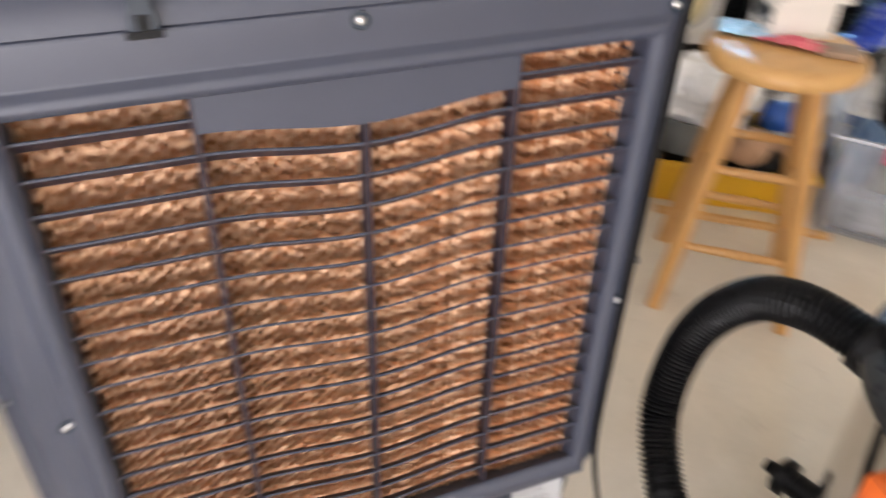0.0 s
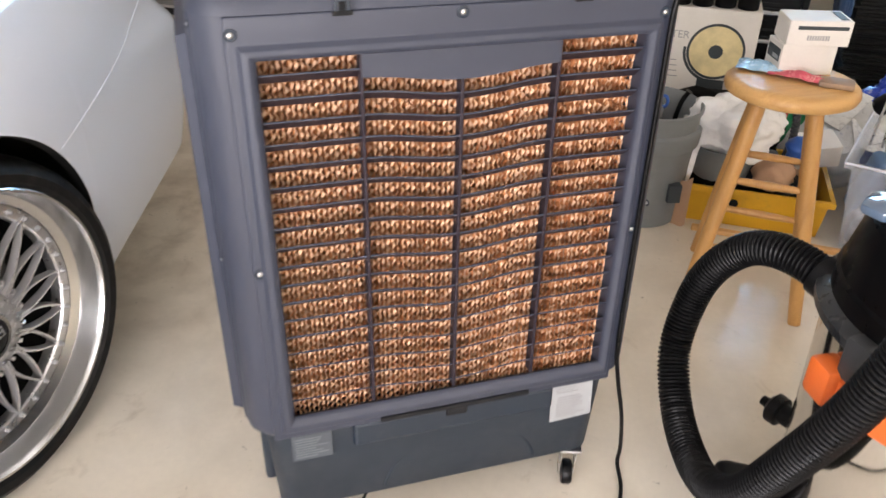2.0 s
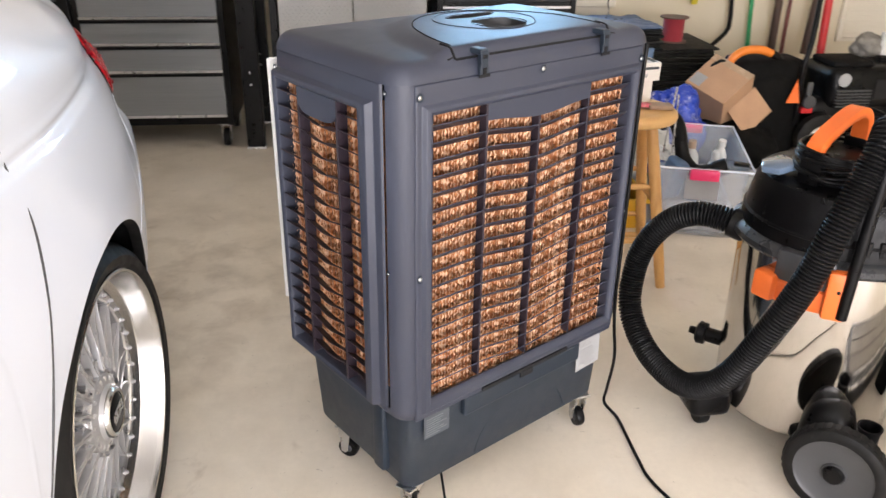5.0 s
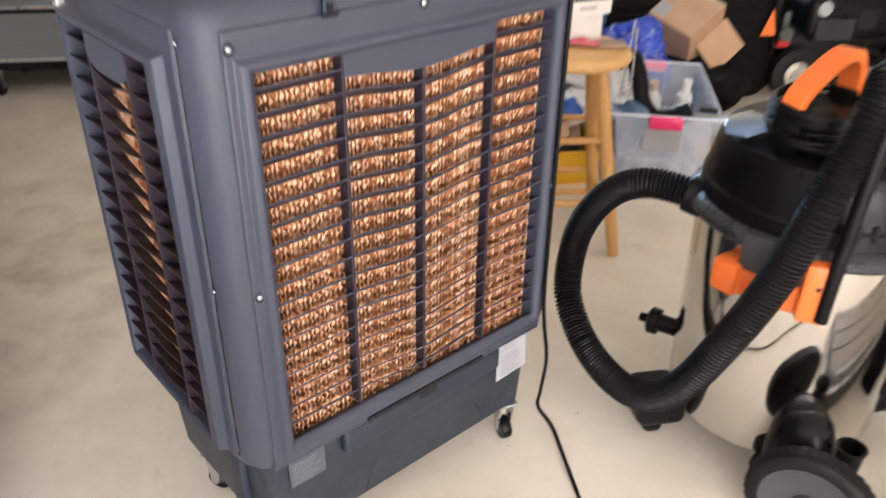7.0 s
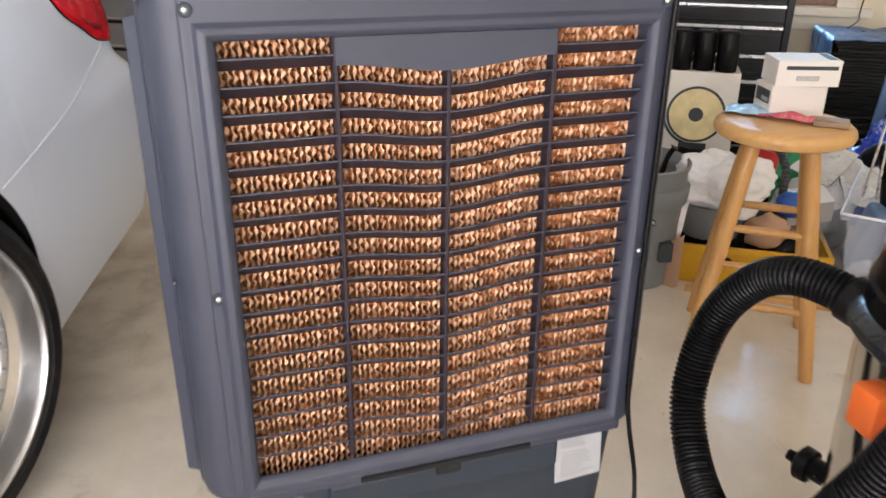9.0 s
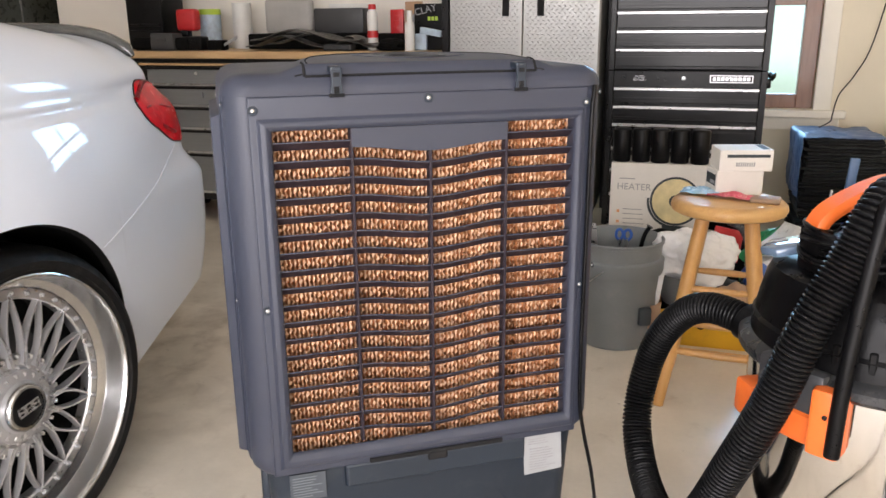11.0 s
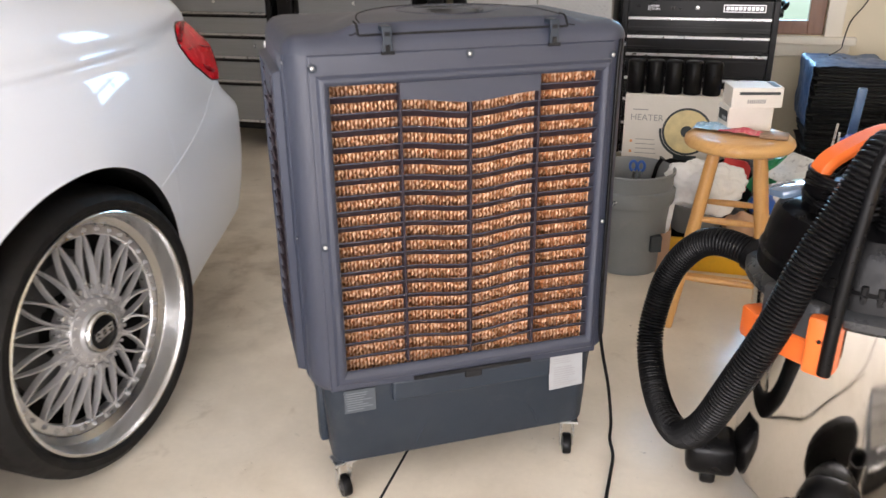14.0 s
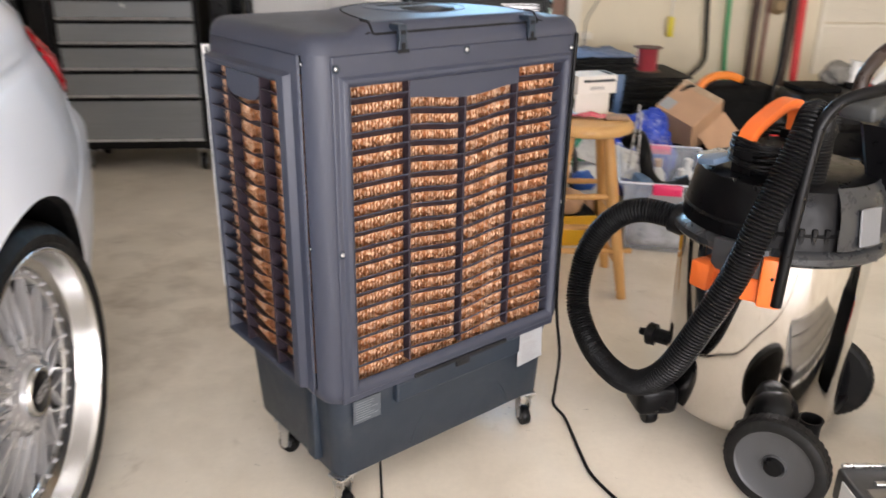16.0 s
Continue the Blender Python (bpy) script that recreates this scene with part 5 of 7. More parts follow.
for cx, cy, turn in ((0.700, 0.452, 150), (1.09, 0.50, 40)):
    bm = B()
    p = V(cx, cy, 0)
    box(bm, (-0.055, -0.05, 0.052), (0.055, 0.06, 0.135), 0.022, 3, Matrix.Translation(p) @ pose(0, 0, 0, 0, 0, turn))
    ft = part("castor_foot", bm, BLACK, vac, smooth=40)
    bm = B()
    lathe(bm, [(0.0, -0.016), (0.026, -0.016), (0.030, -0.010), (0.030, 0.010), (0.026, 0.016), (0.0, 0.016)], 24, Matrix.Translation(p + Vector((0, 0, 0.0305))) @ pose(0, 0, 0, 0, 90, turn))
    part("castor_wheel", bm, BLACK, ft, smooth=40)
bm = B()
dm = Matrix.Translation(V(0.84, 0.578, 0.166)) @ pose(0, 0, 0, 0, 0, ANG((0.84, 0.578)))
lathe(bm, [(0.021, -0.09), (0.021, -0.02), (0.031, -0.018), (0.032, 0.002), (0.024, 0.008), (0.012, 0.010), (0.010, 0.028), (0.0, 0.029)], 18, dm @ pose(0, 0, 0, 0, 90, 0))
part("drain_cap", bm, BLACK, vac, "black drain knob", smooth=40)


# floor nozzle hung on the push handle
fn = thing("floor_nozzle", "grey and black vacuum floor nozzle hung on the push handle", "vacuum tool", pose(0.97, 0.205, 0.845))
bm = B()
box(bm, (0.0, -0.045, -0.03), (0.27, 0.045, 0.012), 0.014, 3, pose(0, 0, 0, 0, -11, -4))
box(bm, (0.06, -0.075, -0.085), (0.27, -0.02, -0.035), 0.014, 3, pose(0, 0, 0, 0, -11, -4))
part("head", bm, surface("mid_grey_plastic", (0.050, 0.053, 0.054), rough=0.5, var=0.1, scale=8), fn, "dark grey plastic nozzle head", smooth=40)
bm = B()
t = bmesh.new()
lo, hi = Vector((0.030, -0.118, -0.255)), Vector((0.075, -0.038, -0.035))
rings2 = []
for p, w in ((lo, 0.030), (lo + (hi - lo) * 0.08, 0.036), (hi, 0.042)):
    rings2.append([t.verts.new(p + Vector((dx * w, dy * w, 0))) for dx, dy in ((-0.7, -1), (0.7, -1), (1, -0.7), (1, 0.7), (0.7, 1), (-0.7, 1), (-1, 0.7), (-1, -0.7))])
for r0, r1 in zip(rings2, rings2[1:]):
    for k2 in range(8):
        t.faces.new((r0[k2], r0[(k2 + 1) % 8], r1[(k2 + 1) % 8], r1[k2]))
t.faces.new(rings2[0][::-1])
t.faces.new(rings2[-1])
merge(bm, t)
part("neck", bm, BLACK, fn, "black plastic neck", smooth=30)
bm = B()
tube(bm, smooth_path([Vector((0.030, 0.012, 0.0)), Vector((0.035, 0.014, 0.06)), Vector((0.065, 0.008, 0.10)), Vector((0.12, 0.0, 0.128)), Vector((0.22, -0.01, 0.135))], 6), 0.016, 14)
part("wand_elbow", bm, surface("brown_black_tube", (0.030, 0.018, 0.014), rough=0.3), fn, "dark curved wand", smooth=60)
# ---- stool ----
stool = thing("wooden_stool", "round varnished pine bar stool with turned legs", "stool", pose(1.211, 1.203, 0))
bm = B()
lathe(bm, [(0.0, 0.614), (0.130, 0.615), (0.150, 0.612), (0.160, 0.603), (0.1625, 0.592), (0.158, 0.581), (0.146, 0.575), (0.0, 0.574)], 56)
part("seat", bm, PINE_SEAT, stool, "round pine seat", smooth=40)
FEET = []
for i in range(4):
    a = radians(-82 + 90 * i)
    FEET.append((Vector((0.090 * math.cos(a), 0.090 * math.sin(a), 0.578)), Vector((0.205 * math.cos(a), 0.205 * math.sin(a), 0.0))))
for a, b in FEET:
    bm = B()
    pts = [a.lerp(b, s) for s in np.linspace(0, 1, 9)]
    tube(bm, pts, [0.0185, 0.0195, 0.020, 0.020, 0.020, 0.0195, 0.019, 0.018, 0.0165], 14)
    part("leg", bm, PINE, stool, smooth=50)
for i in range(4):
    for h in ((0.36, 0.17) if i % 2 else (0.30, 0.115)):
        a, b = FEET[i], FEET[(i + 1) % 4]
        p, q = a[1].lerp(a[0], h / 0.578), b[1].lerp(b[0], h / 0.578)
        bm = B()
        tube(bm, [p.lerp(q, s) for s in np.linspace(0.05, 0.95, 7)], [0.008, 0.0095, 0.0105, 0.011, 0.0105, 0.0095, 0.008], 12)
        part("stretcher", bm, PINE, stool, smooth=60)

# ---- tool chests, bench and cabinet along the back wall ----
FRONT = 3.2


def drawer_chest(name, label, u0, u1, z0, lips, zt, drawer_mat, body_mat, m, depth=0.46, lip_mat=BRIGHT, inset=0.02, casters=True):
    """A chest of drawers; x from 0, y into its depth. lips: heights of the drawers' lower edges, the topmost drawer's upper edge last."""
    w = u1 - u0
    th = thing(name, label, "tool chest", m)
    bm = B()
    box(bm, (0, 0.006, z0), (w, depth, zt), 0.006)
    part("carcass", bm, body_mat, th)
    for xa in (0, w - 0.028):
        bm = B()
        box(bm, (xa, -0.014, z0), (xa + 0.028, 0.005, zt), 0.003)
        part("stile", bm, body_mat, th)
    for a, b in zip(lips, lips[1:]):
        bm = B()
        box(bm, (0.030, -0.016, a + 0.010), (w - 0.030, 0.004, b - 0.012), 0.003)
        dr = part("drawer", bm, drawer_mat, th)
        bm = B()
        prism(bm, [(0.030, -0.009), (w - 0.030, -0.009), (w - 0.030, 0.004), (0.030, 0.004)], 0.02, pose(0, -0.028, b - 0.008), 0.002)
        part("drawer_pull", bm, lip_mat, dr, "full-width drawer pull")
        if lip_mat is BRIGHT:
            continue
        bm = B()  # sloping bright edge under the drawer's face
        prism(bm, [(-0.018, a + 0.012), (-0.027, a + 0.004), (-0.027, a + 0.001), (-0.010, a + 0.001)], w - 0.06, pose(w - 0.030, 0, 0, 0, 0, 90))
        part("drawer_lip", bm, BRIGHT, dr, "bright sloping lower edge")
    if casters:
        for x in (0.06, w - 0.05):
            for y in (0.05, depth - 0.06):
                bm = B()
                box(bm, (x - 0.03, y - 0.03, z0 - 0.012), (x + 0.03, y + 0.03, z0), 0.002)
                for s in (-1, 1):
                    box(bm, (x + s * 0.022 - 0.002, y - 0.02, 0.035), (x + s * 0.022 + 0.002, y + 0.02, z0 - 0.01), 0.001)
                fk = part("castor", bm, STEEL, th, "steel castor")
                bm = B()
                lathe(bm, [(0.0, -0.016), (0.042, -0.016), (0.046, -0.01), (0.046, 0.01), (0.042, 0.016), (0.0, 0.016)], 20, pose(x, y, 0.0465, 0, 90, 0))
                part("castor_wheel", bm, BLACK, fk, smooth=40)
    return th


LIPS = [0.172, 0.400, 0.535, 0.662, 0.778, 0.885]
for u0, u1 in ((-2.72, -2.02), (-1.875, -1.165), (-3.58, -2.87)):
    ch = drawer_chest("tool_chest", "grey drawer tool chest on castors under the bench", u0, u1, 0.125, LIPS, 0.905, DRAWER_GREY, CHEST_BLACK, garage(u0, FRONT), lip_mat=CHEST_BLACK)
    tagged(ch, group="chests under the bench")
    bm = B()
    box(bm, (-0.012, -0.030, 0.889), (u1 - u0 + 0.012, -0.0005, 0.903), 0.003)
    part("front_strip", bm, BENCH_WOOD, ch, "pale wooden strip along the top edge")
    bm = B()
    lathe(bm, [(0.0, 0.006), (0.009, 0.005), (0.011, 0.0)], 16, pose((u1 - u0) / 2, -0.016, 0.846, 90, 0, 0))
    part("lock", bm, STEEL, ch)
bench = thing("workbench", "long workbench with a pale wooden top and black steel legs", "workbench", garage(0, 0))
bm = B()
box(bm, (-3.75, FRONT - 0.05, 0.928), (-0.925, FRONT + 0.56, 0.968), 0.006)
part("worktop", bm, BENCH_WOOD, bench, "pale maple worktop")
bm = B()
box(bm, (-3.70, FRONT + 0.0, 0.906), (-0.96, FRONT + 0.52, 0.9275), 0.003)
part("apron", bm, CHEST_BLACK, bench)
# white panel added to make the wall behind the bench brighter
bm = B()
box(bm, (-3.74, FRONT + 0.535, 0.9685), (-0.935, FRONT + 0.555, 1.80), 0.003)
part("brightening_panel", bm, surface("brightening_white_panel", (0.86, 0.83, 0.76), rough=0.55, var=0.04, scale=2, grain=0.03), bench, "white panel added behind the worktop to brighten the wall")
for u in (-3.72, -1.97, -1.105):
    for n in (FRONT - 0.03, FRONT + 0.44):
        bm = B()
        box(bm, (u, n, 0.006), (u + 0.09, n + 0.055, 0.905), 0.004)
        leg = part("leg", bm, CHEST_BLACK, bench, "black steel leg")
        bm = B()
        box(bm, (u - 0.004, n - 0.004, 0.0), (u + 0.094, n + 0.059, 0.012), 0.003)
        part("foot_plate", bm, STEEL, leg)
        for z in (0.34, 0.40):
            bm = B()
            lathe(bm, [(0.0, 0.005), (0.005, 0.004), (0.006, 0.0)], 10, pose(u + 0.045, n, z, 90, 0, 0))
            part("bolt", bm, STEEL, leg)

# tread-plate cabinet
cab = thing("steel_cabinet", "silver tread-plate two-door cabinet on castors", "cabinet", garage(-0.905, FRONT))
CW = 0.742


TREAD = surface("tread_plate_silver", (0.34, 0.34, 0.33), rough=0.4, metal=0.55, var=0.05, scale=6, grain=0.05, bump=0.02)
SIDE_GREY = surface("warm_grey_enamel", (0.42, 0.40, 0.36), rough=0.5, var=0.06, scale=4)
bm = B()
box(bm, (0, 0.02, 0.20), (CW, 0.47, 1.86), 0.006)
part("carcass", bm, SIDE_GREY, cab)
bm = B()
box(bm, (0.02, 0.03, 0.135), (CW - 0.02, 0.45, 0.20), 0.004)
part("plinth", bm, surface("brown_black_steel", (0.05, 0.04, 0.035), rough=0.6), cab)
for d in (0, 1):
    x0, x1 = (0.004, CW / 2 - 0.003) if d == 0 else (CW / 2 + 0.003, CW - 0.004)
    bm = B()
    box(bm, (x0, -0.002, 0.205), (x1, 0.02, 1.855), 0.003)
    dr = part("door", bm, TREAD, cab, "tread-plate steel door")
    verts, faces = [], []
    px, pz = 0.0255, 0.0165
    rows_n, cols_n = int((1.855 - 0.215) / pz), int((x1 - x0 - 0.02) / px)
    for r in range(rows_n):
        for c in range(cols_n):
            cx, cz = x0 + 0.02 + (c + 0.5 * (r % 2)) * px, 0.222 + r * pz
            if cx > x1 - 0.012:
                continue
            a = radians(32 if r % 2 else -32)
            base = len(verts)
            for dx, dz, dy in ((-0.010, 0, 0), (0, -0.0032, 0), (0.010, 0, 0), (0, 0.0032, 0), (0, 0, -0.0022)):
                verts.append((cx + dx * math.cos(a) - dz * math.sin(a), -0.0021 + dy, cz + dx * math.sin(a) + dz * math.cos(a)))
            faces += [(base + i, base + (i + 1) % 4, base + 4) for i in range(4)]
    me = bpy.data.meshes.new("tread_pattern")
    me.from_pydata(verts, [], faces)
    me.materials.append(TREAD)
    ob = new("tread_pattern", me)
    ob.parent = dr
    tagged(ob, "raised tread pattern", kind="stuff")
    bm = B()
    hx = CW / 2 + (-0.085 if d == 0 else 0.085)
    box(bm, (hx - 0.017, -0.006, 1.135), (hx + 0.017, 0.003, 1.30), 0.004)
    part("handle", bm, DARK, dr, "dark recessed handle")
for x in (0.08, CW - 0.08):
    for y in (0.08, 0.40):
        bm = B()
        box(bm, (x - 0.035, y - 0.03, 0.115), (x + 0.035, y + 0.03, 0.135), 0.002)
        for s in (-1, 1):
            box(bm, (x + s * 0.026 - 0.002, y - 0.022, 0.04), (x + s * 0.026 + 0.002, y + 0.022, 0.12), 0.001)
        fk = part("castor", bm, STEEL, cab, "steel castor")
        bm = B()
        lathe(bm, [(0.0, -0.018), (0.046, -0.018), (0.050, -0.01), (0.050, 0.01), (0.046, 0.018), (0.0, 0.018)], 20, pose(x, y, 0.0505, 0, 90, 0))
        part("castor_wheel", bm, BLACK, fk, smooth=40)

# tall black tool chest with bright pulls
tall = drawer_chest("tall_tool_chest", "tall black tool chest with bright drawer pulls", -0.115, 0.595, 0.13, [0.165, 0.30, 0.42, 0.525, 0.640, 0.724, 0.810], 0.885, DRAWER_BLACK, CHEST_BLACK, garage(-0.115, FRONT))
bm = B()
box(bm, (0.0, 0.0, 0.886), (0.71, 0.44, 1.345), 0.006)
box(bm, (0.0, -0.014, 0.886), (0.028, 0.0, 1.345), 0.003)
box(bm, (0.682, -0.014, 0.886), (0.71, 0.0, 1.345), 0.003)
part("top_box", bm, CHEST_BLACK, tall)
# mostly hidden strip, added to stop window light leaking past the chest
bm = B()
box(bm, (-0.044, 0.30, 0.14), (-0.001, 0.44, 1.84), 0.003)
part("window_light_block", bm, CHEST_BLACK, tall, "added black strip that blocks window light beside the cabinet")
bm = B()
for n0 in (0.10, 0.25):
    box(bm, (0.711, n0, 0.800), (0.736, n0 + 0.03, 0.845), 0.005)
tube(bm, smooth_path([(0.735, 0.10, 0.842), (0.748, 0.13, 0.860), (0.748, 0.25, 0.860), (0.735, 0.28, 0.842)], 6), 0.011, 10)
part("side_handle", bm, BLACK, tall, "black folding side handle", smooth=45)
for a, b in zip([0.895, 0.985, 1.068, 1.152, 1.24], [0.985, 1.068, 1.152, 1.24, 1.335]):
    bm = B()
    box(bm, (0.030, -0.016, a + 0.008), (0.680, 0.0, b - 0.010), 0.003)
    dr = part("drawer", bm, DRAWER_BLACK, tall)
    bm = B()
    prism(bm, [(0.030, -0.008), (0.680, -0.008), (0.680, 0.004), (0.030, 0.004)], 0.02, pose(0, -0.028, b - 0.006), 0.002)
    part("drawer_pull", bm, BRIGHT, dr, "bright full-width drawer pull")
bm = B()
lathe(bm, [(0.0, 0.006), (0.009, 0.005), (0.011, 0.0)], 16, pose(0.345, -0.016, 0.850, 90, 0, 0))
part("lock", bm, STEEL, tall)
bm = B()
box(bm, (0.462, -0.020, 0.832), (0.648, -0.0165, 0.866), 0.002)
badge = part("badge", bm, CHEST_BLACK, tall, "plain bright-edged badge")
bm = B()
rect_loft(bm, [(0.462, 0.648, 0.832, 0.866, -0.0205), (0.466, 0.644, 0.836, 0.862, -0.0205)])
for i in range(9):
    box(bm, (0.474 + 0.0185 * i, -0.0212, 0.841), (0.488 + 0.0185 * i, -0.0202, 0.857))
part("badge_bars", bm, BRIGHT, badge)
writing("title", "LIMITED", 0.0145, pose(0.118, -0.0172, 0.851, 90, 0, 0), BRIGHT, tall)
writing("title", "EDITION", 0.0145, pose(0.118, -0.0172, 0.838, 90, 0, 0), BRIGHT, tall)
# ---- loose things ----
def solo(name, bm, material, label, category, m=None, group="", smooth=None):
    ob = part(name, bm, material, label=label, smooth=smooth)
    if m is not None:
        ob.matrix_world = m
    return tagged(ob, category=category, group=group)


def crumple(size, seed, amount=0.25, detail=4, fine=0.3):
    """A crumpled sack or heap, resting on z = 0."""
    bm = bmesh.new()
    bmesh.ops.create_icosphere(bm, subdivisions=detail, radius=1.0)
    off = Vector((seed * 3.1, seed * 1.7, seed * 0.9))
    for v in bm.verts:
        d = v.co.normalized()
        k = 1 + amount * (noise.noise(d * 1.6 + off) + 0.55 * abs(noise.noise(d * 3.8 + off)) - 0.25 + fine * noise.noise(d * 9 + off))
        v.co = Vector([c * k * s for c, s in zip(d, size)])
        v.co.z = max(v.co.z, -size[2] * 0.75)
    low = min(v.co.z for v in bm.verts)
    for v in bm.verts:
        v.co.z -= low
    return bm


# flex of the cooler, down its edge and over the floor
bm = B()
tube(bm, smooth_path([(0.480, 0.603, 1.000), (0.478, 0.600, 0.985), (0.475, 0.599, 0.95), (0.474, 0.599, 0.80), (0.473, 0.599, 0.55), (0.475, 0.600, 0.38), (0.487, 0.603, 0.30), (0.515, 0.612, 0.19), (0.550, 0.650, 0.06), (0.553, 0.655, 0.007), (0.53, 0.59, 0.006), (0.487, 0.519, 0.006),
                      (0.444, 0.45, 0.006), (0.408, 0.385, 0.006), (0.388, 0.30, 0.006), (0.37, 0.18, 0.006), (0.30, -0.05, 0.006), (0.28, -0.5, 0.006), (0.1, -1.4, 0.006)], 8), 0.0042, 8)
solo("power_cord", bm, BLACK, "black power cord trailing over the concrete floor", "cable", smooth=60)

# saw-cut joint in the floor
bm = B()
box(bm, (-0.359, WALL_S, -0.004), (-0.353, WALL_N, 0.0012))
jt = part("trim", bm, DARK, label="dark saw-cut joint in the concrete", kind="structure")
jt.matrix_world = garage(0, 0)
tagged(jt, category="floor joint")

# on the stool
bx = thing("small_carton", "small white carton with dark print, stacked on another", "box", pose(1.268, 1.260, 0.6155, 0, 0, -14))
bm = B()
box(bm, (-0.075, -0.045, 0.0), (0.062, 0.045, 0.075), 0.002)
part("carton", bm, WHITE_CARD, bx)
bm = B()
box(bm, (-0.0757, -0.036, 0.030), (-0.0747, 0.036, 0.062))
part("side_label", bm, INK, bx)
bm = B()
box(bm, (-0.0762, -0.030, 0.034), (-0.0755, 0.004, 0.044))
part("print", bm, PAPER, bx)
bx2 = thing("small_carton", "small white carton with a dark printed strip on its lid", "box", pose(1.276, 1.256, 0.691, 2, 0, -18))
bm = B()
box(bm, (-0.076, -0.047, 0.0), (0.076, 0.047, 0.062), 0.002)
part("carton", bm, WHITE_CARD, bx2)
bm = B()
box(bm, (-0.055, -0.0478, 0.040), (0.067, -0.0468, 0.049))
part("printed_strip", bm, INK, bx2)
bm = B()
for i in range(9):
    box(bm, (-0.028 + i * 0.0062, -0.0477, 0.014), (-0.024 + i * 0.0062, -0.0468, 0.026))
part("print", bm, GREY_INK, bx2)
bm = B()
box(bm, (0.048, -0.035, 0.0622), (0.068, 0.035, 0.0630))
part("lid_slot", bm, INK, bx2)


def packet(size, seed, nu=14, nv=10, lift=0.012):
    return lambda s, t: Vector(((s - 0.5) * size[0], (t - 0.5) * size[1], 0.004 + lift * abs(noise.noise(Vector((s * 3 + seed, t * 3, seed)))) + size[2] * math.sin(math.pi * s) * math.sin(math.pi * t)))


PACK = surface("printed_foil_packet", (0.62, 0.10, 0.14), rough=0.25, var=0.2, scale=16, bump=0.1, dirt=(0.8, 0.55, 0.45), dirt_amount=0.8)
PACK_BLUE = surface("printed_blue_packet", (0.35, 0.55, 0.72), rough=0.25, var=0.2, scale=16, bump=0.1, dirt=(0.85, 0.85, 0.85), dirt_amount=0.8)
bm = B()
sheet(bm, packet((0.145, 0.06, 0.008), 2), 16, 10)
solo("foil_packet", bm, PACK, "crumpled red foil packet lying on the stool", "packet", pose(1.222, 1.195, 0.617, 0, 0, -48), smooth=70)
bm = B()
sheet(bm, packet((0.12, 0.09, 0.010), 7), 16, 10)
solo("foil_packet", bm, PACK_BLUE, "pale blue printed packet lying on the stool", "packet", pose(1.175, 1.285, 0.617, 0, 0, -40), smooth=70)
bm = B()
box(bm, (-0.040, -0.028, 0.0), (0.040, 0.028, 0.014), 0.004)
solo("wallet", bm, surface("worn_tan_leather", (0.30, 0.20, 0.13), rough=0.6, var=0.2, scale=20), "worn tan leather wallet on the stool", "wallet", pose(1.276, 1.128, 0.6155, 0, 0, -40), smooth=40)

# heater carton with cans on top
hb = thing("heater_carton", "tall white printed heater carton on the floor", "box", garage(-0.025, 2.56))
bm = B()
box(bm, (0, 0, 0), (0.395, 0.20, 0.552), 0.003)
part("carton", bm, WHITE_CARD, hb)
writing("title", "HEATER", 0.038, pose(0.026, -0.001, 0.442, 90, 0, 0), GREY_INK, hb)
print_rows(0.035, 0.125, 0.484, 0.492, -0.0004, 1, GREY_INK, hb, 3, 0.004)
print_rows(0.055, 0.145, 0.29, 0.37, -0.0004, 4, GREY_INK, hb, 5, 0.003)
ORANGE_PRINT = surface("orange_print", (0.75, 0.35, 0.15), rough=0.6)
for z in (0.345, 0.300):
    bm = B()
    box(bm, (0.030, -0.0008, z), (0.041, 0.0, z + 0.011))
    part("print_mark", bm, ORANGE_PRINT, hb)
CREAM_DISC = surface("cream_printed_reflector", (0.78, 0.66, 0.36), rough=0.45, var=0.25, scale=9)
hm = pose(0.262, 0, 0.402, 90, 0, 0)
for r0, r1, y, mat_, nm in ((0.0, 0.092, 0.0006, CREAM_DISC, "printed_reflector"), (0.092, 0.101, 0.0009, INK, "printed_ring"), (0.0, 0.025, 0.0012, INK, "printed_hub")):
    bm = B()
    lathe(bm, [(r0, 0.0), (r0, y), (r1, y), (r1, 0.0)], 48, hm)
    part(nm, bm, mat_, hb)
bm = B()
lathe(bm, [(0.103, 0.0), (0.103, 0.001), (0.113, 0.001), (0.113, 0.0)], 24, hm @ pose(0, 0, 0, 0, 0, 175), sweep=95)
box(bm, (0.215, -0.0012, 0.265), (0.31, -0.0002, 0.30))
part("printed_stand", bm, INK, hb)
for i in range(5):
    bm = B()
    lathe(bm, [(0.0, 0.0), (0.034, 0.0), (0.037, 0.006), (0.037, 0.128), (0.034, 0.134), (0.030, 0.136), (0.0, 0.137)], 28)
    solo("black_can", bm, BLACK, "plain black cylinder standing on the carton", "can", garage(0.010 + 0.077 * i, 2.605 + 0.006 * (i % 2), 0.553), "cans on the carton", 40)
bm = B()
box(bm, (-0.16, 0.0, 0.0), (0.0, 0.10, 0.02), 0.002)
solo("wood_offcut", bm, BENCH_WOOD, "pale wooden offcut leaning on the tool chest", "board", garage(-0.03, 2.62, 0.0005, 10))

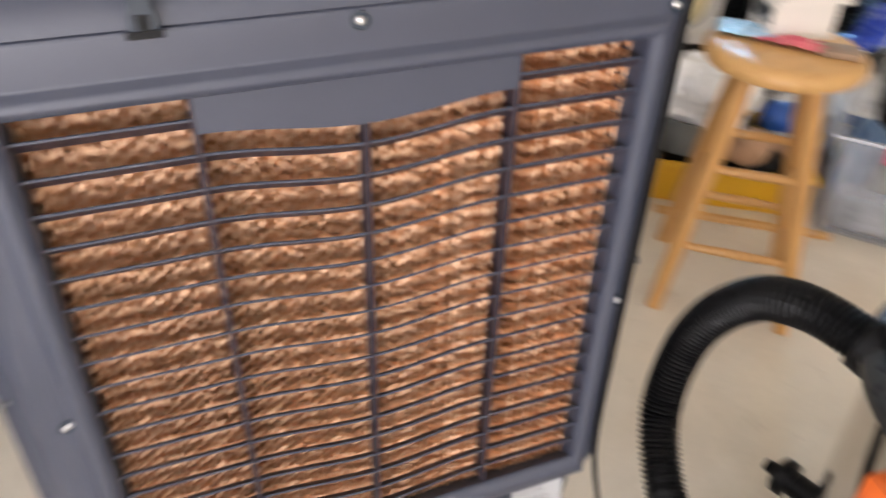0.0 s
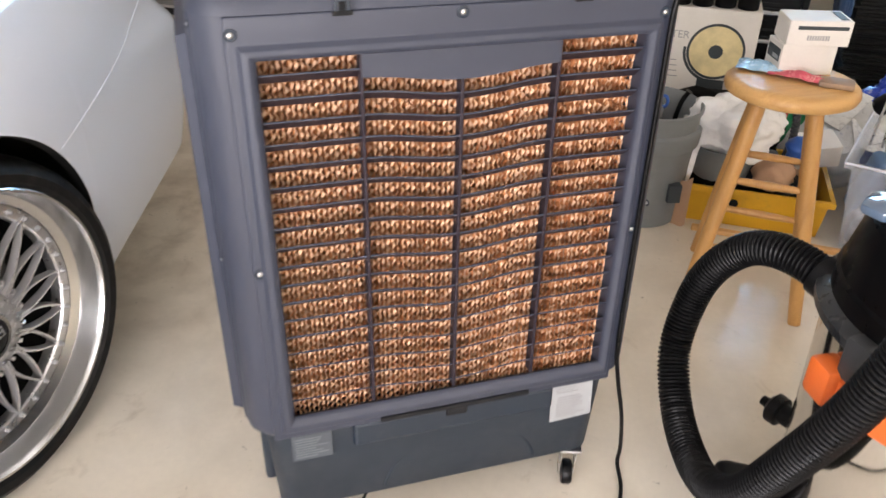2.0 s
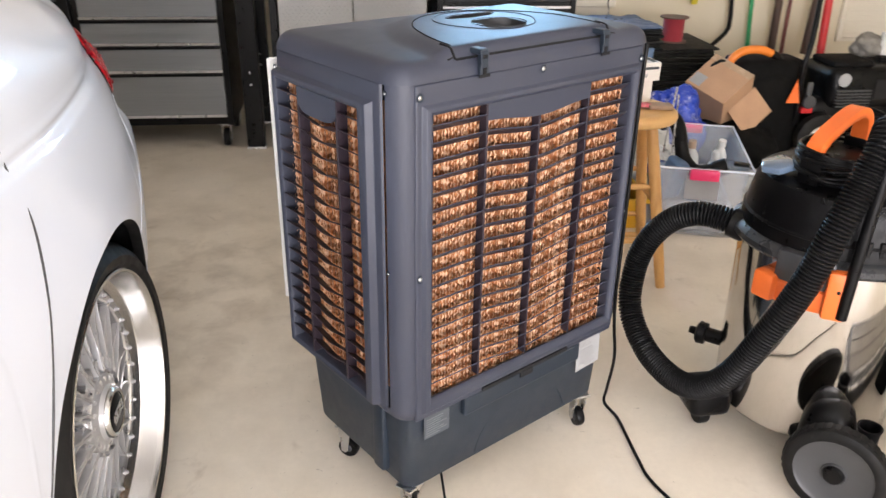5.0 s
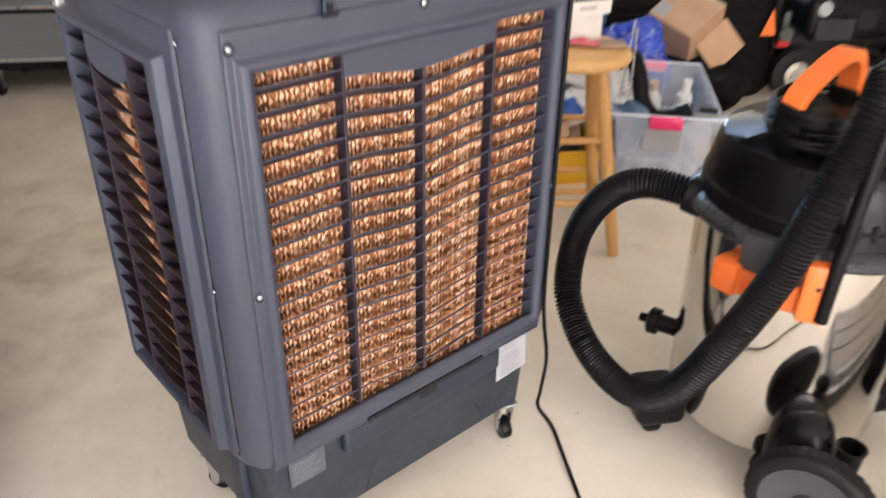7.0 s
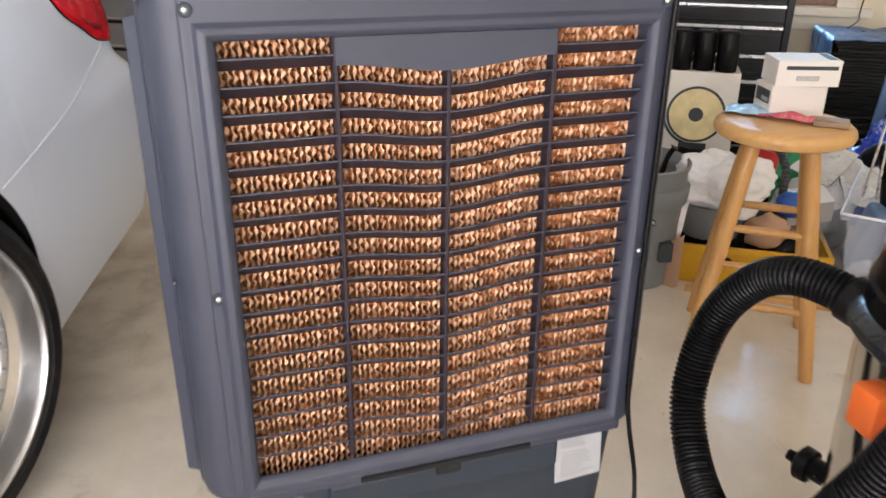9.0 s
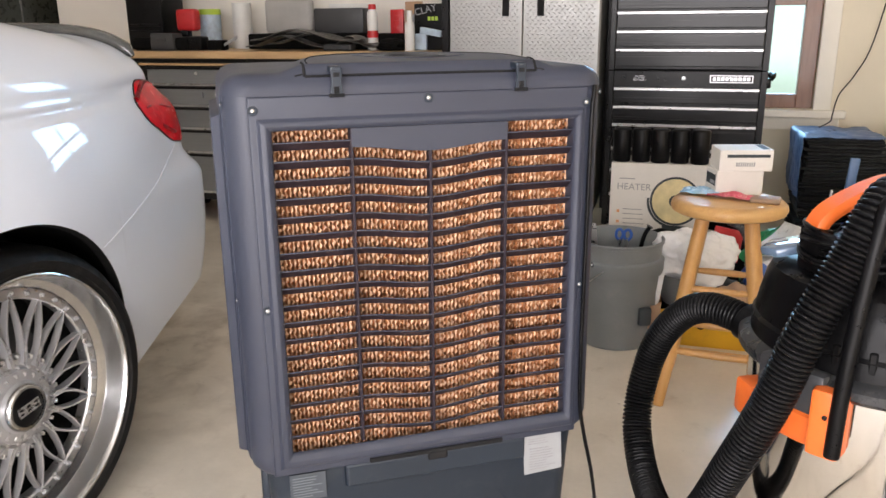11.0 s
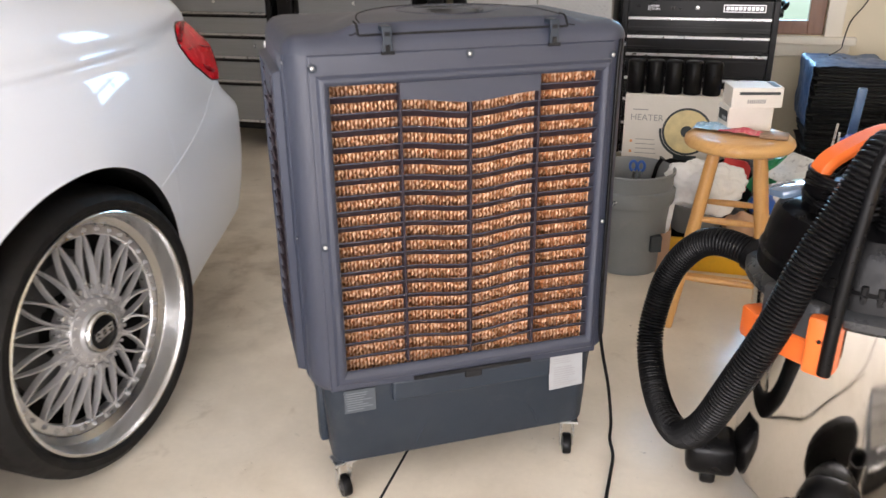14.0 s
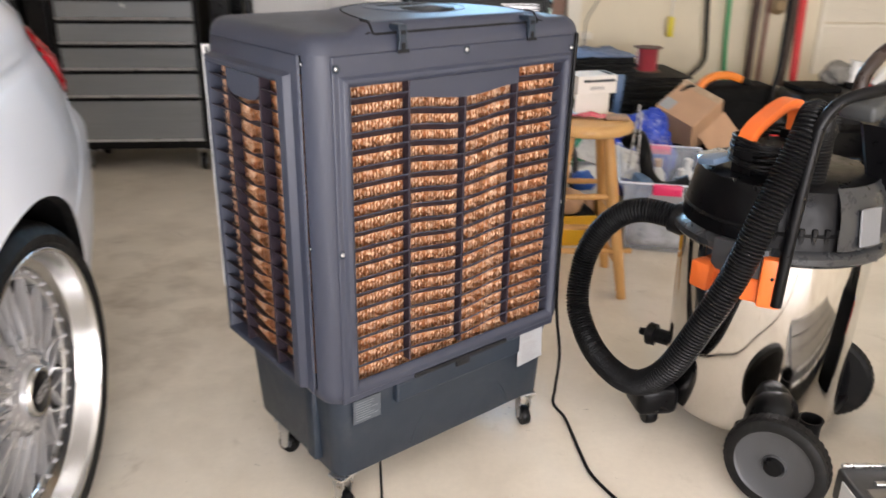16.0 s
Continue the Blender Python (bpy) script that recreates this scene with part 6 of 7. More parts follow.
# bucket
bk = thing("bucket", "grey plastic bucket with tools, on the concrete floor", "bucket", garage(0.058, 2.03))
bm = B()
lathe(bm, [(0.0, 0.0), (0.126, 0.0), (0.131, 0.006), (0.145, 0.262), (0.156, 0.265), (0.158, 0.272), (0.160, 0.312), (0.157, 0.318), (0.149, 0.322), (0.150, 0.368), (0.156, 0.370), (0.157, 0.380), (0.152, 0.384), (0.147, 0.378), (0.144, 0.30), (0.126, 0.012), (0.0, 0.010)], 56)
part("pail", bm, BUCKET_GREY, bk, smooth=40)
bm = B()
tube(bm, [Matrix.Rotation(radians(-13), 4, "Z") @ Vector((-0.163 * abs(math.sin(a)), 0.162 * math.cos(a), 0.295 - 0.15 * abs(math.sin(a)))) for a in np.linspace(math.pi, 2 * math.pi, 24)], 0.0022, 8)
part("wire_handle", bm, STEEL, bk, smooth=60)
bm = B()
box(bm, (0.045, -0.1475, 0.10), (0.085, -0.118, 0.16), 0.001, 1, pose(0, 0, 0, 0, 0, 20))
part("sticker", bm, INK, bk, "dark sticker")
sc = thing("scissors", "blue-handled scissors standing in the bucket", "scissors", garage(0.075, 2.00, 0.012))
for s in (-1, 1):
    bm = B()
    tube(bm, [Vector((s * 0.014 + 0.012 * math.cos(a), 0, 0.385 + 0.018 * math.sin(a))) for a in np.linspace(0, 2 * math.pi, 25)], 0.005, 8, False)
    part("finger_loop", bm, BLUE, sc, smooth=60)
    bm = B()
    rod(bm, (s * 0.012, 0, 0.37), (-s * 0.008, 0.0, 0.0), 0.006, 8, 0.002)
    part("blade", bm, STEEL, sc)
bm = B()
tube(bm, smooth_path([(0, 0, 0), (0.01, 0, 0.25), (0.025, 0.0, 0.36), (0.045, 0, 0.405)], 5), [0.008] * 15 + [0.013], 10)
solo("pliers", bm, BLACK, "black-gripped tool standing in the bucket", "tool", garage(0.115, 2.06, 0.012), smooth=60)
bm = B()
box(bm, (-0.03, -0.002, 0), (0.03, 0.002, 0.41), 0.001, 1, pose(0, 0, 0, 0, -6, 0))
solo("scraper", bm, STEEL, "steel scraper standing in the bucket", "tool", garage(-0.01, 2.02, 0.016))

# black bag behind the bucket
solo("fabric_bag", crumple((0.24, 0.13, 0.19), 3, 0.22), BLACK_MATT, "slumped black fabric bag beside the heater carton", "bag", garage(0.27, 2.40), smooth=70)

# yellow tote with its contents
yt = thing("yellow_tote", "shallow dirty yellow plastic tote full of oddments", "storage tote", garage(0.20, 2.0))
bm = B()
rect = lambda x0, x1, y0, y1: [(x0, y0), (x0, y1), (x1, y1), (x1, y0)]
walls_of(bm, [(rect(0.02, 0.42, 0.02, 0.36), 0.0), (rect(0.008, 0.432, 0.008, 0.372), 0.115), (rect(-0.008, 0.448, -0.008, 0.388), 0.117), (rect(-0.008, 0.448, -0.008, 0.388), 0.135), (rect(0.006, 0.434, 0.006, 0.374), 0.135), (rect(0.02, 0.42, 0.02, 0.36), 0.012)], closed=True)
part("tub", bm, YELLOW, yt, smooth=30)
bm = B()
lathe(bm, [(0.0, 0.0), (0.014, 0.0), (0.014, 0.003), (0.0, 0.003)], 20, pose(0.155, 0.006, 0.085, 90, 0, 0))
part("hand_hole", bm, DARK, yt)
bm = B()
box(bm, (0.0, -0.03, 0.0), (0.46, -0.008, 0.018), 0.004)
solo("wood_strip", bm, PINE_SEAT, "pine strip lying on the floor before the tote", "board", garage(0.24, 1.97, 0, -3))
for i, (du, dn, sz, mt, lab) in enumerate(((0.08, 0.16, (0.07, 0.12, 0.10), BLACK_MATT, "black cloth"), (0.30, 0.12, (0.09, 0.08, 0.085), BLACK, "black oddments"), (0.22, 0.26, (0.08, 0.08, 0.11), GREY_PL, "grey oddments"), (0.37, 0.24, (0.05, 0.09, 0.10), CARD, "brown oddments"))):
    solo("crumpled_wrapper", crumple(sz, 11 + i, 0.35, 3), mt, lab + " piled in the yellow tote", "clutter", garage(0.20 + du, 2.0 + dn, 0.014), "tote contents", 60)
gt = thing("grey_tub", "small grey plastic tub lying in the yellow tote", "tub", garage(0.30, 2.12, 0.135))
bm = B()
lathe(bm, [(0.0, 0.0), (0.085, 0.0), (0.11, 0.105), (0.116, 0.107), (0.116, 0.113), (0.108, 0.112), (0.082, 0.006), (0, 0.006)], 40)
part("tub", bm, BUCKET_GREY, gt, smooth=40)
BAG = surface("white_carrier_bag", (0.92, 0.92, 0.92), rough=0.32, var=0.03, scale=8, grain=0.02, bump=0.08, fine=40)
solo("carrier_bag", crumple((0.155, 0.115, 0.105), 21, 0.30, 5, 0.07), BAG, "crumpled white plastic carrier bag on the tote", "plastic bag", garage(0.315, 2.10, 0.225), smooth=80)
for i, (dx, dz, l) in enumerate(((-0.125, 0.23, 0.12), (-0.105, 0.20, 0.16))):
    bm = B()
    sheet(bm, lambda s, t: Vector((-0.02 * s + 0.012 * math.sin(5 * t), 0.01 * math.sin(9 * s), -l * s + 0.03 * (t - 0.5))), 10, 6)
    solo("bag_handle", bm, BAG, "white torn bag handle hanging from the tote", "plastic bag", garage(0.315 + dx, 2.01, dz + 0.07), smooth=80)
bm = B()
box(bm, (-0.055, -0.006, 0.0), (0.055, 0.006, 0.115), 0.004)
solo("red_plate", bm, RED, "flat red plastic piece stuck in the tote", "clutter", garage(0.415, 2.16, 0.285) @ pose(0, 0, 0, -12, 14, 20))
bm = B()
pts, rad = ribbed(smooth_path([(0.0, 0, 0.16), (0.045, 0.0, 0.14), (0.075, 0.0, 0.08), (0.08, 0.0, 0.0), (0.07, 0, -0.07)], 8), 0.013, 0.012, 0.7)
tube(bm, pts, rad, 10)
solo("flex_conduit", bm, GREY_PL, "grey ribbed conduit hooped over the tote", "conduit", garage(0.42, 2.15, 0.27))
solo("crumpled_wrapper", crumple((0.05, 0.05, 0.045), 31, 0.3, 3), BLUE, "blue crumpled wrapper in the tote", "clutter", garage(0.53, 2.12, 0.215), "tote contents", 60)
solo("crumpled_wrapper", crumple((0.07, 0.05, 0.06), 33, 0.35, 3), CARD, "torn brown cardboard in the tote", "clutter", garage(0.46, 2.06, 0.13), "tote contents", 60)
bm = B()
box(bm, (-0.07, -0.05, 0), (0.07, 0.05, 0.075), 0.003)
solo("carton", bm, WHITE_CARD, "white carton with dark print in the tote", "box", garage(0.58, 2.20, 0.19) @ pose(0, 0, 0, 12, -8, 14))
for i, (u, n, s, m_) in enumerate(((0.20, 1.955, 0.05, CARD), (0.19, 2.06, 0.06, WHITE_CARD))):
    bm = B()
    sheet(bm, lambda a, b: Vector((0.09 * (a - 0.5), 0.02 * math.sin(4 * a + i), 0.17 * b + 0.015 * math.sin(7 * a))), 10, 8)
    solo("torn_card", bm, m_, "torn scrap of packing leaning on the tote", "scrap", garage(u - 0.03, n, 0.002, 30 * i + 10), smooth=70)

# clear tote with vacuum tools
CLEAR = clear("frosted_clear_plastic", (0.80, 0.86, 0.97), 0.18, 0.24)
TOTE = garage(0.632, 1.945, 0, -17)
ct = thing("clear_tote", "clear plastic storage tote with pink latches, full of vacuum tools", "storage tote", TOTE)
bm = B()
walls_of(bm, [(rect(0.04, 0.32, 0.04, 0.58), 0.0), (rect(0.012, 0.348, 0.012, 0.613), 0.275), (rect(-0.006, 0.366, -0.006, 0.632), 0.28), (rect(-0.006, 0.366, -0.006, 0.632), 0.298), (rect(0.014, 0.346, 0.014, 0.611), 0.296), (rect(0.044, 0.316, 0.044, 0.576), 0.006)], closed=True)
part("tub", bm, CLEAR, ct, smooth=30)
bm = B()
tube(bm, [Vector(p) for p in ((-0.006, -0.006, 0.296), (0.366, -0.006, 0.296), (0.366, 0.632, 0.296), (-0.006, 0.632, 0.296), (-0.006, -0.006, 0.296))], 0.004, 8, False)
part("rim", bm, clear("clear_rim", (0.86, 0.89, 0.98), 0.15, 0.85), ct)
for y, s in ((-0.012, 0), (0.640, 1)):
    bm = B()
    box(bm, (0.125, y - 0.012, 0.255), (0.235, y + 0.012, 0.298), 0.006)
    part("latch", bm, PINK, ct, "pink plastic latch", smooth=40)
bm = B()
box(bm, (0.115, -0.003, 0.165), (0.245, 0.004, 0.25), 0.002, 1, pose(0, 0.01, 0))
part("sticker", bm, PAPER, ct, "white printed label")
bm = B()
tube(bm, smooth_path([(0.02, 0.30, 0.38), (0.06, 0.26, 0.42), (0.09, 0.20, 0.37), (0.11, 0.15, 0.29), (0.16, 0.11, 0.25), (0.23, 0.10, 0.265), (0.275, 0.10, 0.285)], 6), [0.030] * 12 + [0.028] * 18 + [0.034] * 7, 18)
solo("vacuum_nozzle", bm, BLACK, "curved black vacuum nozzle lying in the clear tote", "vacuum tool", TOTE, smooth=60)
bm = B()
box(bm, (0.0, 0.0, 0.0), (0.07, 0.10, 0.20), 0.018, 3, pose(0.03, 0.06, 0.10, 8, 12, 20))
solo("blue_tool", bm, STEEL_BLUE, "steel blue plastic tool body in the clear tote", "tool", TOTE, smooth=40)
bm = B()
box(bm, (0.04, 0.02, 0.01), (0.32, 0.56, 0.14), 0.04, 3)
solo("folded_cloth", bm, surface("mixed_pale_cloth", (0.42, 0.45, 0.50), rough=0.9, var=0.3, scale=14, dirt=(0.1, 0.12, 0.2), dirt_amount=0.6), "pale cloths filling the bottom of the clear tote", "cloth", TOTE @ pose(0, 0, 0.005), smooth=50)
for i, (x, y, h, r) in enumerate(((0.17, 0.33, 0.17, 0.03), (0.25, 0.26, 0.15, 0.027), (0.28, 0.40, 0.16, 0.03))):
    b = thing("plastic_bottle", "white plastic bottle standing in the clear tote", "bottle", TOTE @ pose(x, y, 0.146, 6, 4 * i - 4, 0), "bottles in the tote")
    bm = B()
    lathe(bm, [(0.0, 0.0), (r, 0.0), (r, h * 0.6), (r * 0.45, h * 0.8), (r * 0.4, h * 0.86)], 24)
    part("bottle", bm, WHITE_PL, b, smooth=40)
    bm = B()
    lathe(bm, [(r * 0.55, h * 0.82), (r * 0.55, h), (0.0, h)], 20)
    part("cap", bm, WHITE_PL if i else surface("tan_bottle", (0.5, 0.36, 0.26), rough=0.5), b, smooth=40)
bm = B()
box(bm, (0.0, 0.0, 0.0), (0.06, 0.03, 0.012), 0.004, 2, pose(0.29, 0.05, 0.302, 0, 0, -15))
solo("clip", bm, BLACK, "small black clip on the rim of the clear tote", "clip", TOTE, smooth=40)

# blue bag and long tools behind the tote
BLUE_BAG = surface("blue_printed_sack", (0.02, 0.06, 0.46), rough=0.3, var=0.3, scale=10, bump=0.3, fine=30, dirt=(0.80, 0.82, 0.88), dirt_amount=0.95)
solo("blue_sack", crumple((0.20, 0.13, 0.23), 41, 0.32, 5), BLUE_BAG, "glossy blue printed plastic sack behind the clear tote", "sack", garage(0.98, 2.72), smooth=80)
solo("crumpled_wrapper", crumple((0.13, 0.10, 0.17), 45, 0.4, 4), GREEN, "green crumpled wrapper behind the stool", "clutter", garage(0.63, 2.62), "oddments by the carton", 60)
solo("crumpled_wrapper", crumple((0.14, 0.10, 0.14), 47, 0.4, 4), WHITE_PL, "white crumpled wrapping behind the stool", "clutter", garage(0.66, 2.46), "oddments by the carton", 60)
solo("crumpled_wrapper", crumple((0.15, 0.14, 0.15), 48, 0.3, 4), BLACK_MATT, "dark heap of bags behind the tote", "clutter", garage(0.52, 2.75), "oddments by the carton", 60)
bm = B()
box(bm, (-0.020, -0.010, 0.0), (0.020, 0.010, 0.44), 0.006, 2, pose(0, 0, 0, 4, 3, 0))
solo("spirit_level", bm, STEEL_BLUE, "blue level standing against the folded mats", "level", garage(0.955, 3.12, 0.085), smooth=40)
solo("crumpled_wrapper", crumple((0.12, 0.10, 0.055), 51, 0.2, 3), BLACK_MATT, "black bag under the level", "clutter", garage(0.955, 3.12), "oddments by the carton", 60)
bm = B()
rod(bm, (0, 0, 0), (0.02, 0.0, 0.27), 0.004)
rod(bm, (0.035, 0, 0), (0.03, 0.0, 0.24), 0.004)
solo("steel_rod", bm, STEEL, "bright steel rods standing in the clear tote", "tool", TOTE @ pose(0.03, 0.17, 0.30))

PRINTED = surface("printed_glossy_paper", (0.72, 0.73, 0.74), rough=0.3, var=0.1, scale=12, dirt=(0.05, 0.10, 0.30), dirt_amount=0.9)
PRINTED_GREY = surface("printed_grey_paper", (0.60, 0.60, 0.58), rough=0.4, var=0.15, scale=14, dirt=(0.10, 0.10, 0.11), dirt_amount=0.9)
for i, (u, n, z, rx, ry, rz, mt, lab) in enumerate(((0.70, 2.34, 0.235, 18, -14, 30, PRINTED, "blue and white printed leaflet on the heap"), (0.76, 2.42, 0.275, 26, 10, -12, PRINTED_GREY, "grey printed leaflet on the heap"),
                                                    (0.66, 2.44, 0.300, 12, -22, 55, PRINTED_GREY, "grey printed leaflet on the heap"), (0.80, 2.34, 0.225, 20, 16, 8, PRINTED, "blue and white printed leaflet on the heap"))):
    bm = B()
    sheet(bm, lambda a, b: Vector((0.20 * (a - 0.5), 0.14 * (b - 0.5), 0.012 * math.sin(4 * a + i) * b)), 10, 8)
    bmesh.ops.solidify(bm, geom=bm.faces[:], thickness=0.003)
    solo("leaflet", bm, mt, lab, "leaflet", garage(u, n, z) @ pose(0, 0, 0, rx, ry, rz), "leaflets on the heap", 60)

# stacks of folded mats, with a reel
rng = random.Random(8)
for u, n, w, d, tall_, grp in ((0.82, 3.42, 0.34, 0.46, 0.560, "first"), (1.16, 3.42, 0.33, 0.46, 0.450, "second")):
    z = 0.0
    while z < tall_:
        bm = B()
        h = rng.uniform(0.011, 0.017)
        x0, y0 = rng.uniform(-0.016, 0.016), rng.uniform(-0.026, 0.014)
        wob, amp = rng.uniform(0, 6), rng.uniform(0.001, 0.0035)
        nx = 10
        t = bmesh.new()
        rows_ = []
        for y, lift in ((y0 + d, 1), (y0 + 0.007, 1), (y0, 0.62), (y0, 0.38), (y0 + 0.007, 0)):
            rows_.append([t.verts.new((x0 + w * i / nx + 0.004 * (i in (0, nx)) * (1 if i == 0 else -1) * (lift in (0, 1)), y + 0.005 * math.sin(7 * i / nx + wob) * (y < y0 + 0.1), h * lift * 0.96 + amp * lift * math.sin(11 * i / nx + wob))) for i in range(nx + 1)])
        for p, q in zip(rows_, rows_[1:]):
            for i in range(nx):
                t.faces.new((p[i], p[i + 1], q[i + 1], q[i]))
        for i in (0, nx):
            t.faces.new([p[i] for p in rows_])
        bmesh.ops.recalc_face_normals(t, faces=t.faces[:])
        merge(bm, t)
        solo("folded_mat", bm, MAT_FOAM, "thin black folded mat in a stack against the wall", "mat", garage(u, n, z), "folded mats", 40)
        z += h + 0.0005
    if grp == "first":
        top_z = z


def drape(s, t):
    """A cover lying on the stack and hanging down its near side in creases."""
    along = s * 0.66
    crease = 0.008 * noise.noise(Vector((s * 9, t * 7, 3.0))) + 0.004 * noise.noise(Vector((s * 26, t * 22, 5.0)))
    if along < 0.30:
        return Vector((-0.022 - 0.012 * abs(noise.noise(Vector((s * 5, t * 11, 1.0)))) + crease, 0.46 * t - 0.02, top_z - 0.30 + along + 0.006))
    return Vector((-0.022 + (along - 0.30), 0.46 * t - 0.024 + crease, top_z + 0.008 + crease + 0.006 * math.sin(6 * t)))


bm = B()
sheet(bm, drape, 50, 40)
bmesh.ops.solidify(bm, geom=bm.faces[:], thickness=0.003)
solo("blue_cover", bm, BLUE_FABRIC, "creased blue cover draped over the folded mats", "cover", garage(0.82, 3.42), smooth=70)
reel = thing("wire_reel", "red reel of wire standing on the folded mats", "reel", garage(1.30, 3.62, z + 0.002))
for z0, z1, r in ((0.0, 0.006, 0.082), (0.134, 0.140, 0.082)):
    bm = B()
    lathe(bm, [(0.0, z0), (r, z0), (r, z1), (0.0, z1)], 36)
    part("flange", bm, surface("brown_fibre", (0.16, 0.10, 0.08), rough=0.7), reel)
bm = B()
lathe(bm, [(0.058 + 0.0022 * (k % 2), 0.006 + 0.128 * k / 44) for k in range(45)], 36)
part("winding", bm, surface("red_wire", (0.42, 0.05, 0.07), rough=0.4, var=0.2), reel, "red wound wire")

# cardboard carton on dark bags
CT = garage(1.238, 2.801, 0.433) @ pose(0, 0, 0, 32.3, 17.9, -53.2)
cb = thing("cardboard_carton", "tilted brown cardboard carton with an open flap", "box", CT)
bm = B()
box(bm, (-0.115, -0.115, -0.21), (0.115, 0.115, 0.0), 0.003)
part("carton", bm, CARD, cb)
bm = B()
box(bm, (-0.108, -0.10, 0.0005), (-0.045, -0.03, 0.0012))
part("label", bm, PAPER, cb, "pale shipping label")
bm = B()
box(bm, (-0.115, 0.075, 0.0004), (0.116, 0.113, 0.0009))
part("tape", bm, surface("brown_tape", (0.5, 0.36, 0.24), rough=0.25), cb)
bm = B()
box(bm, (0.0, -0.10, -0.002), (0.15, 0.10, 0.002), 0.0, 1, pose(0.116, 0.03, -0.10, 0, 40, 0))
part("flap", bm, CARD, cb)
solo("dark_bag", crumple((0.25, 0.22, 0.125), 61, 0.2, 4), BLACK_MATT, "heap of dark bags under the cardboard carton", "bag", garage(1.32, 2.80), smooth=70)
solo("paper_sack", crumple((0.17, 0.12, 0.10), 63, 0.28, 4), surface("green_white_sack", (0.66, 0.66, 0.58), rough=0.5, var=0.15, scale=8, dirt=(0.10, 0.32, 0.12), dirt_amount=0.8), "white and green sack lying on the floor", "sack", garage(1.36, 2.27), smooth=80)
bm = B()
box(bm, (-0.03, -0.03, 0.0), (0.03, 0.03, 0.004))
solo("paper_tag", bm, RED, "red tag lying on the sack", "tag", garage(1.33, 2.22, 0.165) @ pose(0, 0, 0, 30, 0, 10))

# leaf blower
lb = thing("leaf_blower", "black leaf blower with an orange handle", "leaf blower", garage(1.55, 2.98))
bm = B()
lathe(bm, [(0.0, 0.0), (0.17, 0.0), (0.20, 0.04), (0.205, 0.30), (0.18, 0.40), (0.12, 0.45), (0.0, 0.455)], 28, Matrix.Diagonal((1.15, 0.8, 1, 1)))
box(bm, (-0.19, -0.12, 0.36), (0.18, 0.10, 0.50), 0.04, 3)
part("body", bm, BLACK_MATT, lb, smooth=45)
bm = B()
tube(bm, smooth_path([(-0.22, -0.06, 0.46), (-0.205, -0.06, 0.505), (-0.15, -0.06, 0.540), (-0.07, -0.06, 0.545), (-0.005, -0.06, 0.525)], 6), 0.021, 12)
part("handle", bm, surface("amber_plastic", (0.78, 0.22, 0.025), rough=0.4), lb, "orange carrying handle", smooth=60)
bm = B()
tube(bm, smooth_path([(-0.005, -0.06, 0.525), (0.03, -0.06, 0.505), (0.06, -0.06, 0.46)], 6), 0.022, 12)
part("handle_end", bm, BLACK, lb, "black end of the handle", smooth=60)
bm = B()
tube(bm, smooth_path([(-0.22, -0.10, 0.44), (-0.27, -0.10, 0.50), (-0.33, -0.10, 0.47), (-0.36, -0.1, 0.40)], 6), 0.008, 10)
part("strap", bm, BLACK, lb, smooth=60)
bm = B()
prism(bm, [(0.06, 0.30), (0.13, 0.30), (0.10, 0.42)], 0.004, pose(0, -0.170, 0.0))
part("warning_mark", bm, ORANGE, lb)

# wheeled machine
mw = thing("wheeled_mower", "black wheeled mower with a round sticker", "lawn mower", garage(1.80, 2.82))
bm = B()
box(bm, (-0.03, 0.06, 0.10), (0.60, 0.46, 0.30), 0.05, 3)
box(bm, (0.06, 0.04, 0.24), (0.52, 0.36, 0.46), 0.05, 3)
part("deck", bm, BLACK, mw, smooth=45)
bm = B()
lathe(bm, [(0.0, 0.0), (0.034, 0.0), (0.034, 0.002), (0.0, 0.002)], 28, pose(0.13, 0.0395, 0.40, 90, 0, 0))
part("sticker", bm, PAPER, mw, "round pale sticker")
bm = B()
box(bm, (0.30, 0.034, 0.30), (0.40, 0.045, 0.40), 0.004)
part("vent", bm, DARK, mw)
for i in range(6):
    bm = B()
    box(bm, (0.10, 0.026, 0.262 + 0.016 * i), (0.285, 0.044, 0.270 + 0.016 * i), 0.002)
    part("cooling_fin", bm, GREY_PL, mw)
bm = B()
box(bm, (0.08, 0.08, 0.452), (0.30, 0.30, 0.484), 0.012)
lathe(bm, [(0.0, 0.03), (0.034, 0.028), (0.038, 0.0)], 20, pose(0.42, 0.20, 0.456))
part("air_filter_cover", bm, BLACK_MATT, mw, "matt black filter cover and cap", smooth=40)
bm = B()
box(bm, (-0.075, 0.015, 0.30), (-0.045, 0.030, 0.395), 0.004)
lathe(bm, [(0.0, -0.010), (0.030, -0.010), (0.034, -0.006), (0.034, 0.006), (0.030, 0.010), (0.0, 0.010)], 20, pose(-0.060, 0.004, 0.30, 90, 0, 0))
part("guide_roller", bm, GREY_PL, mw, "grey guide roller on a bracket", smooth=40)
bm = B()
box(bm, (-0.08, 0.02, 0.235), (-0.02, 0.05, 0.265), 0.006)
part("red_lever", bm, RED, mw, "small red lever")
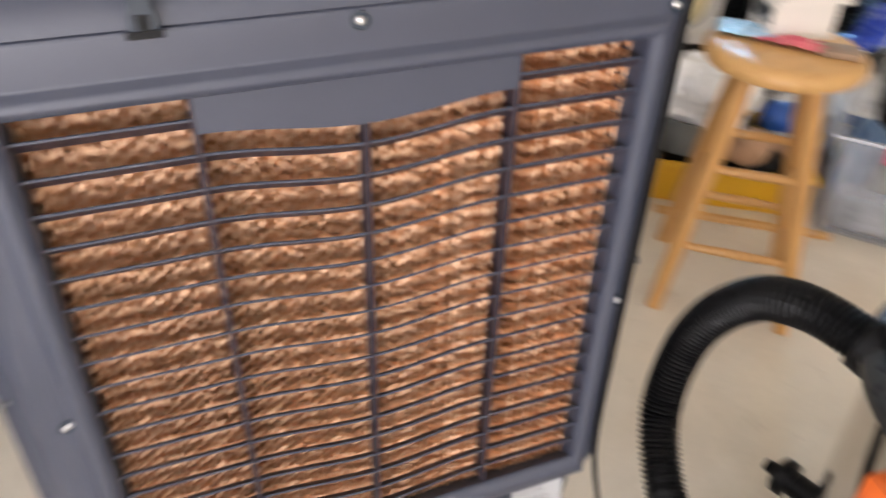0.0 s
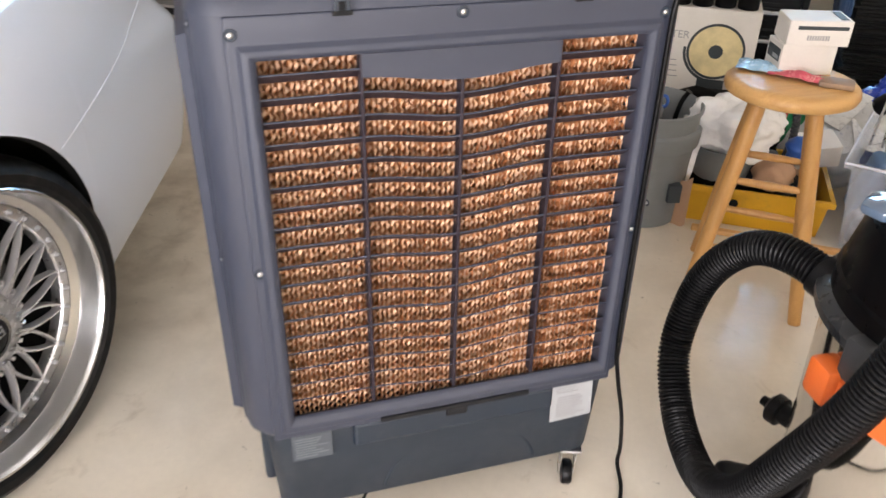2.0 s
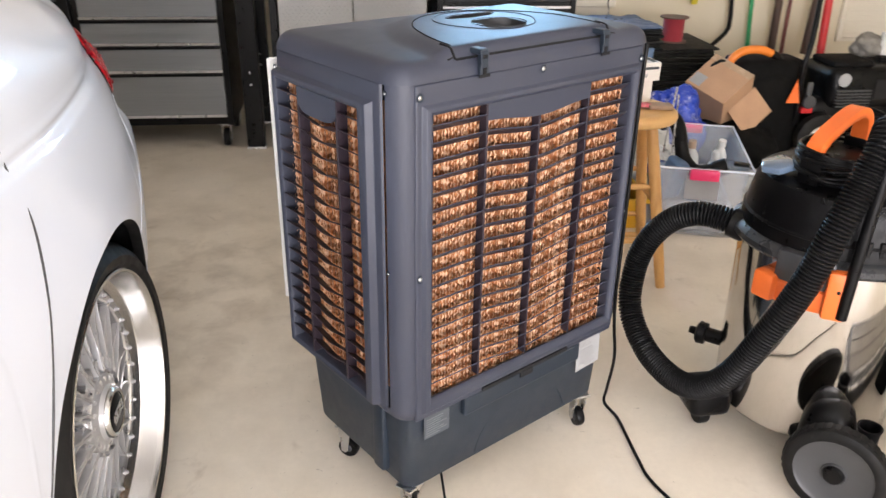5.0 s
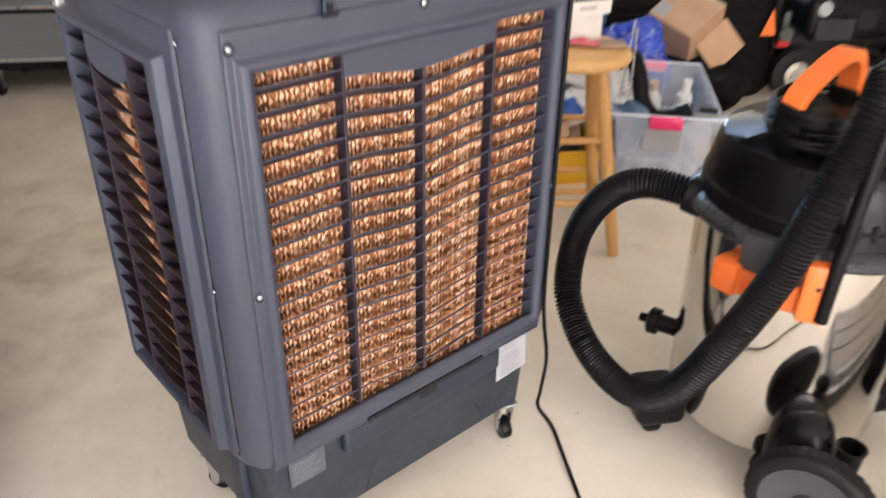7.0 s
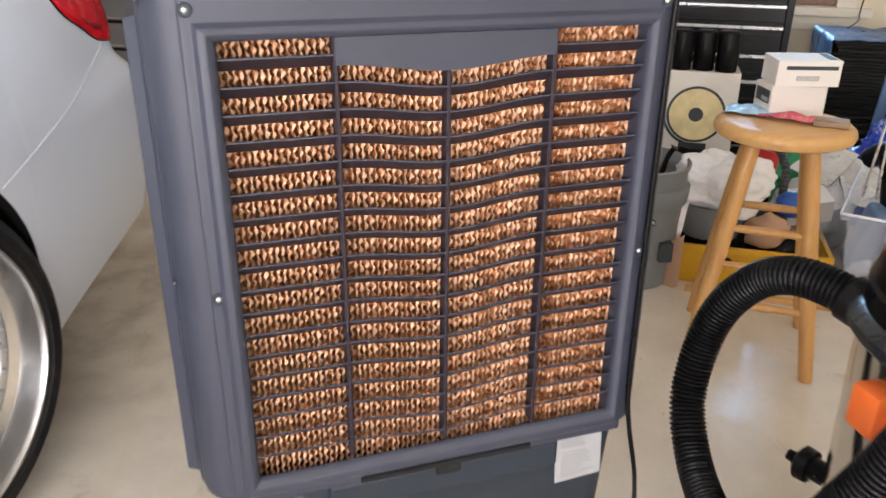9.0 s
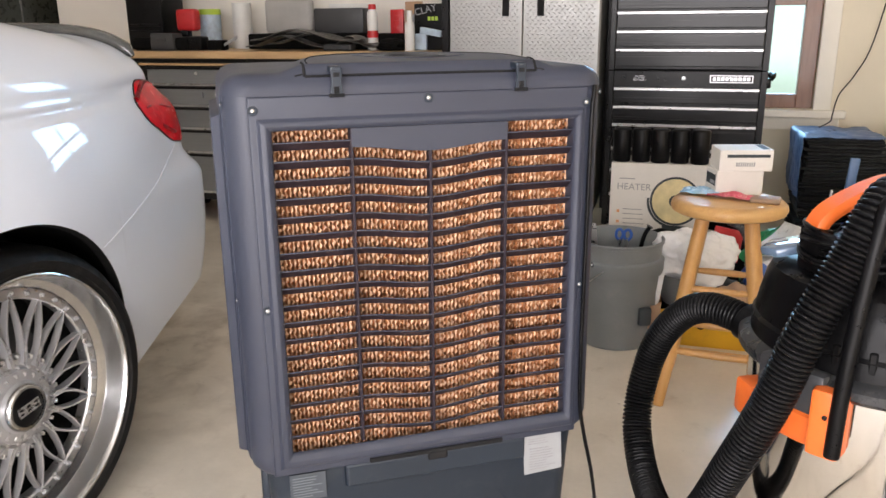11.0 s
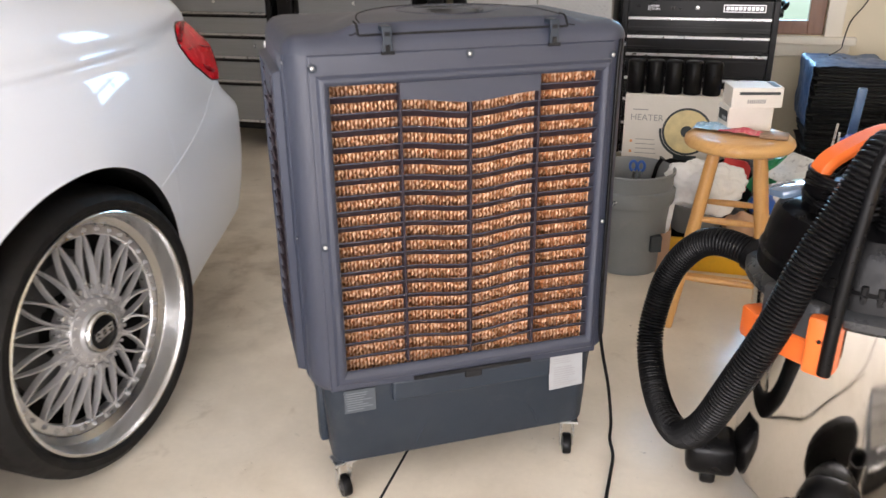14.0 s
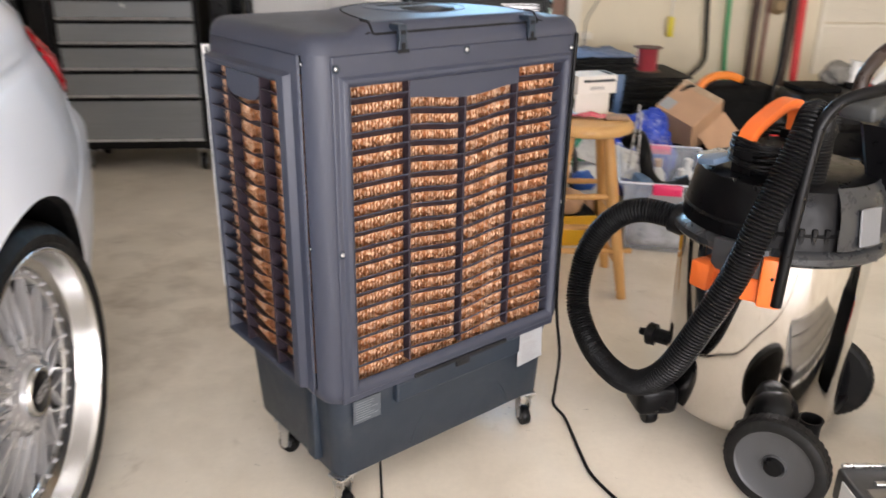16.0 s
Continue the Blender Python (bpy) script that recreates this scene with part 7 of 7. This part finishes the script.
for x, y in ((0.02, 0.0), (0.55, 0.0), (0.02, 0.50), (0.55, 0.50)):
    bm = B()
    lathe(bm, [(0.06, -0.03), (0.10, -0.034), (0.118, -0.024), (0.120, 0.0), (0.118, 0.024), (0.10, 0.034), (0.06, 0.03)], 40, pose(x, y, 0.12, 90, 0, 0), closed=True)
    wh = part("wheel", bm, RUBBER, mw, "black wheel", smooth=40)
    bm = B()
    lathe(bm, [(0.0, 0.030), (0.02, 0.032), (0.024, 0.022), (0.052, 0.018), (0.060, 0.028), (0.062, -0.028), (0.0, -0.028)], 28, pose(x, y, 0.12, 90, 0, 0))
    part("hub", bm, STEEL, wh, "steel hub", smooth=40)
bm = B()
tube(bm, smooth_path([(-0.10, 0.03, 0.18), (-0.13, 0.0, 0.45), (-0.10, 0.02, 0.62), (-0.06, 0.1, 0.95)], 6), 0.013, 10)
part("handle_bar", bm, BLACK, mw, smooth=60)
# red pole, pipes, bin, cans
bm = B()
tube(bm, [Vector((0.0, 0, 0.0)), Vector((0.05, 0.18, 1.25))], 0.022, 14)
solo("red_pole", bm, RED, "red broom pole leaning by the mower", "broom", garage(2.08, 3.34, 0.0))
for i, (u, n, lean, l) in enumerate(((2.38, 3.10, 5, 0.13), (2.50, 3.08, 38, 0.19))):
    bm = B()
    rod(bm, (0, 0, 0), (0, 0, l), 0.027, 18)
    rod(bm, (0, 0, l - 0.03), (0, 0, l), 0.031, 18)
    solo("white_pipe", bm, WHITE_PL, "short white plastic pipe on the mower", "pipe", garage(u - 0.12, n, 0.462) @ pose(0, 0, 0, 0, lean, 0), "white pipes", 40)
solo("grey_bag", crumple((0.09, 0.07, 0.07), 71, 0.3, 4), surface("grey_mesh", (0.22, 0.21, 0.19), rough=0.8, var=0.3, scale=20), "grey crumpled bag on the mower", "bag", garage(2.20, 3.14, 0.462), smooth=70)
bm = B()
box(bm, (0.0, 0.0, 0.0), (0.16, 0.20, 0.40), 0.012, 3)
solo("blue_bin", bm, STEEL_BLUE, "blue plastic bin beside the mower", "bin", garage(2.44, 3.24), smooth=40)
solo("red_rag", crumple((0.05, 0.04, 0.06), 73, 0.3, 3), RED, "red rag on the blue bin", "cloth", garage(2.46, 3.29, 0.40), smooth=70)
FUEL_RED = surface("dark_red_plastic", (0.36, 0.010, 0.022), rough=0.4, var=0.15, scale=9)
for i, u in enumerate((2.60, 2.77, 2.95)):
    g = thing("fuel_can", "red plastic fuel can with a black cap", "fuel can", garage(u, 3.30 + 0.06 * (i % 2), 0, 12 * i - 10), "fuel cans")
    bm = B()
    box(bm, (-0.072, -0.10, 0.0), (0.072, 0.10, 0.165), 0.03, 3)
    tube(bm, smooth_path([(0, -0.07, 0.16), (0, -0.05, 0.205), (0, 0.03, 0.205), (0, 0.06, 0.16)], 5), 0.013, 10)
    part("can", bm, FUEL_RED, g, smooth=45)
    bm = B()
    lathe(bm, [(0.028, 0.16), (0.028, 0.20), (0.018, 0.21), (0.016, 0.24), (0, 0.242)], 18, pose(0.0, -0.085, 0.0, -12, 0, 0))
    part("spout", bm, BLACK, g, smooth=45)

# tools hung on the wall
def wall_tool(name, label, category, pts, r, material, n=4.06):
    bm = B()
    tube(bm, smooth_path([(x, n - y, z) for x, y, z in pts], 6), r, 10)
    return solo(name, bm, material, label, category, garage(0, 0), "tools on the wall", 60)


wall_tool("black_cane", "black pole with a hooked end hung on the wall", "pole", [(1.80, 0.02, 1.5), (1.80, 0.02, 0.95), (1.835, 0.02, 0.52), (1.82, 0.03, 0.44), (1.77, 0.06, 0.40), (1.70, 0.10, 0.36)], 0.014, BLACK)
wall_tool("green_rake", "green garden rake handle hung on the wall", "rake", [(1.93, 0.02, 1.5), (1.955, 0.02, 0.70), (1.985, 0.02, 0.30)], 0.014, GREEN)
SHAFT = surface("dark_brown_shaft", (0.07, 0.04, 0.03), rough=0.55, var=0.3, scale=14)
wall_tool("shovel", "dark brown shovel shaft hung on the wall", "shovel", [(2.13, 0.04, 1.5), (2.12, 0.05, 0.8), (2.12, 0.07, 0.25)], 0.024, SHAFT)
wall_tool("hoe", "thin dark red hoe shaft hung on the wall", "hoe", [(2.22, 0.03, 1.4), (2.21, 0.03, 0.8), (2.20, 0.05, 0.3)], 0.012, surface("dark_red_shaft", (0.18, 0.05, 0.045), rough=0.5))
wall_tool("edger", "dark edging tool hung on the wall", "edger", [(2.40, 0.04, 1.5), (2.38, 0.05, 0.8), (2.34, 0.08, 0.3)], 0.026, SHAFT)
wall_tool("thin_cable", "thin black cable running down the wall", "cable", [(1.25, 0.02, 1.5), (1.17, 0.02, 1.0), (1.10, 0.02, 0.82), (1.03, 0.06, 0.72), (1.00, 0.12, 0.62), (0.985, 0.20, 0.600), (0.95, 0.30, 0.592), (0.90, 0.42, 0.588)], 0.0035, BLACK)
wall_tool("thin_rope", "thin white rope hung on the wall", "rope", [(1.60, 0.015, 1.4), (1.585, 0.015, 0.72)], 0.004, WHITE_PL)
bm = B()
box(bm, (1.565, 4.03, 0.60), (1.605, 4.055, 0.725), 0.008)
solo("yellow_tag", bm, surface("yellow_plastic", (0.72, 0.60, 0.04), rough=0.4), "yellow plastic grip hung from a cord", "grip", garage(0, 0), smooth=40)
bm = B()
lathe(bm, [(0.0, 0.0), (0.05, 0.0), (0.06, 0.02), (0.03, 0.05), (0.0, 0.05)], 16, pose(2.27, 4.04, 0.80, 90, 0, 0))
solo("hook_rail", bm, surface("old_brass", (0.35, 0.27, 0.16), rough=0.5, metal=0.6), "worn metal tool bracket on the wall", "bracket", garage(0, 0), smooth=40)
lv = thing("louvred_panel", "cream louvred panel fixed to the back wall", "louvre", garage(2.60, 4.07, -0.12), kind="")
for lo, hi in (((0, 0, 0.48), (0.03, 0.028, 1.25)), ((0.47, 0, 0.48), (0.50, 0.028, 1.25)), ((0.03, 0, 0.78), (0.47, 0.026, 0.80)), ((0.03, 0, 0.48), (0.47, 0.026, 0.50))):
    bm = B()
    box(bm, lo, hi, 0.003)
    part("frame", bm, TRIM, lv)
bm = B()
box(bm, (0, -0.0015, -0.008), (0.44, 0.0015, 0.008))
bmesh.ops.rotate(bm, cent=(0, 0, 0), matrix=Matrix.Rotation(radians(-35), 3, "X"), verts=bm.verts[:])
first = part("louvre_slat", bm, TRIM, lv)
first.location = (0.03, 0.012, 0.51)
for i in range(1, 48):
    z = 0.51 + 0.0155 * i
    if 0.775 < z < 0.805 or z > 1.24:
        continue
    ob = new("louvre_slat", first.data)
    ob.parent = lv
    ob.location = (0.03, 0.012, z)

# open tool case by the vacuum
tc = thing("tool_case", "open black tool case with bright metal edges on the floor", "tool case", garage(0.675, 0.425, 0, -4))
bm = B()
box(bm, (0.0, -0.42, 0.0), (0.62, 0.0, 0.085), 0.010, 3)
part("case", bm, GREY_PL, tc, "dark grey plastic case", smooth=40)
TRAY = surface("grey_metal_tray", (0.20, 0.185, 0.165), rough=0.42, metal=0.4, var=0.15, scale=12)
for y0, y1 in ((-0.395, -0.285), (-0.275, -0.185), (-0.175, -0.085)):
    bm = B()
    box(bm, (0.02, y0, 0.083), (0.60, y1, 0.0895), 0.003)
    part("tray", bm, TRAY, tc, "brushed grey metal tray")
bm = B()
box(bm, (0.004, -0.416, 0.0855), (0.616, -0.406, 0.0965), 0.003)
box(bm, (0.004, -0.014, 0.0855), (0.616, -0.004, 0.0965), 0.003)
box(bm, (0.05, -0.075, 0.086), (0.60, -0.062, 0.092), 0.003)
part("edge_strip", bm, STEEL, tc, "bright metal edge strips")
bm = B()
for i in range(4):
    box(bm, (-0.004, -0.10 - 0.085 * i, 0.02), (0.0005, -0.035 - 0.085 * i, 0.070), 0.002)
part("pale_panels", bm, WHITE_PL, tc, "pale side panels")

# on the bench
def on_bench(u, n):
    return garage(u, n, 0.9685)


def can(name, label, category, m, r, h, body, cap, cap_h=0.3, neck=0.6):
    th = thing(name, label, category, m)
    bm = B()
    lathe(bm, [(0.0, 0.0), (r * 0.96, 0.0), (r, 0.004), (r, h * (1 - cap_h)), (r * neck, h * (1 - cap_h * 0.75)), (r * neck, h * (1 - cap_h * 0.6)), (0, h * (1 - cap_h * 0.6))], 28)
    part("can", bm, body, th, smooth=40)
    bm = B()
    lathe(bm, [(0.0, h * (1 - cap_h * 0.62)), (r * neck * 1.05, h * (1 - cap_h * 0.62)), (r * neck * 1.0, h), (0.0, h)], 24)
    part("cap", bm, cap, th, smooth=40)
    return th


PALE_BLUE = surface("pale_blue_label", (0.50, 0.62, 0.74), rough=0.4, var=0.2, scale=30)
LIME = surface("lime_plastic", (0.45, 0.62, 0.06), rough=0.4)
bm = B()
box(bm, (0, 0, 0), (0.24, 0.22, 0.46), 0.008)
box(bm, (0.02, -0.012, 0.03), (0.22, 0.001, 0.11), 0.006)
box(bm, (0.02, -0.010, 0.13), (0.22, 0.001, 0.145), 0.003)
solo("black_case", bm, BLACK, "black equipment case standing on the bench", "case", on_bench(-2.92, 3.36), smooth=40)
bm = B()
box(bm, (0, 0, 0), (0.36, 0.10, 0.07), 0.02, 3)
solo("black_case", bm, BLACK_MATT, "low black tool pouch on the bench", "pouch", on_bench(-2.80, 3.22), smooth=40)
dr = thing("cordless_drill", "red and black cordless drill on the bench", "drill", on_bench(-2.575, 3.32))
bm = B()
box(bm, (0.0, 0.0, 0.0), (0.13, 0.10, 0.075), 0.008)
part("battery", bm, GREY_PL, dr, smooth=40)
bm = B()
box(bm, (0.02, 0.02, 0.055), (0.07, 0.07, 0.11), 0.010)
part("grip", bm, BLACK, dr, smooth=40)
bm = B()
box(bm, (0.0, 0.015, 0.105), (0.125, 0.085, 0.225), 0.018, 3)
part("motor", bm, RED, dr, smooth=40)
can("wipes_tub", "pale blue printed tub with a lime lid on the bench", "tub", on_bench(-2.465, 3.52), 0.062, 0.225, PALE_BLUE, LIME, 0.22, 0.99)
for u, n, w, d, h, mt, lab, cat in ((-2.66, 3.20, 0.15, 0.10, 0.095, GREY_PL, "grey plastic charger on the bench", "charger"), (-2.47, 3.24, 0.11, 0.09, 0.075, BLACK, "small black case on the bench", "case"),
                                    (-2.34, 3.27, 0.10, 0.07, 0.055, BLACK_MATT, "small black pouch on the bench", "pouch"), (-1.62, 3.24, 0.16, 0.08, 0.035, GREY_PL, "flat grey tool case on the bench", "case")):
    bm = B()
    box(bm, (0, 0, 0), (w, d, h), 0.010, 3)
    box(bm, (w * 0.3, -0.005, h * 0.55), (w * 0.7, 0.001, h * 0.75), 0.002)
    solo("small_case", bm, mt, lab, cat, on_bench(u, n), smooth=40)
bm = B()
lathe(bm, [(0.02, 0.0), (0.055, 0.0), (0.056, 0.26), (0.02, 0.26)], 32, closed=True)
solo("paper_roll", bm, WHITE_PL, "white paper towel roll standing on the bench", "paper roll", on_bench(-2.30, 3.60), smooth=40)
bm = B()
box(bm, (0, 0, 0), (0.30, 0.05, 0.19), 0.022, 4)
solo("grey_panel_case", bm, surface("pale_grey_plastic", (0.42, 0.41, 0.39), rough=0.5), "pale grey plastic case leaning at the back of the bench", "case", on_bench(-2.13, 3.56) @ pose(0, 0, 0.086), smooth=40)
bm = B()
box(bm, (0, 0, 0), (1.22, 0.16, 0.085), 0.01)
solo("black_tray", bm, BLACK_MATT, "long low black tray on the bench", "tray", on_bench(-2.19, 3.46), smooth=40)
bm = B()
box(bm, (0, 0, 0), (0.30, 0.11, 0.135), 0.01)
solo("black_box", bm, GREY_PL, "dark grey box standing on the black tray", "box", on_bench(-1.78, 3.48) @ pose(0, 0, 0.086), smooth=40)
bm = B()
box(bm, (0, 0, 0), (0.26, 0.012, 0.30), 0.003)
solo("foam_board", bm, WHITE_PL, "white foam board leaning on the wall behind the bench", "board", on_bench(-1.80, 3.70) @ pose(0, 0, 0, -8, 0, 0))
STRIP = surface("grey_brown_strip", (0.075, 0.070, 0.062), rough=0.4, var=0.2, scale=20, stretch=(0.1, 1, 1))
for i, (u, a, l, h) in enumerate(((-2.02, 8, 0.62, 0.055), (-1.95, 11, 0.66, 0.035), (-2.10, 4, 0.55, 0.02), (-1.60, -8, 0.30, 0.02))):
    bm = B()
    sheet(bm, lambda s, t: Vector((l * s, 0.11 * (t - 0.5), h + 0.07 * math.sin(math.pi * min(1, s * 1.15)) ** 2 * (1 - s * 0.5) + 0.006 * math.sin(math.pi * t))), 20, 6)
    ext = bmesh.ops.solidify(bm, geom=bm.faces[:], thickness=0.004)
    for v in bm.verts:
        v.co.z = max(v.co.z, 0.0005)
    solo("trim_strip", bm, STRIP, "bent grey trim strip lying on the bench", "trim strip", on_bench(u, 3.24 + 0.045 * i) @ pose(0, 0, 0.0, 0, 0, a - 6), "trim strips", 60)
bm = B()
box(bm, (0, 0, 0), (0.085, 0.05, 0.002), 0, 1, pose(0, 0, 0.002, 20, -28, 20))
for v in bm.verts:
    v.co.z += 0.02
solo("paper_card", bm, PAPER, "white card lying on the trim strips", "card", on_bench(-2.20, 3.22))
can("spray_can", "white spray can with a red band on the bench", "spray can", on_bench(-1.37, 3.34), 0.028, 0.235, WHITE_PL, RED, 0.18, 0.7)
bm = B()
lathe(bm, [(0.0285, 0.065), (0.0288, 0.066), (0.0288, 0.10), (0.0285, 0.101)], 28, on_bench(-1.37, 3.34))
solo("label_band", bm, RED, "red label band round the spray can", "label")
bm = B()
box(bm, (0, 0, 0), (0.075, 0.03, 0.21), 0.006)
for k in range(3):
    box(bm, (0.022, -0.002, 0.04 + 0.055 * k), (0.052, 0.002, 0.07 + 0.055 * k), 0.004)
solo("red_holder", bm, RED, "red plastic tool holder standing on the bench", "holder", on_bench(-1.33, 3.50), smooth=40)
bm = B()
box(bm, (-0.035, -0.002, -0.035), (0.035, 0.002, 0.035), 0.002, 1, pose(0, 0, 0.15, 0, 45, 0))
box(bm, (-0.05, 0.003, 0), (0.05, 0.012, 0.25), 0.002)
solo("hazard_sign", bm, CARD, "brown board with a diamond mark on the bench", "sign", on_bench(-1.20, 3.52))
bm = B()
box(bm, (-0.026, -0.004, -0.026), (0.026, -0.0022, 0.026), 0.001, 1, pose(0, 0, 0.15, 0, 45, 0))
solo("hazard_mark", bm, PAPER, "white diamond mark on the brown board", "mark", on_bench(-1.20, 3.52))
can("white_bottle", "slim white bottle standing on the bench", "bottle", on_bench(-1.135, 3.26), 0.026, 0.20, WHITE_PL, WHITE_PL, 0.35, 0.55)
solo("black_cloth", crumple((0.085, 0.06, 0.035), 81, 0.35, 4), BLACK_MATT, "black cloth bundled on the bench", "cloth", on_bench(-1.25, 3.30), smooth=70)
kit = thing("clay_kit_pack", "black retail pack with white lettering on the bench", "pack", on_bench(-1.150, 3.38))
bm = B()
box(bm, (0.0, 0.0, 0.0), (0.16, 0.05, 0.235), 0.004)
part("pack", bm, BLACK, kit)
writing("title", "CLAY", 0.050, pose(0.006, -0.0015, 0.174, 90, 0, 0) @ pose(0, 0, 0, 0, 0, 13), PAPER, kit)
bm = B()
for i in range(3):
    box(bm, (0.075 + 0.02 * i, -0.0012, 0.150), (0.090 + 0.02 * i, 0.0, 0.170))
part("print", bm, LIME, kit)
bm = B()
box(bm, (0.01, -0.03, 0.0), (0.075, -0.002, 0.085), 0.006)
box(bm, (0.02, -0.03, 0.09), (0.14, -0.004, 0.125), 0.006, 2, pose(0, 0, 0, 0, 10, 0))
part("contents", bm, PALE_BLUE, kit, "pale boxes in the pack")
rk = thing("rack_post", "black steel rack upright at the end of the bench", "rack", garage(-0.945, 3.20))
bm = B()
box(bm, (0, 0, 0), (0.035, 0.04, 1.9), 0.003)
part("post", bm, CHEST_BLACK, rk)
bm = B()
box(bm, (0, 0, 0), (0.10, 0.04, 0.95), 0.02, 3)
for v in bm.verts:
    v.co.y += 0.02 * math.sin(v.co.z * 7)
solo("hanging_coat", bm, BLACK_MATT, "black jacket hanging between bench and cabinet", "jacket", garage(-0.955, 3.28, 0.42), smooth=60)

# tall things behind the car
bm = B()
box(bm, (0, 0, 0), (0.5, 0.35, 1.75), 0.01)
solo("dark_locker", bm, surface("dark_green_black", (0.03, 0.035, 0.03), rough=0.3, var=0.2), "dark glossy storage locker beside the bench", "locker", garage(-4.35, 3.55))

# unseen upright tool bag beside the open case, added for the drum's dark reflection
BAG_AT = garage(0.675, 0.425, 0, -4) @ pose(0.25, 0.03, 0)
tb = thing("tool_bag", "unseen black fabric tool bag added beside the open case", "tool bag", BAG_AT)
bm = B()
box(bm, (0.0, 0.0, 0.0), (0.36, 0.17, 0.36), 0.03, 3)
for v in bm.verts:
    v.co.y += 0.008 * math.sin(14 * v.co.x + 9 * v.co.z)
part("bag", bm, BLACK_MATT, tb, smooth=45)
bm = B()
tube(bm, smooth_path([(0.08, 0.085, 0.34), (0.09, 0.085, 0.44), (0.18, 0.085, 0.48), (0.27, 0.085, 0.44), (0.28, 0.085, 0.34)], 6), 0.010, 10)
part("carry_strap", bm, BLACK, tb, smooth=60)
for x0, x1, z0, z1 in ((0.02, 0.16, 0.06, 0.20), (0.20, 0.34, 0.06, 0.20)):
    bm = B()
    box(bm, (x0, 0.160, z0), (x1, 0.195, z1), 0.012, 3)
    part("pocket", bm, GREY_PL, tb, "grey fabric pocket", smooth=45)
for x, mt, lab in ((0.07, RED, "red screwdriver"), (0.11, BLUE, "blue screwdriver"), (0.26, WHITE_PL, "white marker"), (0.30, RED, "red screwdriver")):
    bm = B()
    rod(bm, (x, 0.180, 0.14), (x, 0.186, 0.30), 0.016, 14, 0.013)
    part("tool_handle", bm, mt, tb, lab + " handle", smooth=45)

# ---- outside the windows ----
def glow(name, garden, haze, sky_colour):
    m = bpy.data.materials.new(name)
    m.use_nodes = True
    nt = m.node_tree
    nt.nodes.remove(nt.nodes["Principled BSDF"])
    em = nt.nodes.new("ShaderNodeEmission")
    tc = nt.nodes.new("ShaderNodeTexCoord")
    sp = nt.nodes.new("ShaderNodeSeparateXYZ")
    nt.links.new(tc.outputs["Object"], sp.inputs[0])
    n = noise_tex(nt, tc.outputs["Object"], 1.4, 5)
    add = nt.nodes.new("ShaderNodeMath")
    add.operation = "MULTIPLY_ADD"
    nt.links.new(n, add.inputs[0])
    add.inputs[1].default_value = 0.5
    nt.links.new(sp.outputs["Z"], add.inputs[2])
    nt.links.new(mix_rgb(nt, ramp(nt, sp.outputs["Z"], 1.30, 1.75), mix_rgb(nt, ramp(nt, add.outputs[0], 0.75, 1.05), garden, haze), sky_colour), em.inputs["Color"])
    em.inputs["Strength"].default_value = 28.0
    nt.links.new(em.outputs[0], nt.nodes["Material Output"].inputs["Surface"])
    return m


bm = B()
sheet(bm, lambda s, t: Vector(((s - 0.5) * 7, 0, t * 4 - 0.12)), 4, 4)
bd = part("backdrop", bm, glow("bright_garden_and_sky", (0.026, 0.034, 0.029), (0.038, 0.047, 0.044), (0.36, 0.66, 1.0)), label="overexposed garden and sky outside the window", kind="structure")
bd.matrix_world = garage(1.0, 7.2)
tagged(bd, category="backdrop")
